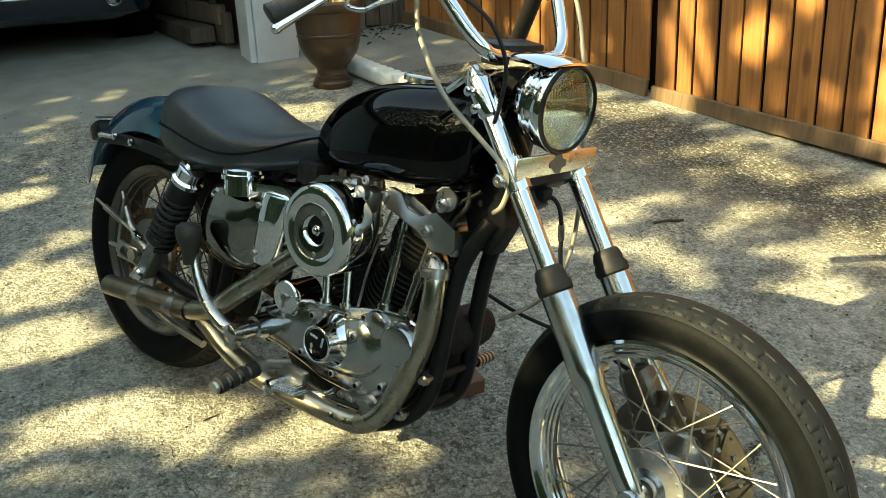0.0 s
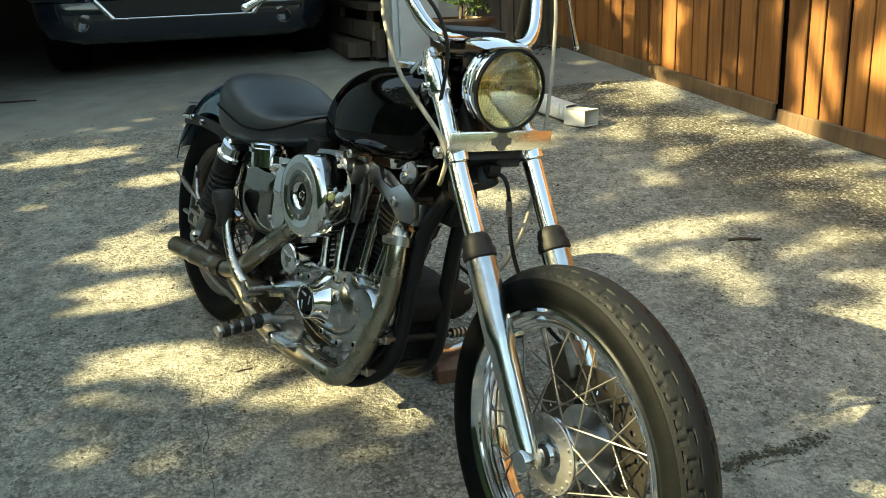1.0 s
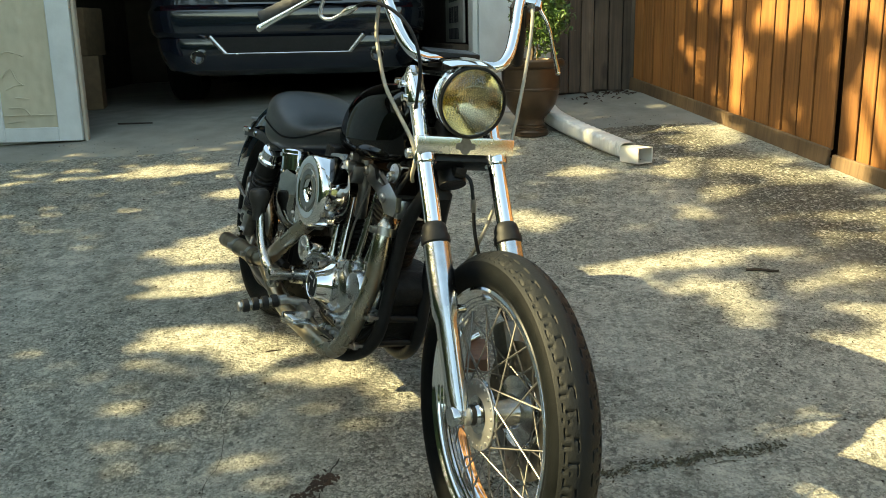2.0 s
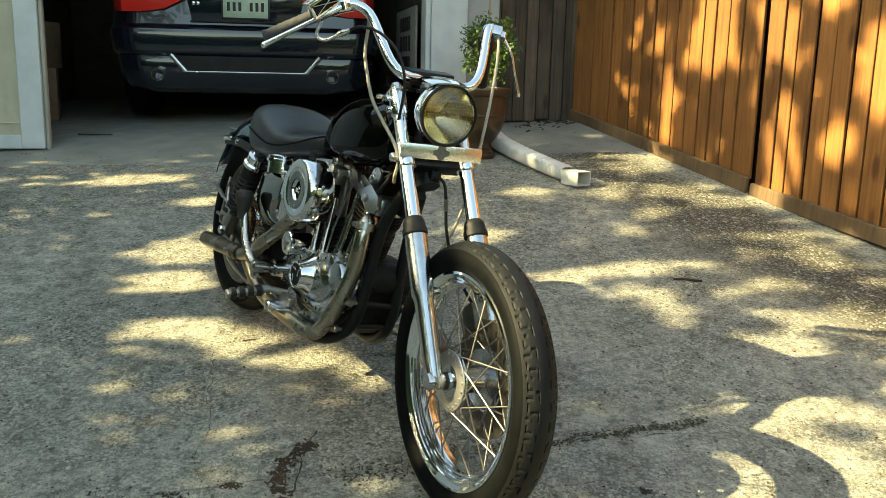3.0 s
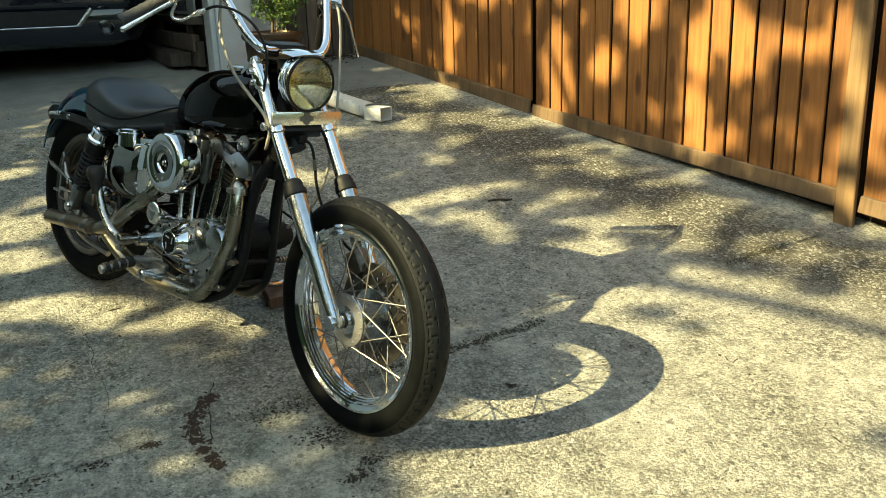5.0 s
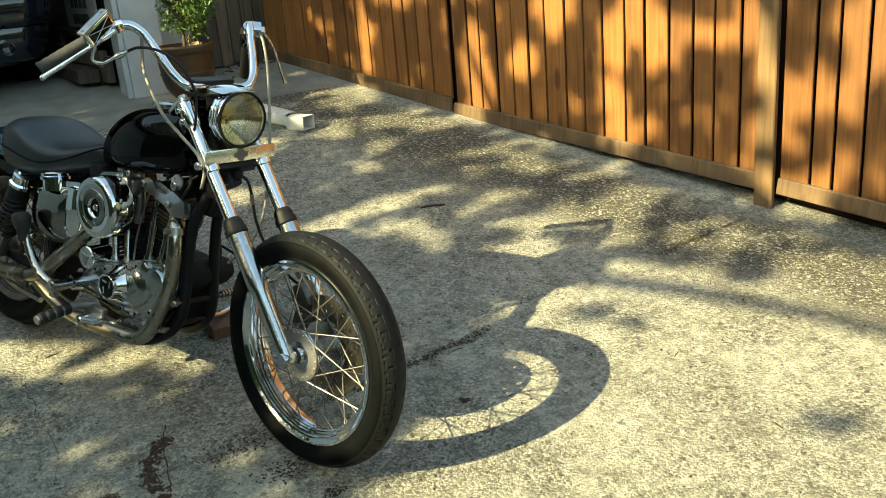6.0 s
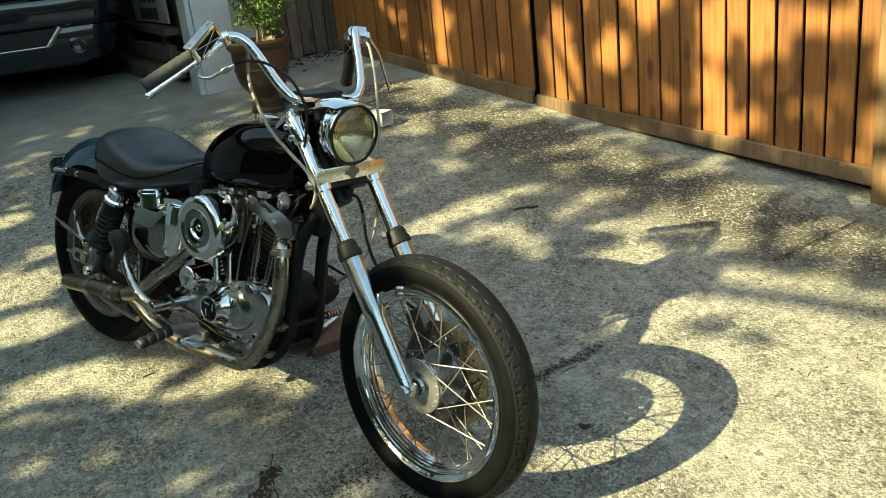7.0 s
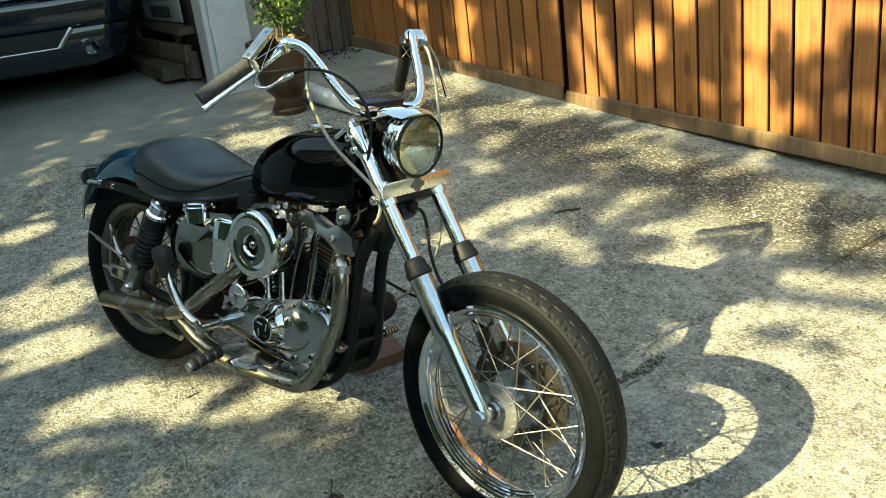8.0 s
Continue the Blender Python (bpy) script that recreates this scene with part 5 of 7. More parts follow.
# rear fender
FL = curve([(0.24, 0, 0.630), (0.15, 0, 0.680), (0.05, 0, 0.704), (-0.05, 0, 0.704), (-0.14, 0, 0.683), (-0.215, 0, 0.642), (-0.275, 0, 0.588), (-0.320, 0, 0.525), (-0.342, 0, 0.460)], 6)
bm = B()
secs = []
for i, p in enumerate(FL):
    d = (FL[min(i + 1, len(FL) - 1)] - FL[max(i - 1, 0)]).normalized()
    nrm = Vector((d.z, 0, -d.x))
    if nrm.dot(p - RWC) < 0:
        nrm = -nrm
    outer, inner = [], []
    for k in range(19):
        v = -1 + 2 * k / 18
        drop = 0.082 * abs(v) ** 2.6 + (0.004 if abs(v) > 0.97 else 0)
        q = p + YAX * (v * 0.088) - nrm * drop
        outer.append(q)
        inner.append(q - nrm * 0.0035 - YAX * (0.002 * v))
    secs.append(outer + inner[::-1])
loft(bm, secs)
fender = part("rear_fender", bm, BLUE, bike, "short glossy blue-black rear fender")
for sy in (-1, 1):
    bm = B()
    line = curve([(0.20, sy * 0.108, 0.598), (0.10, sy * 0.106, 0.592), (0.0, sy * 0.102, 0.592), (-0.10, sy * 0.097, 0.585), (-0.20, sy * 0.093, 0.570)], 5)
    loft(bm, [[p + Vector((0, a, b)) for a, b in ((-0.0035, -0.014), (0.0035, -0.014), (0.0035, 0.014), (-0.0035, 0.014))] for p in line])
    st = part("fender_strut", bm, FRAMEBLACK if sy < 0 else STEEL, fender)
    bm = B()
    sweep(bm, curve([(-0.13, sy * 0.104, 0.588), (-0.18, sy * 0.101, 0.582), (-0.195, sy * 0.099, 0.578)], 5), 0.0085, 12)
    part("strut_end", bm, CHROME, st, "chrome strut end")
    for x in (0.12, -0.05, -0.12):
        part("bolt", lathe(B(), [(0, 0.009), (0.006, 0.009), (0.008, 0.005), (0.008, 0)], (x, sy * 0.106, 0.590), YAX * sy, 12), CHROME, st)
bm = B()
box(bm, (-0.328, 0, 0.560), (0.050, 0.070, 0.045), rot=Matrix.Rotation(radians(-35), 3, "Y"), bevel=0.010)
tail = part("tail_lamp", bm, FRAMEBLACK, fender, "small tail lamp")
bm = B()
box(bm, (-0.350, 0, 0.545), (0.022, 0.060, 0.038), rot=Matrix.Rotation(radians(-35), 3, "Y"), bevel=0.007)
part("lens", bm, REDLENS, tail, "red plastic lens")
bm = B()
box(bm, (-0.315, 0.0, 0.600), (0.012, 0.085, 0.008), bevel=0.002)
part("plate_bracket", bm, STEEL, tail)
bm = B()
box(bm, (0.05, -0.045, 0.716), (0.05, 0.028, 0.004), rot=Matrix.Rotation(radians(40), 3, "X"), bevel=0.001)
part("fender_sticker", bm, PVC, fender, "small pale sticker")

# shocks
for sy in (-1, 1):
    y = sy * 0.142
    top, bot = Vector((0.245, y, 0.600)), Vector((0.085, y, 0.290))
    d = (bot - top)
    ax = d.normalized()
    Ls = d.length
    bm = B()
    sweep(bm, [top + ax * 0.0, top + ax * 0.004, top + ax * 0.028, top + ax * 0.034, top + ax * 0.044], [0.022, 0.031, 0.032, 0.0375, 0.0375], 24)
    lathe(bm, [(-0.03, 0.0), (-0.03, 0.013), (0.016, 0.013), (0.020, 0.009), (0.020, 0)], top + ax * 0.005, YAX * sy, 16)
    shock = part("shock_absorber", bm, CHROME, bike, "black coil shock with a chrome cap")
    bm = B()
    sweep(bm, [top + ax * 0.044, top + ax * 0.092], 0.0345, 24)
    part("shroud", bm, FRAMEBLACK, shock)
    bm = B()
    s, w = ring_frame(ax)
    hel = [top + ax * (0.088 + 0.150 * k / 168) + 0.0310 * (math.cos(2 * math.pi * k / 20) * s + math.sin(2 * math.pi * k / 20) * w) for k in range(169)]
    sweep(bm, hel, 0.0062, 8)
    part("coil_spring", bm, SOFTRUBBER, shock)
    bm = B()
    sweep(bm, [top + ax * 0.08, top + ax * 0.25], 0.014, 16)
    rot = Matrix((ax, YAX, ax.cross(YAX))).transposed()
    box(bm, top + ax * 0.288, (0.105, 0.036, 0.040), rot=rot, bevel=0.006)
    part("damper", bm, DULLALLOY, shock)
    bm = B()
    lathe(bm, [(-0.04, 0.010), (0.018, 0.010), (0.018, 0.017), (0.026, 0.017), (0.030, 0.012), (0.030, 0)], bot + ax * -0.012, YAX * sy, 16)
    part("bolt", bm, CHROME, shock)

# oil tank
bm = B()
pillow(bm, rounded([(0.283, 0.560), (0.315, 0.580), (0.42, 0.600), (0.525, 0.616), (0.550, 0.598), (0.550, 0.525), (0.515, 0.462), (0.455, 0.415), (0.385, 0.398), (0.315, 0.408), (0.268, 0.440), (0.258, 0.495)], 16), (0.400, 0.505), -0.05, -0.118, 0.036, lambda x, z: 0.0)
oil = part("oil_tank", bm, DIMCHROME, bike, "dark glossy oil tank with a chrome lid")
bm = B()
slab(bm, rounded([(0.40, 0.606), (0.46, 0.615), (0.525, 0.624), (0.548, 0.614), (0.545, 0.600), (0.46, 0.590), (0.40, 0.582)], 4), -0.062, -0.134, 0.006, 3)
part("lid", bm, CHROME, oil, "bright chrome top strip")
bm = B()
loft(bm, [[(0.503 + 0.018 * (z - 0.52) / 0.1 + (0.040 - 0.012 * e) * math.copysign(abs(math.cos(q)) ** 0.55, math.cos(q)), -0.118 - (0.034 - 0.012 * e) * math.copysign(abs(math.sin(q)) ** 0.55, math.sin(q)), z) for q in [2 * math.pi * k / 28 for k in range(28)]] for z, e in ((0.438, 1.6), (0.446, 0.7), (0.470, 0.2), (0.53, 0.0), (0.590, 0.0), (0.604, 0.3), (0.610, 1.2))])
part("front_column", bm, CHROME, oil, "upright chrome end of the oil tank")
for z in (0.47, 0.575):
    part("bolt", lathe(B(), [(0, 0.007), (0.004, 0.007), (0.006, 0.005), (0.006, 0)], (0.478, -0.148, z), -YAX, 10), STEEL, oil)
bm = B()
lathe(bm, [(-0.02, 0.041), (0.014, 0.041), (0.015, 0.047), (0.024, 0.047), (0.026, 0.043), (0.034, 0.043), (0.038, 0.038), (0.040, 0.022), (0.041, 0.0)], (0.396, -0.126, 0.596), (-0.12, 0, 1), 32)
part("filler_cap", bm, CHROME, oil, "ribbed chrome oil cap")
bm = B()
box(bm, (0.40, 0.06, 0.50), (0.20, 0.15, 0.16), bevel=0.02)
part("battery_box", bm, FRAMEBLACK, bike)
bm = B()
box(bm, (0.48, 0.0, 0.655), (0.20, 0.14, 0.04), bevel=0.01)
box(bm, (0.56, -0.08, 0.66), (0.06, 0.05, 0.05), bevel=0.01)
part("electrics_tray", bm, GREASE, bike)

# foot controls
bm = B()
sweep(bm, [(0.575, -0.11, 0.240), (0.562, -0.165, 0.248)], 0.012, 12)
box(bm, (0.600, -0.120, 0.225), (0.09, 0.025, 0.045), bevel=0.008)
sweep(bm, [(0.562, -0.165, 0.248), (0.561, -0.185, 0.244)], 0.015, 14)
peg = part("foot_peg", bm, STEEL, bike, "folding foot peg with a ribbed rubber")
p0, p1 = Vector((0.5605, -0.186, 0.2436)), Vector((0.557, -0.290, 0.2250))
part("peg_core", sweep(B(), [p0, p1], 0.0115, 16), STEEL, peg)
for k in range(4):
    a, b = p0.lerp(p1, 0.02 + 0.25 * k), p0.lerp(p1, 0.185 + 0.25 * k)
    part("rubber_rib", sweep(B(), [a, a.lerp(b, 0.08), a.lerp(b, 0.92), b], [0.0155, 0.0180, 0.0180, 0.0155], 18), SOFTRUBBER, peg, "black rubber rib")
part("peg_end", sweep(B(), [p1, p1 + (p1 - p0).normalized() * 0.005], [0.0150, 0.0130], 18), STEEL, peg)
bm = B()
box(bm, (0.625, -0.150, 0.212), (0.085, 0.055, 0.008), rot=Matrix.Rotation(radians(-8), 3, "Y"), bevel=0.003)
sweep(bm, curve([(0.595, -0.145, 0.205), (0.63, -0.13, 0.20), (0.70, -0.115, 0.22), (0.72, -0.11, 0.235)], 5), 0.009, 10)
lathe(bm, [(0.11, 0.017), (0.175, 0.017), (0.178, 0.013), (0.178, 0)], (0.587, 0, 0.205), -YAX, 18)
pedal = part("brake_pedal", bm, ALLOY, bike, "ribbed alloy brake pedal")
for k in range(7):
    bm = B()
    box(bm, (0.598 + k * 0.009, -0.150, 0.2145 + k * 0.0013), (0.004, 0.05, 0.006), bevel=0.001, seg=1)
    part("rib", bm, ALLOY, pedal)
bm = B()
arm = curve([(0.470, -0.168, 0.290), (0.440, -0.176, 0.292), (0.405, -0.180, 0.308), (0.368, -0.182, 0.338), (0.340, -0.184, 0.378), (0.322, -0.186, 0.425)], 6)
sweep(bm, arm, [0.017 - 0.005 * k / (len(arm) - 1) for k in range(len(arm))], 14)
lathe(bm, [(0.150, 0.020), (0.192, 0.020), (0.195, 0.016), (0.195, 0)], (0.470, 0, 0.290), -YAX, 20)
box(bm, (0.462, -0.172, 0.272), (0.03, 0.03, 0.045), bevel=0.006)
kick = part("kick_starter", bm, OLDCHROME, bike, "chrome kick-start lever")
bm = B()
lathe(bm, [(-0.020, 0.0), (-0.018, 0.017), (0.004, 0.018), (0.024, 0.022), (0.040, 0.028), (0.056, 0.030), (0.068, 0.026), (0.074, 0.016), (0.075, 0)], (0.318, -0.190, 0.420), (-0.22, 0.0, 1), 24)
part("pedal_rubber", bm, mat("worn_pedal_rubber", (0.024, 0.021, 0.017), 0.6, var=0.4, scale=60, bump=0.2), kick, "worn brown-black pedal rubber")
cable([(0.60, -0.125, 0.20), (0.40, -0.125, 0.235), (0.15, -0.115, 0.245), (-0.03, -0.10, 0.25)], 0.006, STEEL, "brake_rod")
bm = B()
sweep(bm, curve([(0.07, -0.10, 0.30), (0.10, -0.13, 0.235), (0.16, -0.125, 0.20), (0.30, -0.12, 0.185)], 5), 0.010, 10)
lathe(bm, [(0.085, 0.018), (0.125, 0.018), (0.128, 0.0)], (0.0, 0, 0.315), -YAX, 6)
box(bm, (-0.03, -0.112, 0.312), (0.085, 0.010, 0.045), bevel=0.003)
sweep(bm, [(-0.11, -0.112, 0.315), (-0.02, -0.112, 0.315)], 0.006, 8)
part("axle_adjuster", bm, STEEL, bike)
bm = B()
sweep(bm, [(-0.10, -0.09, 0.45), (-0.02, -0.115, 0.385), (0.06, -0.12, 0.345)], [0.005, 0.010, 0.012], 10)
box(bm, (-0.075, -0.10, 0.37), (0.012, 0.02, 0.15), rot=Matrix.Rotation(radians(8), 3, "Y"), bevel=0.003)
part("chain_guard", bm, STEEL, bike)
bm = B()
sweep(bm, curve([(0.72, 0.11, 0.215), (0.69, 0.20, 0.178), (0.665, 0.28, 0.145), (0.655, 0.34, 0.138), (0.652, 0.40, 0.155), (0.655, 0.425, 0.170)], 6), 0.0105, 12)
lathe(bm, [(-0.012, 0.0), (-0.012, 0.018), (0.012, 0.018), (0.012, 0.0)], (0.72, 0.11, 0.215), (1, 0, 0), 14)
part("side_stand", bm, OLDCHROME, bike, "worn chrome side stand")
for sy in (1,):
    bm = B()
    slab(bm, rounded([(0.44, 0.27), (0.49, 0.35), (0.62, 0.38), (0.76, 0.38), (0.83, 0.33), (0.80, 0.26), (0.66, 0.225), (0.50, 0.22)], 4), 0.10, 0.155, 0.012)
    part("primary_cover", bm, GREASE, engine)
    bm = B()
    sweep(bm, [(0.60, 0.12, 0.24), (0.60, 0.28, 0.22)], 0.016, 14)
    part("left_peg", bm, SOFTRUBBER, bike)
for pts in ([(0.93, -0.04, 0.70), (0.90, -0.06, 0.74), (0.85, -0.05, 0.70), (0.80, -0.04, 0.69)], [(0.96, -0.05, 0.72), (0.92, -0.07, 0.68), (0.90, -0.06, 0.62)], [(0.95, 0.05, 0.72), (0.90, 0.06, 0.66), (0.93, 0.07, 0.50), (0.93, 0.07, 0.42)], [(0.56, -0.09, 0.64), (0.60, -0.10, 0.63), (0.66, -0.09, 0.64)]):
    cable(pts, 0.0042, SOFTRUBBER, "wire")

# fittings round the steering head
bm = B()
lathe(bm, [(0.0, 0.0), (0.0, 0.019), (0.014, 0.019), (0.017, 0.016), (0.017, 0.011), (0.013, 0.010), (0.013, 0.0)], (0.925, -0.040, 0.768), -YAX, 24)
part("ignition_switch", bm, OLDCHROME, bike, "round worn chrome ignition switch")
bm = B()
lathe(bm, [(0.0, 0.0), (0.0, 0.017), (0.016, 0.017), (0.019, 0.013), (0.019, 0.008), (0.015, 0.007), (0.015, 0.0)], (0.966, -0.026, 0.800), -YAX, 20)
part("lock_boss", bm, FRAMEBLACK, bike)
bm = B()
box(bm, (0.918, -0.046, 0.728), (0.052, 0.036, 0.034), rot=Matrix.Rotation(radians(-12), 3, "Y"), bevel=0.005)
box(bm, (0.918, -0.066, 0.730), (0.020, 0.012, 0.024), bevel=0.003)
part("wiring_block", bm, FRAMEBLACK, bike, "black plastic wiring block")
bm = B()
slab(bm, rounded([(0.893, 0.668), (0.882, 0.688), (0.890, 0.708), (0.912, 0.714), (0.930, 0.700), (0.922, 0.676)], 4), -0.074, -0.080, 0.002)
lathe(bm, [(0.078, 0.013), (0.090, 0.013), (0.093, 0.009), (0.093, 0.004), (0.089, 0.003), (0.089, 0.0)], (0.903, 0, 0.682), -YAX, 18)
part("choke_plate", bm, SATIN, bike, "grey choke plate with a round bolt")
part("clamp_bolt", lathe(B(), [(0, 0.012), (0.010, 0.012), (0.013, 0.009), (0.013, 0.004), (0.009, 0.003), (0.009, 0)], on_fork(0.778, -0.118 + 0.006, -0.006), -YAX, 18), OLDCHROME, fork, m=STEER)
cable([(0.90, -0.05, 0.745), (0.885, -0.07, 0.72), (0.865, -0.075, 0.70), (0.84, -0.06, 0.69)], 0.0050, SOFTRUBBER, "wire")
cable([(0.935, -0.05, 0.72), (0.945, -0.065, 0.69), (0.925, -0.07, 0.655), (0.905, -0.06, 0.61)], 0.0055, SOFTRUBBER, "hose", "black rubber hose")
# linkage beside the rear wheel
lo, hi = Vector((0.030, -0.128, 0.374)), Vector((-0.150, -0.120, 0.412))
bm = B()
s_, w_ = ring_frame(hi - lo)
sweep(bm, [lo.lerp(hi, 0.42 + 0.46 * k / 90) + 0.0065 * (math.cos(2 * math.pi * k / 9) * s_ + math.sin(2 * math.pi * k / 9) * w_) for k in range(91)], 0.0016, 6)
sweep(bm, [lo, hi, hi + (hi - lo).normalized() * 0.02], 0.0034, 8)
part("brake_spring_rod", bm, STEEL, bike, "dull steel brake rod with a coil spring")
bm = B()
box(bm, lo, (0.038, 0.014, 0.014), rot=Matrix.Rotation(radians(12), 3, "Y"), bevel=0.003)
lathe(bm, [(0, 0.007), (0.012, 0.007), (0.012, 0)], lo, -YAX, 10)
part("clevis", bm, CHROME, bike, "small chrome clevis")
# engine underside: oil pump, lines and fittings in front of the crankcase
bm = B()
lathe(bm, [(0.0, 0.0), (0.0, 0.026), (0.03, 0.026), (0.034, 0.020), (0.05, 0.018), (0.052, 0.0)], (0.800, -0.060, 0.228), -YAX, 20)
box(bm, (0.770, -0.085, 0.225), (0.060, 0.040, 0.030), bevel=0.006)
for x in (0.735, 0.765, 0.825):
    lathe(bm, [(0, 0.009), (0.012, 0.009), (0.014, 0.006), (0.014, 0)], (x, -0.100, 0.232), -YAX, 6)
part("oil_pump", bm, DULLALLOY, engine, "grimy alloy oil pump with hexagon fittings")
for pts in ([(0.79, -0.11, 0.225), (0.72, -0.118, 0.222), (0.64, -0.115, 0.225), (0.55, -0.10, 0.24)], [(0.82, -0.10, 0.235), (0.86, -0.08, 0.25), (0.885, -0.05, 0.30), (0.90, -0.02, 0.36)]):
    cable(pts, 0.0052, SOFTRUBBER, "oil_hose", "black oil hose", engine)
for x, z in ((0.735, 0.690), (0.650, 0.664)):
    part("bolt", lathe(B(), [(0.10, 0.010), (0.116, 0.010), (0.119, 0.007), (0.119, 0.003), (0.115, 0.003), (0.115, 0)], (x, 0, z), -YAX, 12), STEEL, engine)
bm = B()
box(bm, (0.735, -0.095, 0.650), (0.030, 0.036, 0.050), rot=Matrix.Rotation(radians(15), 3, "Y"), bevel=0.006)
lathe(bm, [(0.105, 0.016), (0.126, 0.016), (0.129, 0.012), (0.129, 0.006), (0.124, 0.005), (0.124, 0)], (0.732, 0, 0.664), -YAX, 18)
part("choke_body", bm, DULLALLOY, engine, "dull alloy choke body")
bm = B()
for a in (0.5, 2.1, 3.9):
    box(bm, (0.690 + 0.018 * math.cos(a), -0.1516, 0.338 + 0.018 * math.sin(a)), (0.022, 0.0012, 0.006), rot=Matrix.Rotation(-a - 0.9, 3, "Y"), bevel=0.0004, seg=1)
part("medallion_mark", bm, CHROME, nose, "bright worn marks on the medallion")

# ---- left garage door leaf ----
leaf = tagged(empty("garage_door", gar(0, 0, 0.5)), "white painted garage door leaf with a peeling beige panel", "door", kind="structure")
for u0, u1, z0, z1, mt, nm in ((-0.22, -0.09, 0.505, 2.8, WHITE, "stile"), (-0.66, -0.52, 0.505, 2.8, WHITE, "stile"), (-0.52, -0.22, 0.505, 0.585, WHITE, "rail"), (-0.52, -0.22, 1.55, 1.70, WHITE, "rail")):
    bm = B()
    box(bm, ((u0 + u1) / 2, 0.02, (z0 + z1) / 2 - 0.5), (u1 - u0 - 0.001, 0.045, z1 - z0), bevel=0.003, seg=1)
    part(nm, bm, mt, leaf, smooth=False)
bm = B()
grid = {}
for i in range(25):
    for j in range(60):
        x, z = -0.52 + 0.30 * i / 24, 0.08 + 0.965 * j / 59
        h = 0.012 * max(0.0, noise.noise((x * 9, z * 6, 1.5))) + 0.004 * noise.noise((x * 30, z * 22, 4))
        grid[i, j] = bm.verts.new((x, 0.015 - h, z))
for i in range(24):
    for j in range(59):
        bm.faces.new((grid[i, j], grid[i + 1, j], grid[i + 1, j + 1], grid[i, j + 1]))
panel = part("panel", bm, BEIGE, leaf, "peeling beige plywood panel")
for pts in ([(-0.50, 0.50), (-0.46, 0.515), (-0.41, 0.505), (-0.37, 0.49)], [(-0.50, 0.37), (-0.45, 0.42), (-0.42, 0.36), (-0.39, 0.33)], [(-0.49, 0.30), (-0.43, 0.325), (-0.38, 0.33)], [(-0.44, 0.26), (-0.36, 0.25)], [(-0.52, 0.155), (-0.40, 0.158), (-0.225, 0.155)], [(-0.48, 0.20), (-0.40, 0.195), (-0.36, 0.15)], [(-0.50, 0.115), (-0.40, 0.125)]):
    bm = B()
    line = curve([(x, 0.006, z) for x, z in pts], 5)
    sweep(bm, line, [0.0035 + 0.0015 * math.sin(k) for k in range(len(line))], 5)
    part("paint_flake", bm, BEIGE, leaf)
wall("jamb", -0.087, -0.066, 0.024, 0.075, 0.48, 2.8, mat("tan_jamb_paint", (0.42, 0.37, 0.30), 0.6, var=0.25, scale=8), "tan painted garage door jamb", "jamb")
wall("jamb", 2.205, 2.238, 0.02, 0.20, 0.52, 2.8, WHITE, "white trim strip on the garage post", "trim")
wall("trim", 2.475, 2.70, 0.10, 0.20, 0.62, 3.0, STUCCO, "pale wall strip beside the garage post", "wall")

# ---- planter with a clipped shrub ----
PX, PY = 1.365, 4.34
PZ = gz(PX, PY)
pot = tagged(finish("plant_pot", lathe(B(), [(-0.01, 0.0), (-0.01, 0.098), (0.012, 0.100), (0.022, 0.092), (0.030, 0.092), (0.036, 0.084), (0.046, 0.084), (0.052, 0.076), (0.075, 0.072), (0.090, 0.080), (0.115, 0.105), (0.16, 0.136), (0.21, 0.151), (0.235, 0.154), (0.240, 0.159), (0.247, 0.159), (0.252, 0.155), (0.30, 0.160), (0.352, 0.162), (0.356, 0.172), (0.372, 0.182), (0.392, 0.182), (0.402, 0.174), (0.403, 0.158), (0.375, 0.150), (0.372, 0.0)], (0, 0, 0), (0, 0, 1), 48), POTM), "bronze-brown glazed urn planter on the concrete", "plant pot")
pot.matrix_world = pose(PX, PY, PZ)
part("soil", lathe(B(), [(0.376, 0.0), (0.380, 0.05), (0.376, 0.152)], (0, 0, 0), (0, 0, 1), 24), DIRT, pot)
shrub = tagged(empty("potted_shrub", pose(PX, PY, PZ + 0.378)), "small green leafy shrub on a thin trunk with a cane stake", "plant")
bm = B()
sweep(bm, curve([(0, 0, -0.01), (0.01, 0.005, 0.08), (-0.005, 0, 0.18), (0.005, 0.005, 0.34)], 5), 0.009, 8)
r2 = random.Random(11)
for k in range(16):
    a, e = r2.uniform(0, 6.28), r2.uniform(0.1, 1.2)
    d = Vector((math.cos(a) * math.cos(e), math.sin(a) * math.cos(e), math.sin(e)))
    p = Vector((0, 0, r2.uniform(0.10, 0.28)))
    sweep(bm, curve([p, p + d * 0.08 + Vector((0, 0, 0.01)), p + d * 0.16], 3), [0.005 - 0.0005 * i for i in range(7)], 5)
part("trunk", bm, BARK, shrub)
bm = B()
sweep(bm, [(0.03, -0.02, -0.02), (0.045, -0.03, 0.75)], 0.005, 6)
part("cane", bm, mat("cane", (0.35, 0.25, 0.12), 0.6, var=0.3), shrub, "thin tan cane stake")


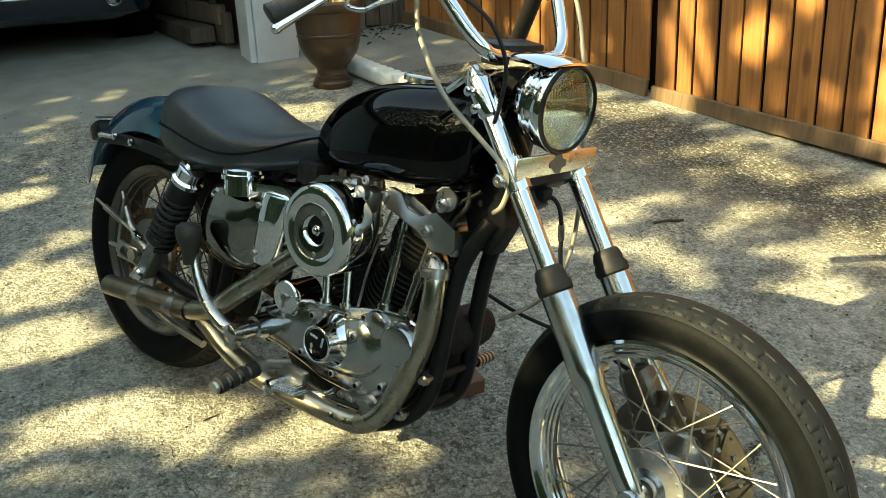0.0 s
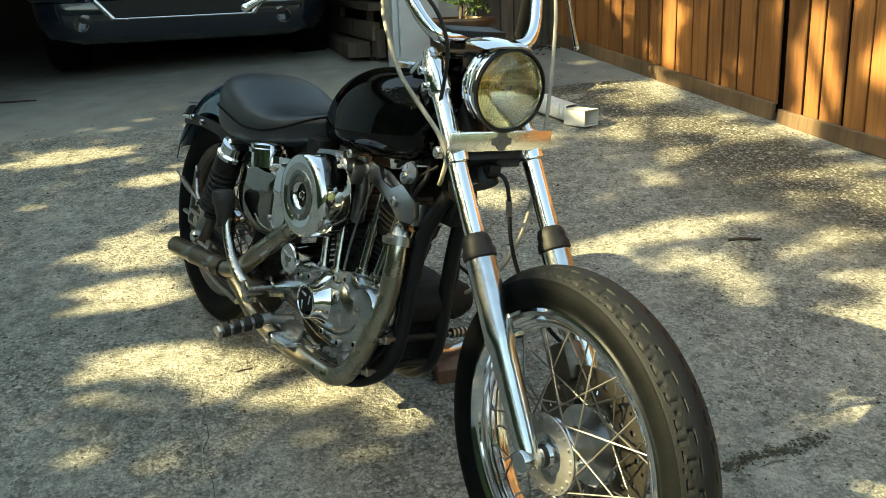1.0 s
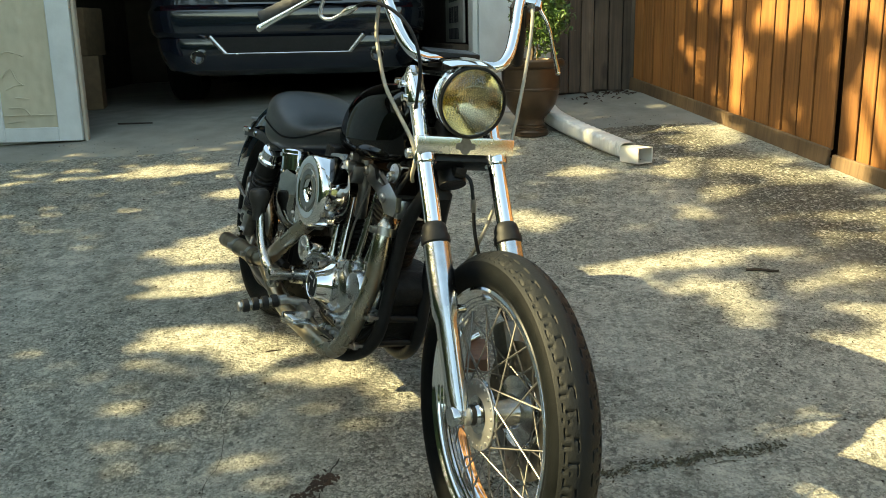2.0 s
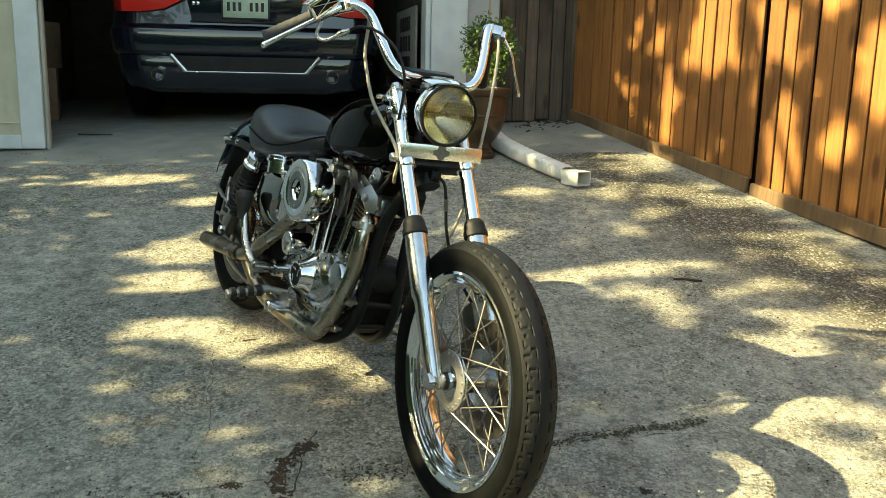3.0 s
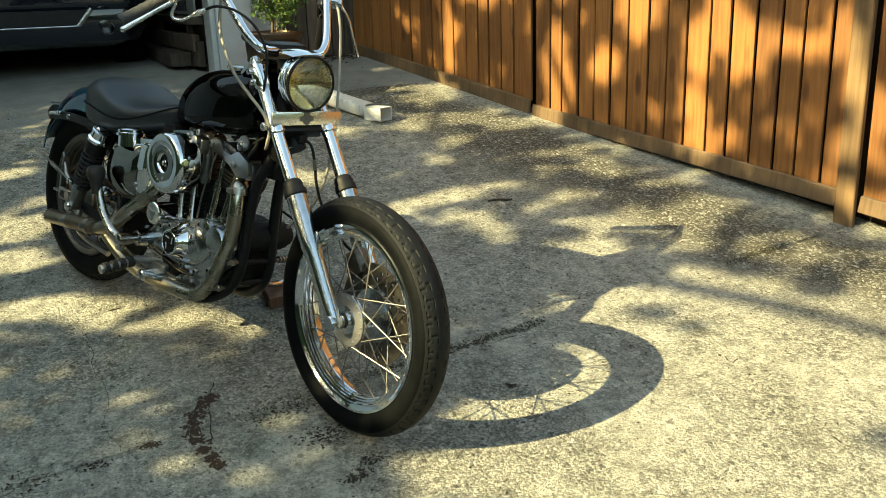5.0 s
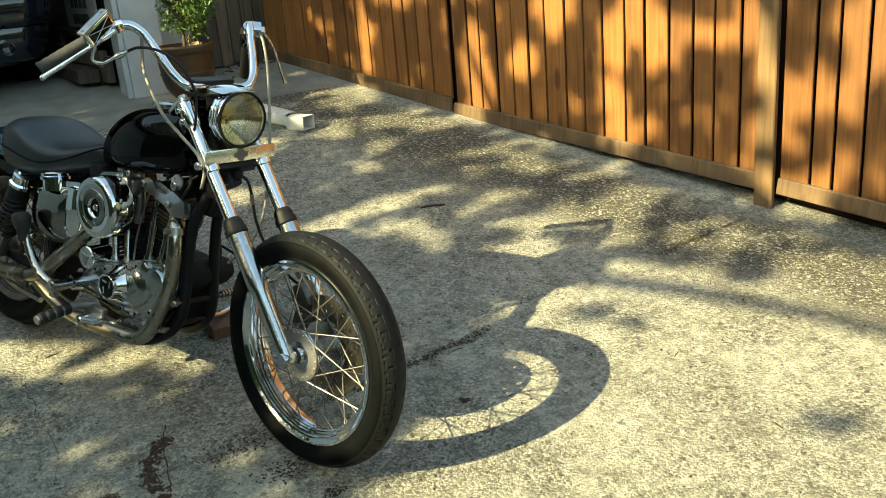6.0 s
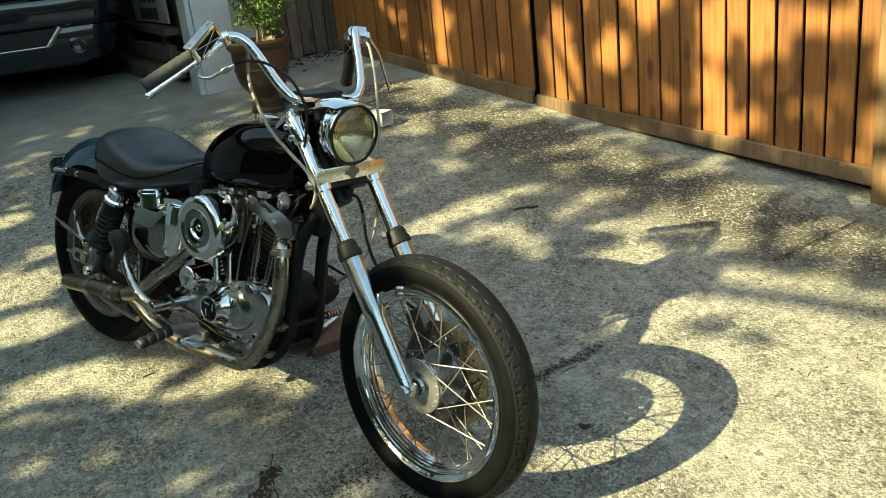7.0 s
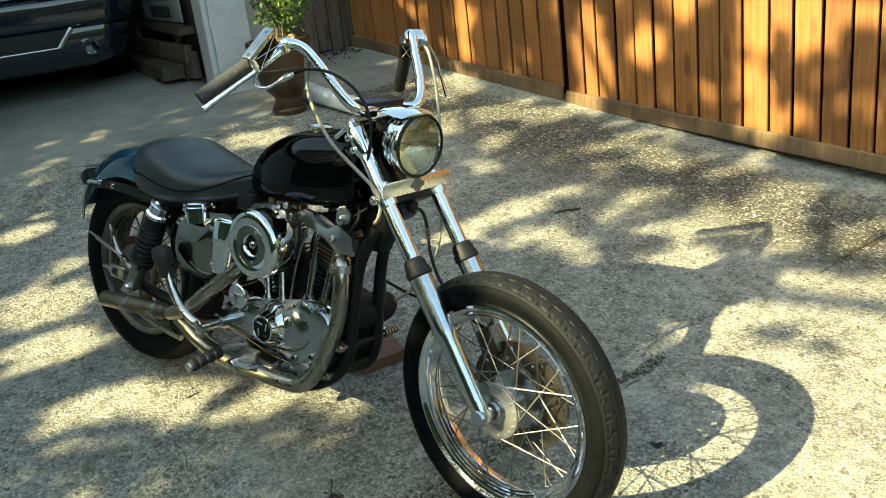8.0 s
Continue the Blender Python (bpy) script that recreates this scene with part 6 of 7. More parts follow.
def leaves(bm, rnd, centre, radii, count, size, hollow=0.3):
    """Small pointed leaves in a loose, uneven crown."""
    clumps = []
    for _ in range(count // 14):
        while True:
            v = Vector([rnd.uniform(-1, 1) for _ in range(3)])
            if hollow < v.length < 1:
                break
        v *= 0.85 + 0.3 * noise.noise(v * 2.1)
        clumps.append(Vector((v.x * radii[0], v.y * radii[1], v.z * radii[2])) + Vector(centre))
    for c in clumps:
        for _ in range(14):
            p = c + Vector([rnd.gauss(0, radii[0] * 0.10) for _ in range(3)])
            n = Vector([rnd.gauss(0, 1) for _ in range(3)]).normalized()
            s = n.orthogonal().normalized()
            s.rotate(Matrix.Rotation(rnd.uniform(0, 6.28), 3, n))
            w = n.cross(s)
            L = size * rnd.uniform(0.7, 1.3)
            bm.faces.new([bm.verts.new(p + q) for q in (-s * L * 0.5, w * L * 0.22 - s * L * 0.05 + n * L * 0.05, s * L * 0.5, -w * L * 0.22 - s * L * 0.05 + n * L * 0.05)])
    return bm


part("crown", leaves(B(), r2, (0.045, -0.01, 0.245), (0.185, 0.185, 0.20), 2600, 0.030, 0.2), LEAF, shrub, smooth=False)

# ---- downspout hose on the ground ----
bm = B()
line = curve([(1.495, 4.60, 0), (1.515, 4.46, 0), (1.585, 4.24, 0), (1.675, 4.02, 0), (1.745, 3.87, 0), (1.79, 3.79, 0)], 14)
secs = []
for i, p in enumerate(line):
    d = (line[min(i + 1, len(line) - 1)] - line[max(i - 1, 0)]).normalized()
    side = Vector((-d.y, d.x, 0))
    t = i / (len(line) - 1)
    rib = 0.0025 * math.sin(i * 2.1)
    hw, hh = 0.052 - 0.004 * t + rib, 0.046 - 0.008 * t + rib
    z0 = gz(p.x, p.y)
    e = 0.75 - 0.30 * t
    secs.append([Vector((p.x, p.y, z0 + hh + 0.002)) + side * hw * math.copysign(abs(math.cos(a)) ** e, math.cos(a)) + Vector((0, 0, hh * math.copysign(abs(math.sin(a)) ** e, math.sin(a)))) for a in [2 * math.pi * k / 24 for k in range(24)]])
loft(bm, secs, cap=False)
spout = tagged(finish("downspout_hose", bm, PVC), "white corrugated plastic downspout hose lying on the concrete", "drain pipe")
bm = B()
m = pose(1.815, 3.735, gz(1.815, 3.735) + 0.038, 0, 0, math.degrees(math.atan2(-0.08, 0.045)))
for sy in (-1, 1):
    box(bm, (0.0, sy * 0.045, 0), (0.13, 0.004, 0.076))
    box(bm, (0.0, 0, sy * 0.036), (0.13, 0.094, 0.004))
part("square_end", bm, PVC, spout, "square white plastic outlet", smooth=False).matrix_world = m

# ---- wooden block, twig, litter ----
bm = B()
box(bm, (0, 0, 0.022), (0.155, 0.125, 0.044), bevel=0.003, seg=1)
ob = tagged(finish("wood_block", bm, REDWOOD, smooth=False), "flat reddish wooden block under the side stand", "wood block")
ob.matrix_world = pose(0.880, 1.897, gz(0.880, 1.897) - 0.001, 9.2, -1.6, 3)
bm = B()
sweep(bm, curve([(-0.055, 0, 0.006), (-0.01, 0.004, 0.008), (0.03, 0.0, 0.006), (0.055, 0.006, 0.005)], 5), [0.005] * 11 + [0.004] * 5, 7)
ob = tagged(finish("twig", bm, TWIG), "short dark twig on the concrete", "twig")
ob.matrix_world = pose(1.965, 2.415, gz(1.965, 2.415), 9, 0, -15)
for x, y, a, s in ((2.119, 0.978, 30, 0.35), (2.10, 1.00, 70, 0.3), (2.171, 0.895, -20, 0.28), (2.125, 0.556, 80, 0.4), (0.30, 2.02, 20, 0.4)):
    o2 = copy_thing(ob, pose(x, y, gz(x, y), 9, 0, a) @ Matrix.Scale(s, 4))
    o2.name = "twig"
    tagged(o2, "tiny dark bit of twig on the concrete", "twig", "bits of twig")


def litter(name, spots, count, size, material, label, spread):
    """Crumbs of dry litter and moss heaped at the given spots."""
    bm = B()
    rnd = random.Random(len(spots) * 7 + count)
    for _ in range(count):
        x, y, r = rnd.choice(spots)
        px, py = x + rnd.gauss(0, r * spread[0]), y + rnd.gauss(0, r * spread[1])
        L = size * rnd.uniform(0.4, 1.3)
        p = Vector((px, py, gz(px, py) + 0.001 + L * 0.2))
        rot = Euler((rnd.uniform(-0.5, 0.5), rnd.uniform(-0.5, 0.5), rnd.uniform(0, 6.28))).to_matrix()
        vs = [bm.verts.new(p + rot @ Vector(q)) for q in ((-L, -L * 0.4, 0), (L, -L * 0.3, 0), (L * 0.9, L * 0.4, 0), (-L * 0.8, L * 0.5, 0), (0, 0, L * 0.5))]
        bm.faces.new((vs[0], vs[1], vs[4])), bm.faces.new((vs[1], vs[2], vs[4])), bm.faces.new((vs[2], vs[3], vs[4])), bm.faces.new((vs[3], vs[0], vs[4]))
    return tagged(finish(name, bm, material, smooth=False), label, "litter", kind="stuff")


HEAP = [(0.535, 1.375, 0.020), (0.515, 1.360, 0.022), (0.500, 1.335, 0.020), (0.483, 1.300, 0.022), (0.468, 1.260, 0.020), (0.466, 1.225, 0.020), (0.472, 1.185, 0.018), (0.484, 1.140, 0.020), (0.497, 1.100, 0.016), (0.508, 1.065, 0.016)]
litter("dry_litter", HEAP, 900, 0.0066, LEAFLITTER, "heap of brown dry litter in a crack", (0.6, 0.6))
js = [(x, joint_y(x) + 0.008 * math.sin(x * 31), 0.016 + 0.014 * abs(noise.noise((x * 6, 0, 4)))) for x in [1.02 + 0.022 * k for k in range(30)] + [0.60 + 0.05 * k for k in range(8)] + [2.55 + 0.03 * k for k in range(9)]]
litter("joint_moss", js, 1250, 0.0043, mat("dry_moss", (0.085, 0.071, 0.038), 0.95, var=0.5, scale=90), "dry moss and grit in the concrete joint", (1.0, 0.7))
litter("crumbs", [(0.347, 1.217, 0.012), (0.355, 1.210, 0.010), (0.854, 0.896, 0.018), (0.885, 0.930, 0.018), (0.825, 0.875, 0.014), (1.396, 1.111, 0.008), (0.81, 1.06, 0.025), (0.77, 1.09, 0.025), (0.84, 1.09, 0.02), (0.75, 1.228, 0.03), (0.655, 1.226, 0.03), (0.20, 1.18, 0.02), (0.05, 1.17, 0.04)], 640, 0.0052, TWIG, "dark crumbs of soil along the cracks", (1.0, 0.6))
litter("corner_leaves", [(2.05, 5.24, 0.03), (1.95, 5.20, 0.05), (1.80, 5.12, 0.06), (2.10, 5.16, 0.03), (1.9, 5.05, 0.10)], 90, 0.013, LEAFLITTER, "dead leaves in the fence corner", (1.0, 0.8))
bm = B()
rnd = random.Random(77)
for _ in range(6500):
    x, y = rnd.uniform(-1.4, 3.2), rnd.uniform(-0.2, 4.6)
    if (Vector((x, y)) - FA).dot(FN) > -0.05:
        continue
    L = 0.0020 + 0.0045 * rnd.random() ** 3
    c = Vector((x, y, gz(x, y) + 0.0015))
    a = rnd.uniform(0, 6.28)
    vs = [bm.verts.new(c + Vector((math.cos(a + k * 2.1) * L * rnd.uniform(0.6, 1.3), math.sin(a + k * 2.1) * L * rnd.uniform(0.6, 1.3), 0))) for k in range(3)] + [bm.verts.new(c + Vector((0, 0, L * 0.7)))]
    for k in range(3):
        bm.faces.new((vs[k], vs[(k + 1) % 3], vs[3]))
tagged(finish("grit", bm, TWIG, smooth=False), "loose dark grit scattered over the concrete", "grit", kind="stuff")


def crack(pts, w):
    bm = B()
    line = curve([(x, y, 0) for x, y in pts], 12)
    left, right = [], []
    for i, p in enumerate(line):
        d = (line[min(i + 1, len(line) - 1)] - line[max(i - 1, 0)]).normalized()
        s = Vector((-d.y, d.x, 0))
        j = 0.012 * noise.noise((p.x * 14, p.y * 14, 1)) + 0.006 * noise.noise((p.x * 50, p.y * 50, 3))
        ww = w * (0.35 + 0.9 * abs(noise.noise((p.x * 20, p.y * 20, 9))))
        for side, sg in ((left, 1), (right, -1)):
            q = p + s * (j + sg * ww)
            side.append(bm.verts.new((q.x, q.y, gz(q.x, q.y) + 0.005)))
    for k in range(len(line) - 1):
        bm.faces.new((left[k], left[k + 1], right[k + 1], right[k]))
    return tagged(finish("crack", bm, DIRT), "thin dirt-filled crack in the concrete", "crack", "cracks", "structure")


crack([(0.19, 1.95), (0.21, 1.80), (0.22, 1.65), (0.25, 1.50), (0.24, 1.33), (0.27, 1.21)], 0.0014)
crack([(0.555, 1.45), (0.53, 1.36), (0.515, 1.25), (0.50, 1.14)], 0.0030)
crack([(0.95, 0.93), (0.88, 0.95), (0.85, 0.90)], 0.0022)

# ---- car in the garage: x across, y forwards, from under its rear bumper ----
CM = pose(-0.115, 5.42, gz(-0.1, 5.9) - 0.01, 0, 0, 4.0)
car = tagged(empty("car", CM), "dark blue coupe parked nose-in inside the dark garage", "car")


def plan(z, w, y0, y1, r=0.22, n=10):
    out = []
    for cx, cy, a0 in ((w - r, y1 - r * 1.6, 0), (-w + r, y1 - r * 1.6, 90), (-w + r, y0 + r, 180), (w - r, y0 + r, 270)):
        for k in range(n + 1):
            a = radians(a0 + 90 * k / n)
            out.append((cx + r * math.cos(a), cy + (r * 1.6 if a0 < 180 else r) * math.sin(a), z))
    return out


bm = B()
loft(bm, [plan(*r) for r in ((0.44, 0.865, 0.030, 4.55), (0.47, 0.900, 0.006, 4.58), (0.49, 0.912, 0.0, 4.60), (0.56, 0.922, 0.004, 4.60), (0.60, 0.925, 0.0, 4.59), (0.625, 0.922, 0.006, 4.58), (0.645, 0.915, 0.040, 4.56), (0.66, 0.914, 0.062, 4.54), (0.74, 0.908, 0.075, 4.50), (0.84, 0.895, 0.085, 4.42), (0.92, 0.872, 0.095, 4.2), (0.965, 0.845, 0.085, 3.9), (0.975, 0.82, 0.11, 3.8), (0.98, 0.76, 0.30, 3.6))])
body = part("body", bm, CARBLUE, car)
bm = B()
loft(bm, [plan(z, w, y0, y1, 0.3) for z, w, y0, y1 in ((0.97, 0.74, 0.40, 3.3), (1.10, 0.70, 0.75, 3.0), (1.28, 0.60, 1.25, 2.5), (1.36, 0.52, 1.45, 2.25))])
part("glasshouse", bm, GLASSDARK, car)
bm = B()
loft(bm, [plan(*r) for r in ((0.20, 0.74, 0.14, 4.4), (0.24, 0.82, 0.055, 4.5), (0.33, 0.865, 0.020, 4.55), (0.40, 0.880, 0.014, 4.56), (0.445, 0.885, 0.022, 4.56))])
val = part("lower_bumper", bm, CARBLUE, car, "dark glossy lower bumper")
bm = B()
for a, b in (((-0.50, 0.455), (-0.405, 0.345)), ((-0.405, 0.345), (0.405, 0.345)), ((0.405, 0.345), (0.50, 0.455))):
    p, q = Vector((a[0], 0.005, a[1])), Vector((b[0], 0.005, b[1]))
    sweep(bm, [p, q], 0.006 if a[1] == b[1] else 0.017, 8)
part("trim_strip", bm, OLDCHROME, val, "thin silver trim strip")
bm = B()
slab(bm, [(-0.49, 0.45), (-0.40, 0.355), (0.40, 0.355), (0.49, 0.45)], -0.002, 0.03)
part("diffuser", bm, SOFTRUBBER, val)
for sx in (-1, 1):
    bm = B()
    lathe(bm, [(0.03, 0.036), (-0.045, 0.038), (-0.048, 0.041), (-0.045, 0.044), (0.03, 0.044)], (sx * 0.585, 0, 0.325), (0, 1, 0), 28)
    part("exhaust_tip", bm, CHROME, car, "round chrome exhaust tip")
    bm = B()
    secs = []
    for x, zb, zt, y in ((0.365, 0.848, 0.90, 0.060), (0.45, 0.805, 0.91, 0.058), (0.54, 0.758, 0.915, 0.058), (0.70, 0.735, 0.915, 0.062), (0.82, 0.735, 0.905, 0.085), (0.885, 0.745, 0.890, 0.17), (0.905, 0.765, 0.875, 0.32)):
        secs.append([(sx * x, y - 0.008, zb), (sx * x, y - 0.014, (zb + zt) / 2), (sx * x, y - 0.004, zt), (sx * x, y + 0.06, zt), (sx * x, y + 0.06, zb)])
    loft(bm, secs)
    part("tail_light", bm, TAILRED, car, "red tail light")
    for y, nm in ((0.85, "wheel"), (3.6, "wheel")):
        bm = B()
        lathe(bm, [(-0.10, 0.20), (-0.11, 0.30), (-0.08, 0.325), (0.08, 0.325), (0.11, 0.30), (0.10, 0.20)], (sx * 0.80, y, 0.325), (1, 0, 0), 36, close=True)
        wh = part("wheel", bm, RUBBER, car)
        bm = B()
        lathe(bm, [(-0.09, 0.21), (0.09, 0.21), (0.05, 0.18), (0.06, 0.0)], (sx * 0.80, y, 0.325), (sx, 0, 0), 24)
        part("rim", bm, DULLALLOY, wh)
bm = B()
slab(bm, [(-0.36, 0.685), (-0.41, 0.93), (0.41, 0.93), (0.36, 0.685)], 0.055, 0.075, 0.004)
lid = part("boot_lid", bm, CARBLUE, car)
bm = B()
sweep(bm, [(-0.37, 0.055, 0.682), (0.37, 0.055, 0.682)], 0.006, 6)
part("lid_gap", bm, CARBLACK, lid)
bm = B()
box(bm, (0, 0.050, 0.785), (0.325, 0.014, 0.170), bevel=0.004)
pl = part("plate_frame", bm, CARBLACK, car)
bm = B()
box(bm, (0, 0.043, 0.785), (0.300, 0.004, 0.145), bevel=0.001)
part("number_plate", bm, PLATEM, pl, "pale green number plate")
for k in range(7):
    if k == 3:
        continue
    bm = B()
    box(bm, ((k - 3) * 0.038, 0.0395, 0.785), (0.020, 0.002, 0.058))
    part("bar", bm, INK, pl)
bm = B()
for k, x in enumerate((-0.345, -0.315)):
    box(bm, (x, 0.048, 0.80), (0.020, 0.004, 0.022), bevel=0.002)
part("emblem", bm, CHROME, lid, "two small chrome bars")

# ---- garage clutter ----
bm = B()
box(bm, (0, 0, 0.22), (0.015, 1.0, 0.44), bevel=0.002, seg=1)
sign = tagged(finish("sign_board", bm, SIGNM, smooth=False), "faded grey-white lettered sign board against the garage wall", "sign")
sign.matrix_world = gar(2.235, 1.1, 1.01)
for row, (z, n, h, w) in enumerate(((0.33, 5, 0.10, 0.07), (0.19, 4, 0.11, 0.09), (0.06, 7, 0.075, 0.05))):
    for k in range(n):
        bm = B()
        box(bm, (-0.0095, (k - (n - 1) / 2) * w * 1.55, z), (0.004, w, h))
        part("bar", bm, INK, sign, smooth=False)
for k, (u, v, z, ln, th, hh) in enumerate(((2.20, 1.15, 0.955, 1.7, 0.10, 0.045), (2.16, 1.2, 0.775, 1.6, 0.05, 0.11), (2.10, 1.35, 0.60, 1.7, 0.14, 0.09), (2.19, 1.3, 0.60, 1.9, 0.05, 0.17))):
    bm = B()
    box(bm, (0, 0, hh / 2), (th, ln, hh), bevel=0.004, seg=1)
    ob = tagged(finish("timber" if k else "shelf", bm, GREYWOOD, smooth=False), "old grey timber stored along the garage wall" if k else "narrow grey wooden shelf on the garage wall", "timber" if k else "shelf")
    ob.matrix_world = gar(u, v, z if k < 2 else gz(1.0, 6.0) - 0.005) @ pose(0, 0, 0, 0, 0, (-2, 1.5, -1, 0.5)[k])
for v in (0.55, 1.7):
    wall("shelf_post", 2.16, 2.20, v, v + 0.05, 0.55, 0.955, GREYWOOD, "grey wooden post under the garage shelf", "post")
bm = B()
box(bm, (0, 0, 0.2), (0.34, 0.40, 0.40), bevel=0.01)
ob = tagged(finish("storage_box", bm, mat("brown_card", (0.22, 0.15, 0.09), 0.8, var=0.3)), "brown box stacked beside the garage wall", "box")
ob.matrix_world = gar(-0.55, 1.7, gz(-1.6, 6.2) - 0.01) @ pose(0, 0, 0, 0, 0, 10)
o2 = copy_thing(ob, gar(-0.53, 1.68, gz(-1.6, 6.2) + 0.39) @ pose(0, 0, 0, 0, 0, -8) @ Matrix.Scale(0.85, 4))
bm = B()
sweep(bm, [(0, 0, 0.008), (0.22, 0.0, 0.008)], 0.006, 6)
ob = tagged(finish("garden_stake", bm, TWIG), "thin dark rod on the garage floor", "rod")
ob.matrix_world = pose(-1.15, 5.05, gz(-1.15, 5.05), 0, 0, -4)

# ---- the tree whose crown dapples the light ----
EA = Vector((SUN.y, -SUN.x, 0)).normalized()
EB = EA.cross(SUN)
EB = EB if EB.z > 0 else -EB
# openings in the crown, across and up as the sun sees it, with their half sizes
LOW_GAPS = [(0.80, 0.98, 0.28, 0.24), (4.00, 0.38, 0.10, 0.22), (3.53, 0.58, 0.07, 0.10), (2.85, 0.42, 0.16, 0.13), (2.49, 0.34, 0.13, 0.12), (2.07, 0.32, 0.12, 0.08), (1.93, 0.42, 0.13, 0.09), (1.80, 0.49, 0.11, 0.09), (1.69, 0.57, 0.09, 0.07), (1.59, 0.61, 0.09, 0.06), (2.26, 0.35, 0.10, 0.10), (4.21, 0.12, 0.08, 0.14), (3.09, 0.57, 0.08, 0.08), (2.88, 0.23, 0.09, 0.08)]
BOUGHS = [(1.02, 0.92, 0.16, 0.17), (1.20, 1.02, 0.17, 0.15), (1.45, 1.05, 0.16, 0.16), (3.24, 2.42, 0.24, 0.18), (2.64, 2.64, 0.12, 0.14), (2.12, 2.40, 0.13, 0.12), (1.75, 2.38, 0.11, 0.13), (1.42, 2.42, 0.12, 0.12), (1.42, 1.52, 0.14, 0.07)]
FENCE_GAPS = [(3.76, 2.45, 0.10, 0.16), (2.86, 2.44, 0.07, 0.15), (2.47, 2.42, 0.11, 0.09), (2.24, 2.68, 0.11, 0.10), (1.94, 2.54, 0.08, 0.14), (1.58, 2.60, 0.14, 0.12)]
HIGH_GAPS = [(1.74, 1.33, 0.13, 0.09), (0.50, 0.76, 0.32, 0.22), (0.62, 0.58, 0.12, 0.10), (0.23, 1.02, 0.42, 0.36), (0.73, 1.37, 0.22, 0.22), (1.36, 1.36, 0.15, 0.10), (1.77, 1.60, 0.19, 0.15), (1.51, 1.79, 0.15, 0.14), (2.35, 1.35, 0.11, 0.14), (1.95, 1.34, 0.09, 0.09), (2.84, 1.75, 0.09, 0.07), (2.09, 1.87, 0.14, 0.09), (3.33, 1.80, 0.10, 0.08), (3.30, 1.50, 0.09, 0.07), (2.51, 1.70, 0.11, 0.09), (2.18, 1.59, 0.06, 0.08), (3.62, 2.01, 0.16, 0.13), (3.75, 1.36, 0.12, 0.10), (3.21, 1.75, 0.10, 0.10), (1.05, 1.76, 0.13, 0.11), (3.79, 1.32, 0.15, 0.09), (1.62, 1.41, 0.13, 0.10), (-0.00, 1.54, 0.40, 0.25)]


def lit(a, b):
    """Whether the crown is open where the sun's way to this spot passes."""
    a2 = a + 0.07 * noise.noise((a * 4, b * 4, 5)) + 0.03 * noise.noise((a * 11, b * 11, 8))
    b2 = b + 0.05 * noise.noise((a * 4, b * 4, 15)) + 0.02 * noise.noise((a * 11, b * 11, 18))
    if (a2 > 4.20 and b2 < 2.12) or (a2 < 2.4 and b2 < min(0.66 if a2 > 0.95 else 0.50, 0.14 + 0.571 * (2.25 - a2))) or (b2 < 0.10 and a2 < 3.0):
        return False
    if any(((a2 - ga) / ra) ** 2 + ((b2 - gb) / rb) ** 2 < 1.0 for ga, gb, ra, rb in BOUGHS):
        return False
    n = noise.noise((a * 3.1, b * 3.1, 0.7)) + 0.45 * noise.noise((a * 7.5, b * 7.5, 3.3))
    if any(((a2 - ga) / ra) ** 2 + ((b2 - gb) / rb) ** 2 < 1.0 for ga, gb, ra, rb in LOW_GAPS + HIGH_GAPS + FENCE_GAPS):
        return n > -0.60
    if b2 > 2.12 and a2 < 2.05:
        return n > 0.08
    if b2 > 2.62 and a2 < 4.0:
        return n > 0.0
    if b2 > 2.12 and a2 < 4.3:
        return n > 0.28
    if b2 > 1.85 and a2 < 4.2:
        return n > 0.22
    if a2 < 1.2 and b2 > 1.0:
        return n > -0.06
    if a2 < 1.75 and 1.15 < b2 < 1.9:
        return n > 0.02
    if 2.15 < a2 < 3.1 and 1.10 < b2 < 1.80:
        return n > 0.08
    return n > 0.62


tree = tagged(empty("tree", pose(-6.7, 1.2, gz(-6.7, 1.2))), "tall broad-leaved tree with an open leafy crown", "tree")
bm = B()
base = gz(-6.7, 1.2)
sweep(bm, curve([(0, 0, -0.1), (0.05, 0.05, 1.4), (0.1, 0.1, 3.0), (0.25, 0.0, 4.6), (0.3, 0.1, 6.2)], 5), [0.24 - 0.008 * k for k in range(21)], 12)
for k in range(12):
    a = k * 2.4
    p = Vector((0.12, 0.08, 2.6 + 0.28 * k))
    q = Vector((0.9 + 0.4 * math.sin(a), 2.6 * math.cos(a), 3.6 + 0.25 * k))
    sweep(bm, curve([p, p.lerp(q, 0.5) + Vector((0, 0, 0.25)), q], 5), [0.07 - 0.005 * i for i in range(11)], 7)
part("trunk", bm, BARK, tree)
bm = B()
rnd = random.Random(21)
step = 0.050
na, nb = int(11.5 / step), int(6.2 / step)
inv = Matrix.Translation((6.7, -1.2, -base))
for i in range(na):
    for j in range(nb):
        a, b = -4.0 + i * step + rnd.uniform(-0.03, 0.03), -2.4 + j * step + rnd.uniform(-0.03, 0.03)
        if lit(a, b):
            continue
        p = inv @ (EA * a + EB * b + SUN * (7.6 + rnd.uniform(-0.8, 0.8)))
        n = (SUN + Vector([rnd.gauss(0, 0.45) for _ in range(3)])).normalized()
        s = n.orthogonal().normalized()
        s.rotate(Matrix.Rotation(rnd.uniform(0, 6.28), 3, n))
        w = n.cross(s)
        L = rnd.uniform(0.12, 0.18)
        bm.faces.new([bm.verts.new(p + q) for q in (-s * L * 0.5, w * L * 0.32 + n * 0.01, s * L * 0.5, -w * L * 0.32 + n * 0.01)])
part("crown", bm, CANOPY, tree, smooth=False)

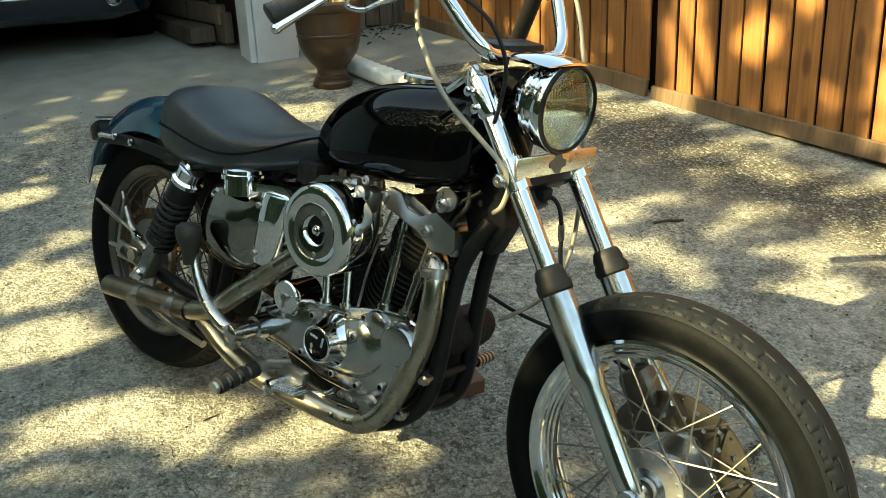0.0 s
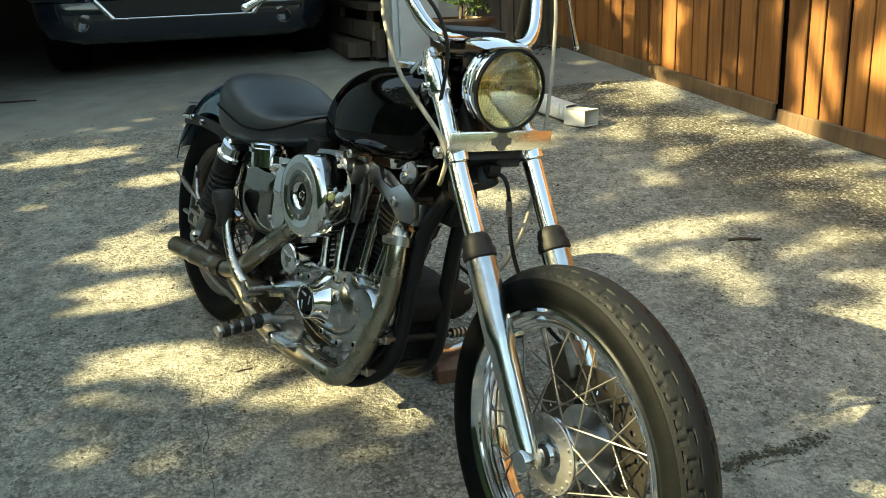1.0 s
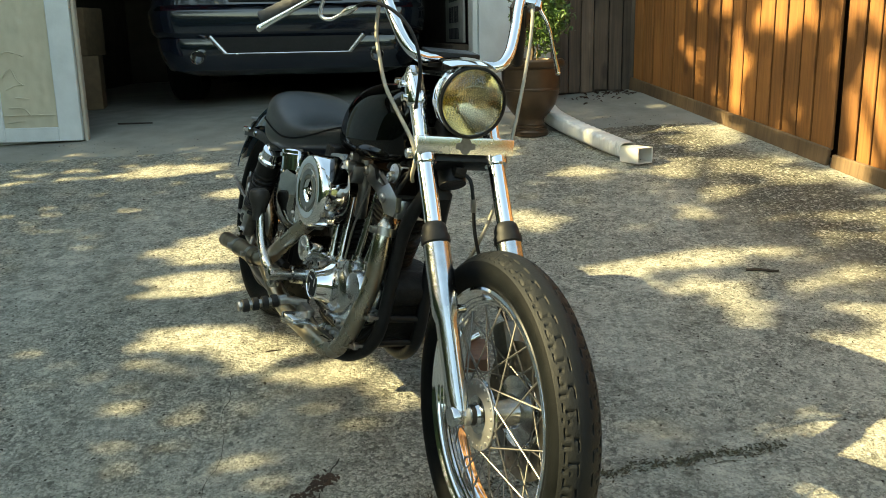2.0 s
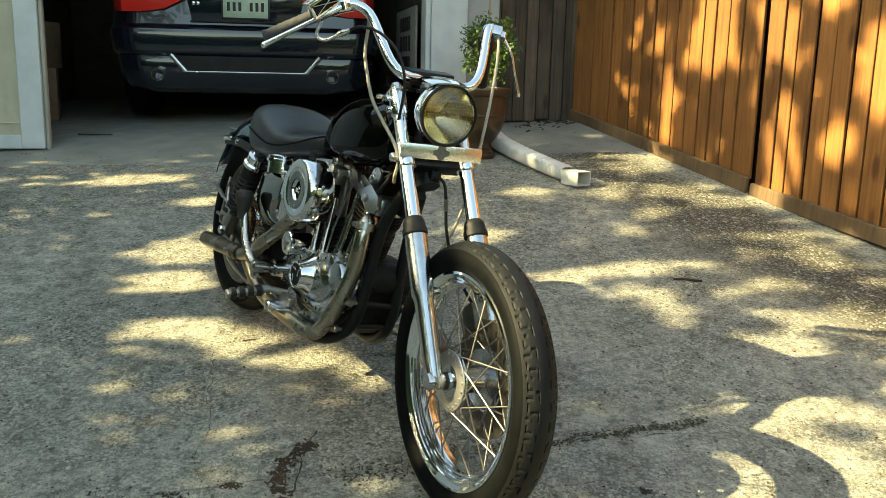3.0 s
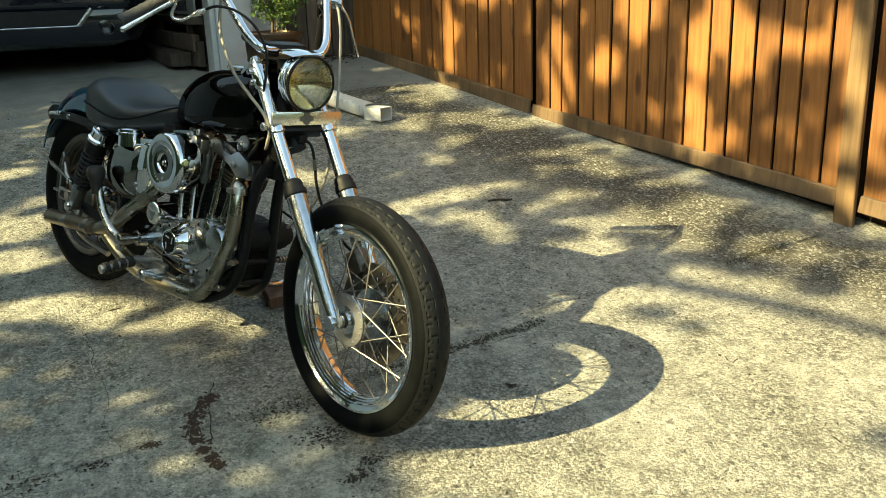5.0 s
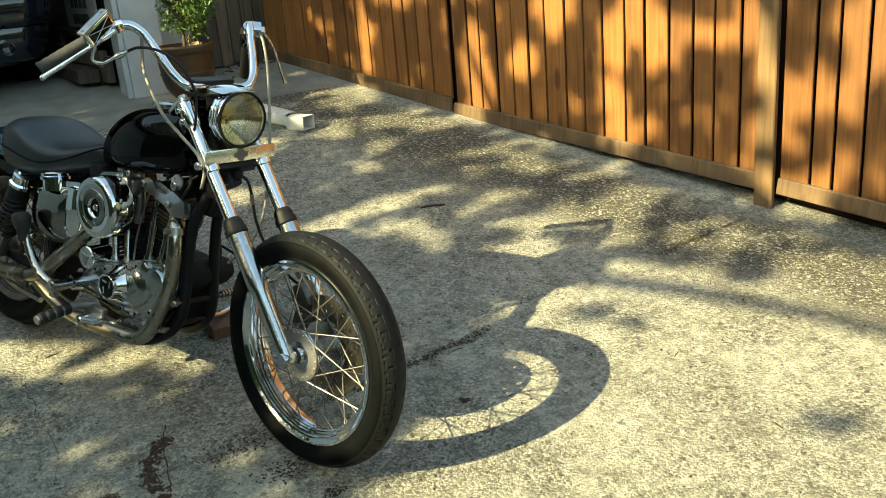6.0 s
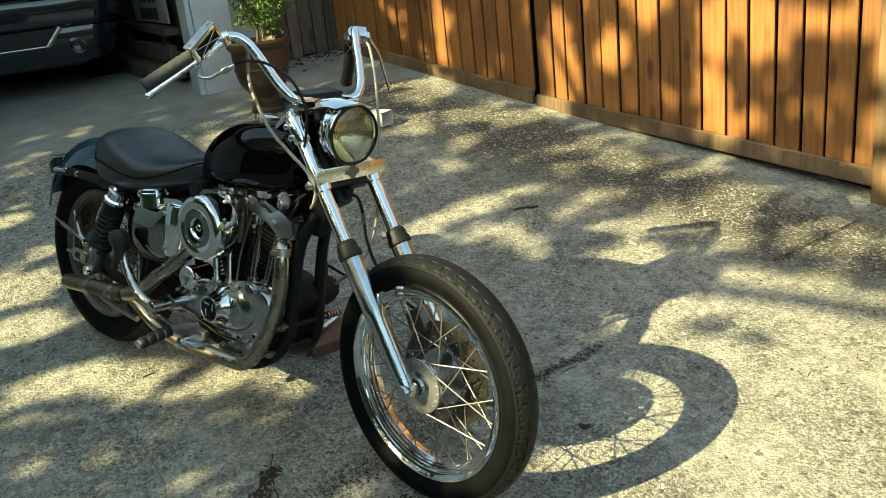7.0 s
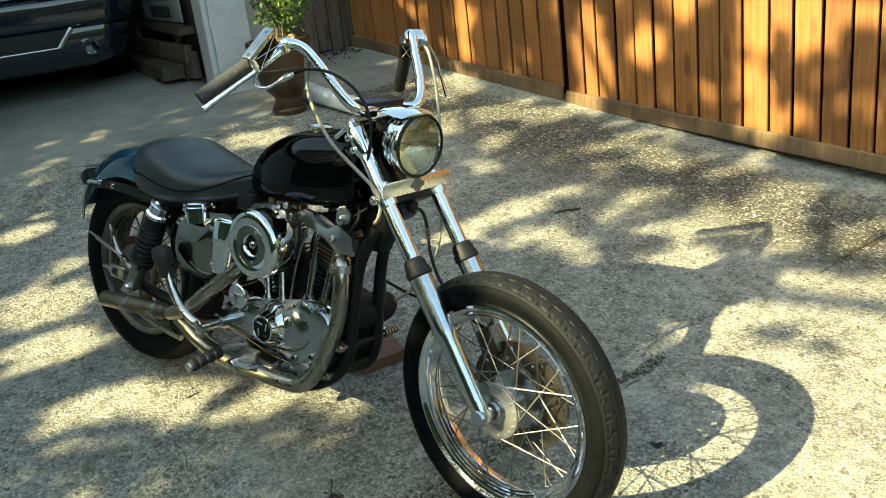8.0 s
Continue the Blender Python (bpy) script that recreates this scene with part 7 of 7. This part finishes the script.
# unseen tree, added to shade the ground behind the camera and darken reflections
shade_tree = tagged(empty("tree", pose(-13.0, -2.0, -1.1)), "unseen added tree with a wide dense crown that shades the ground", "tree")
bm = B()
sweep(bm, curve([(0, 0, -0.1), (0.1, 0.05, 2.0), (0.2, 0.3, 4.2), (0.3, 0.2, 6.5)], 5), [0.30 - 0.012 * k for k in range(16)], 12)
for k in range(10):
    p = Vector((0.2, 0.2, 3.0 + 0.3 * k))
    q = p + Vector((2.4 * math.sin(k * 2.4), 3.0 * math.cos(k * 2.4), 1.0))
    sweep(bm, curve([p, p.lerp(q, 0.5) + Vector((0, 0, 0.3)), q], 5), [0.09 - 0.007 * i for i in range(11)], 7)
part("trunk", bm, BARK, shade_tree)
bm = B()
for i in range(150):
    for j in range(80):
        a, b = -11.0 + i * 0.13 + rnd.uniform(-0.07, 0.07), -6.8 + j * 0.13 + rnd.uniform(-0.07, 0.07)
        if (-4.0 < a < 7.5 and b > -2.4) or noise.noise((a * 1.6, b * 1.6, 4.4)) + 0.5 * noise.noise((a * 4, b * 4, 2)) > 0.30:
            continue
        p = Vector((13.0, 2.0, 1.1)) + EA * a + EB * b + SUN * (7.8 + 2.0 * max(0.0, -1.6 - b) + rnd.uniform(-0.9, 0.9))
        n = (SUN + Vector([rnd.gauss(0, 0.5) for _ in range(3)])).normalized()
        s = n.orthogonal().normalized()
        s.rotate(Matrix.Rotation(rnd.uniform(0, 6.28), 3, n))
        w = n.cross(s)
        L = rnd.uniform(0.26, 0.40)
        bm.faces.new([bm.verts.new(p + q) for q in (-s * L * 0.5, w * L * 0.34 + n * 0.02, s * L * 0.5, -w * L * 0.34 + n * 0.02)])
part("crown", bm, CANOPY, shade_tree, smooth=False)

# ---- woods round the place, added out of sight behind the fence and the street to darken reflections ----
WOODS = mat("dark_foliage", (0.05, 0.075, 0.024), 0.8, var=0.6, scale=1.2, color2=(0.012, 0.02, 0.008), bump=1.0, bscale=3)
bm = B()
grid = []
for i in range(97):
    a = radians(-225 + 290 * i / 96)
    col = []
    for j in range(13):
        h = j / 12
        r = 13.5 + 1.6 * noise.noise((math.cos(a) * 4, math.sin(a) * 4, h * 3)) + 0.6 * noise.noise((math.cos(a) * 14, math.sin(a) * 14, h * 9)) + 1.5 * h * h
        top = 6.0 - 3.2 * max(0.0, math.cos(a + 1.25)) + 1.6 * noise.noise((math.cos(a) * 2.5, math.sin(a) * 2.5, 9)) + 0.8 * noise.noise((math.cos(a) * 9, math.sin(a) * 9, 4))
        col.append(bm.verts.new((1.0 + r * math.cos(a), 1.0 + r * math.sin(a), -1.4 + (top + 1.4) * h)))
    grid.append(col)
for i in range(96):
    for j in range(12):
        bm.faces.new((grid[i][j], grid[i + 1][j], grid[i + 1][j + 1], grid[i][j + 1]))
tagged(finish("backdrop", bm, WOODS), "unseen dark belt of trees added to darken reflections", "woods", kind="structure")
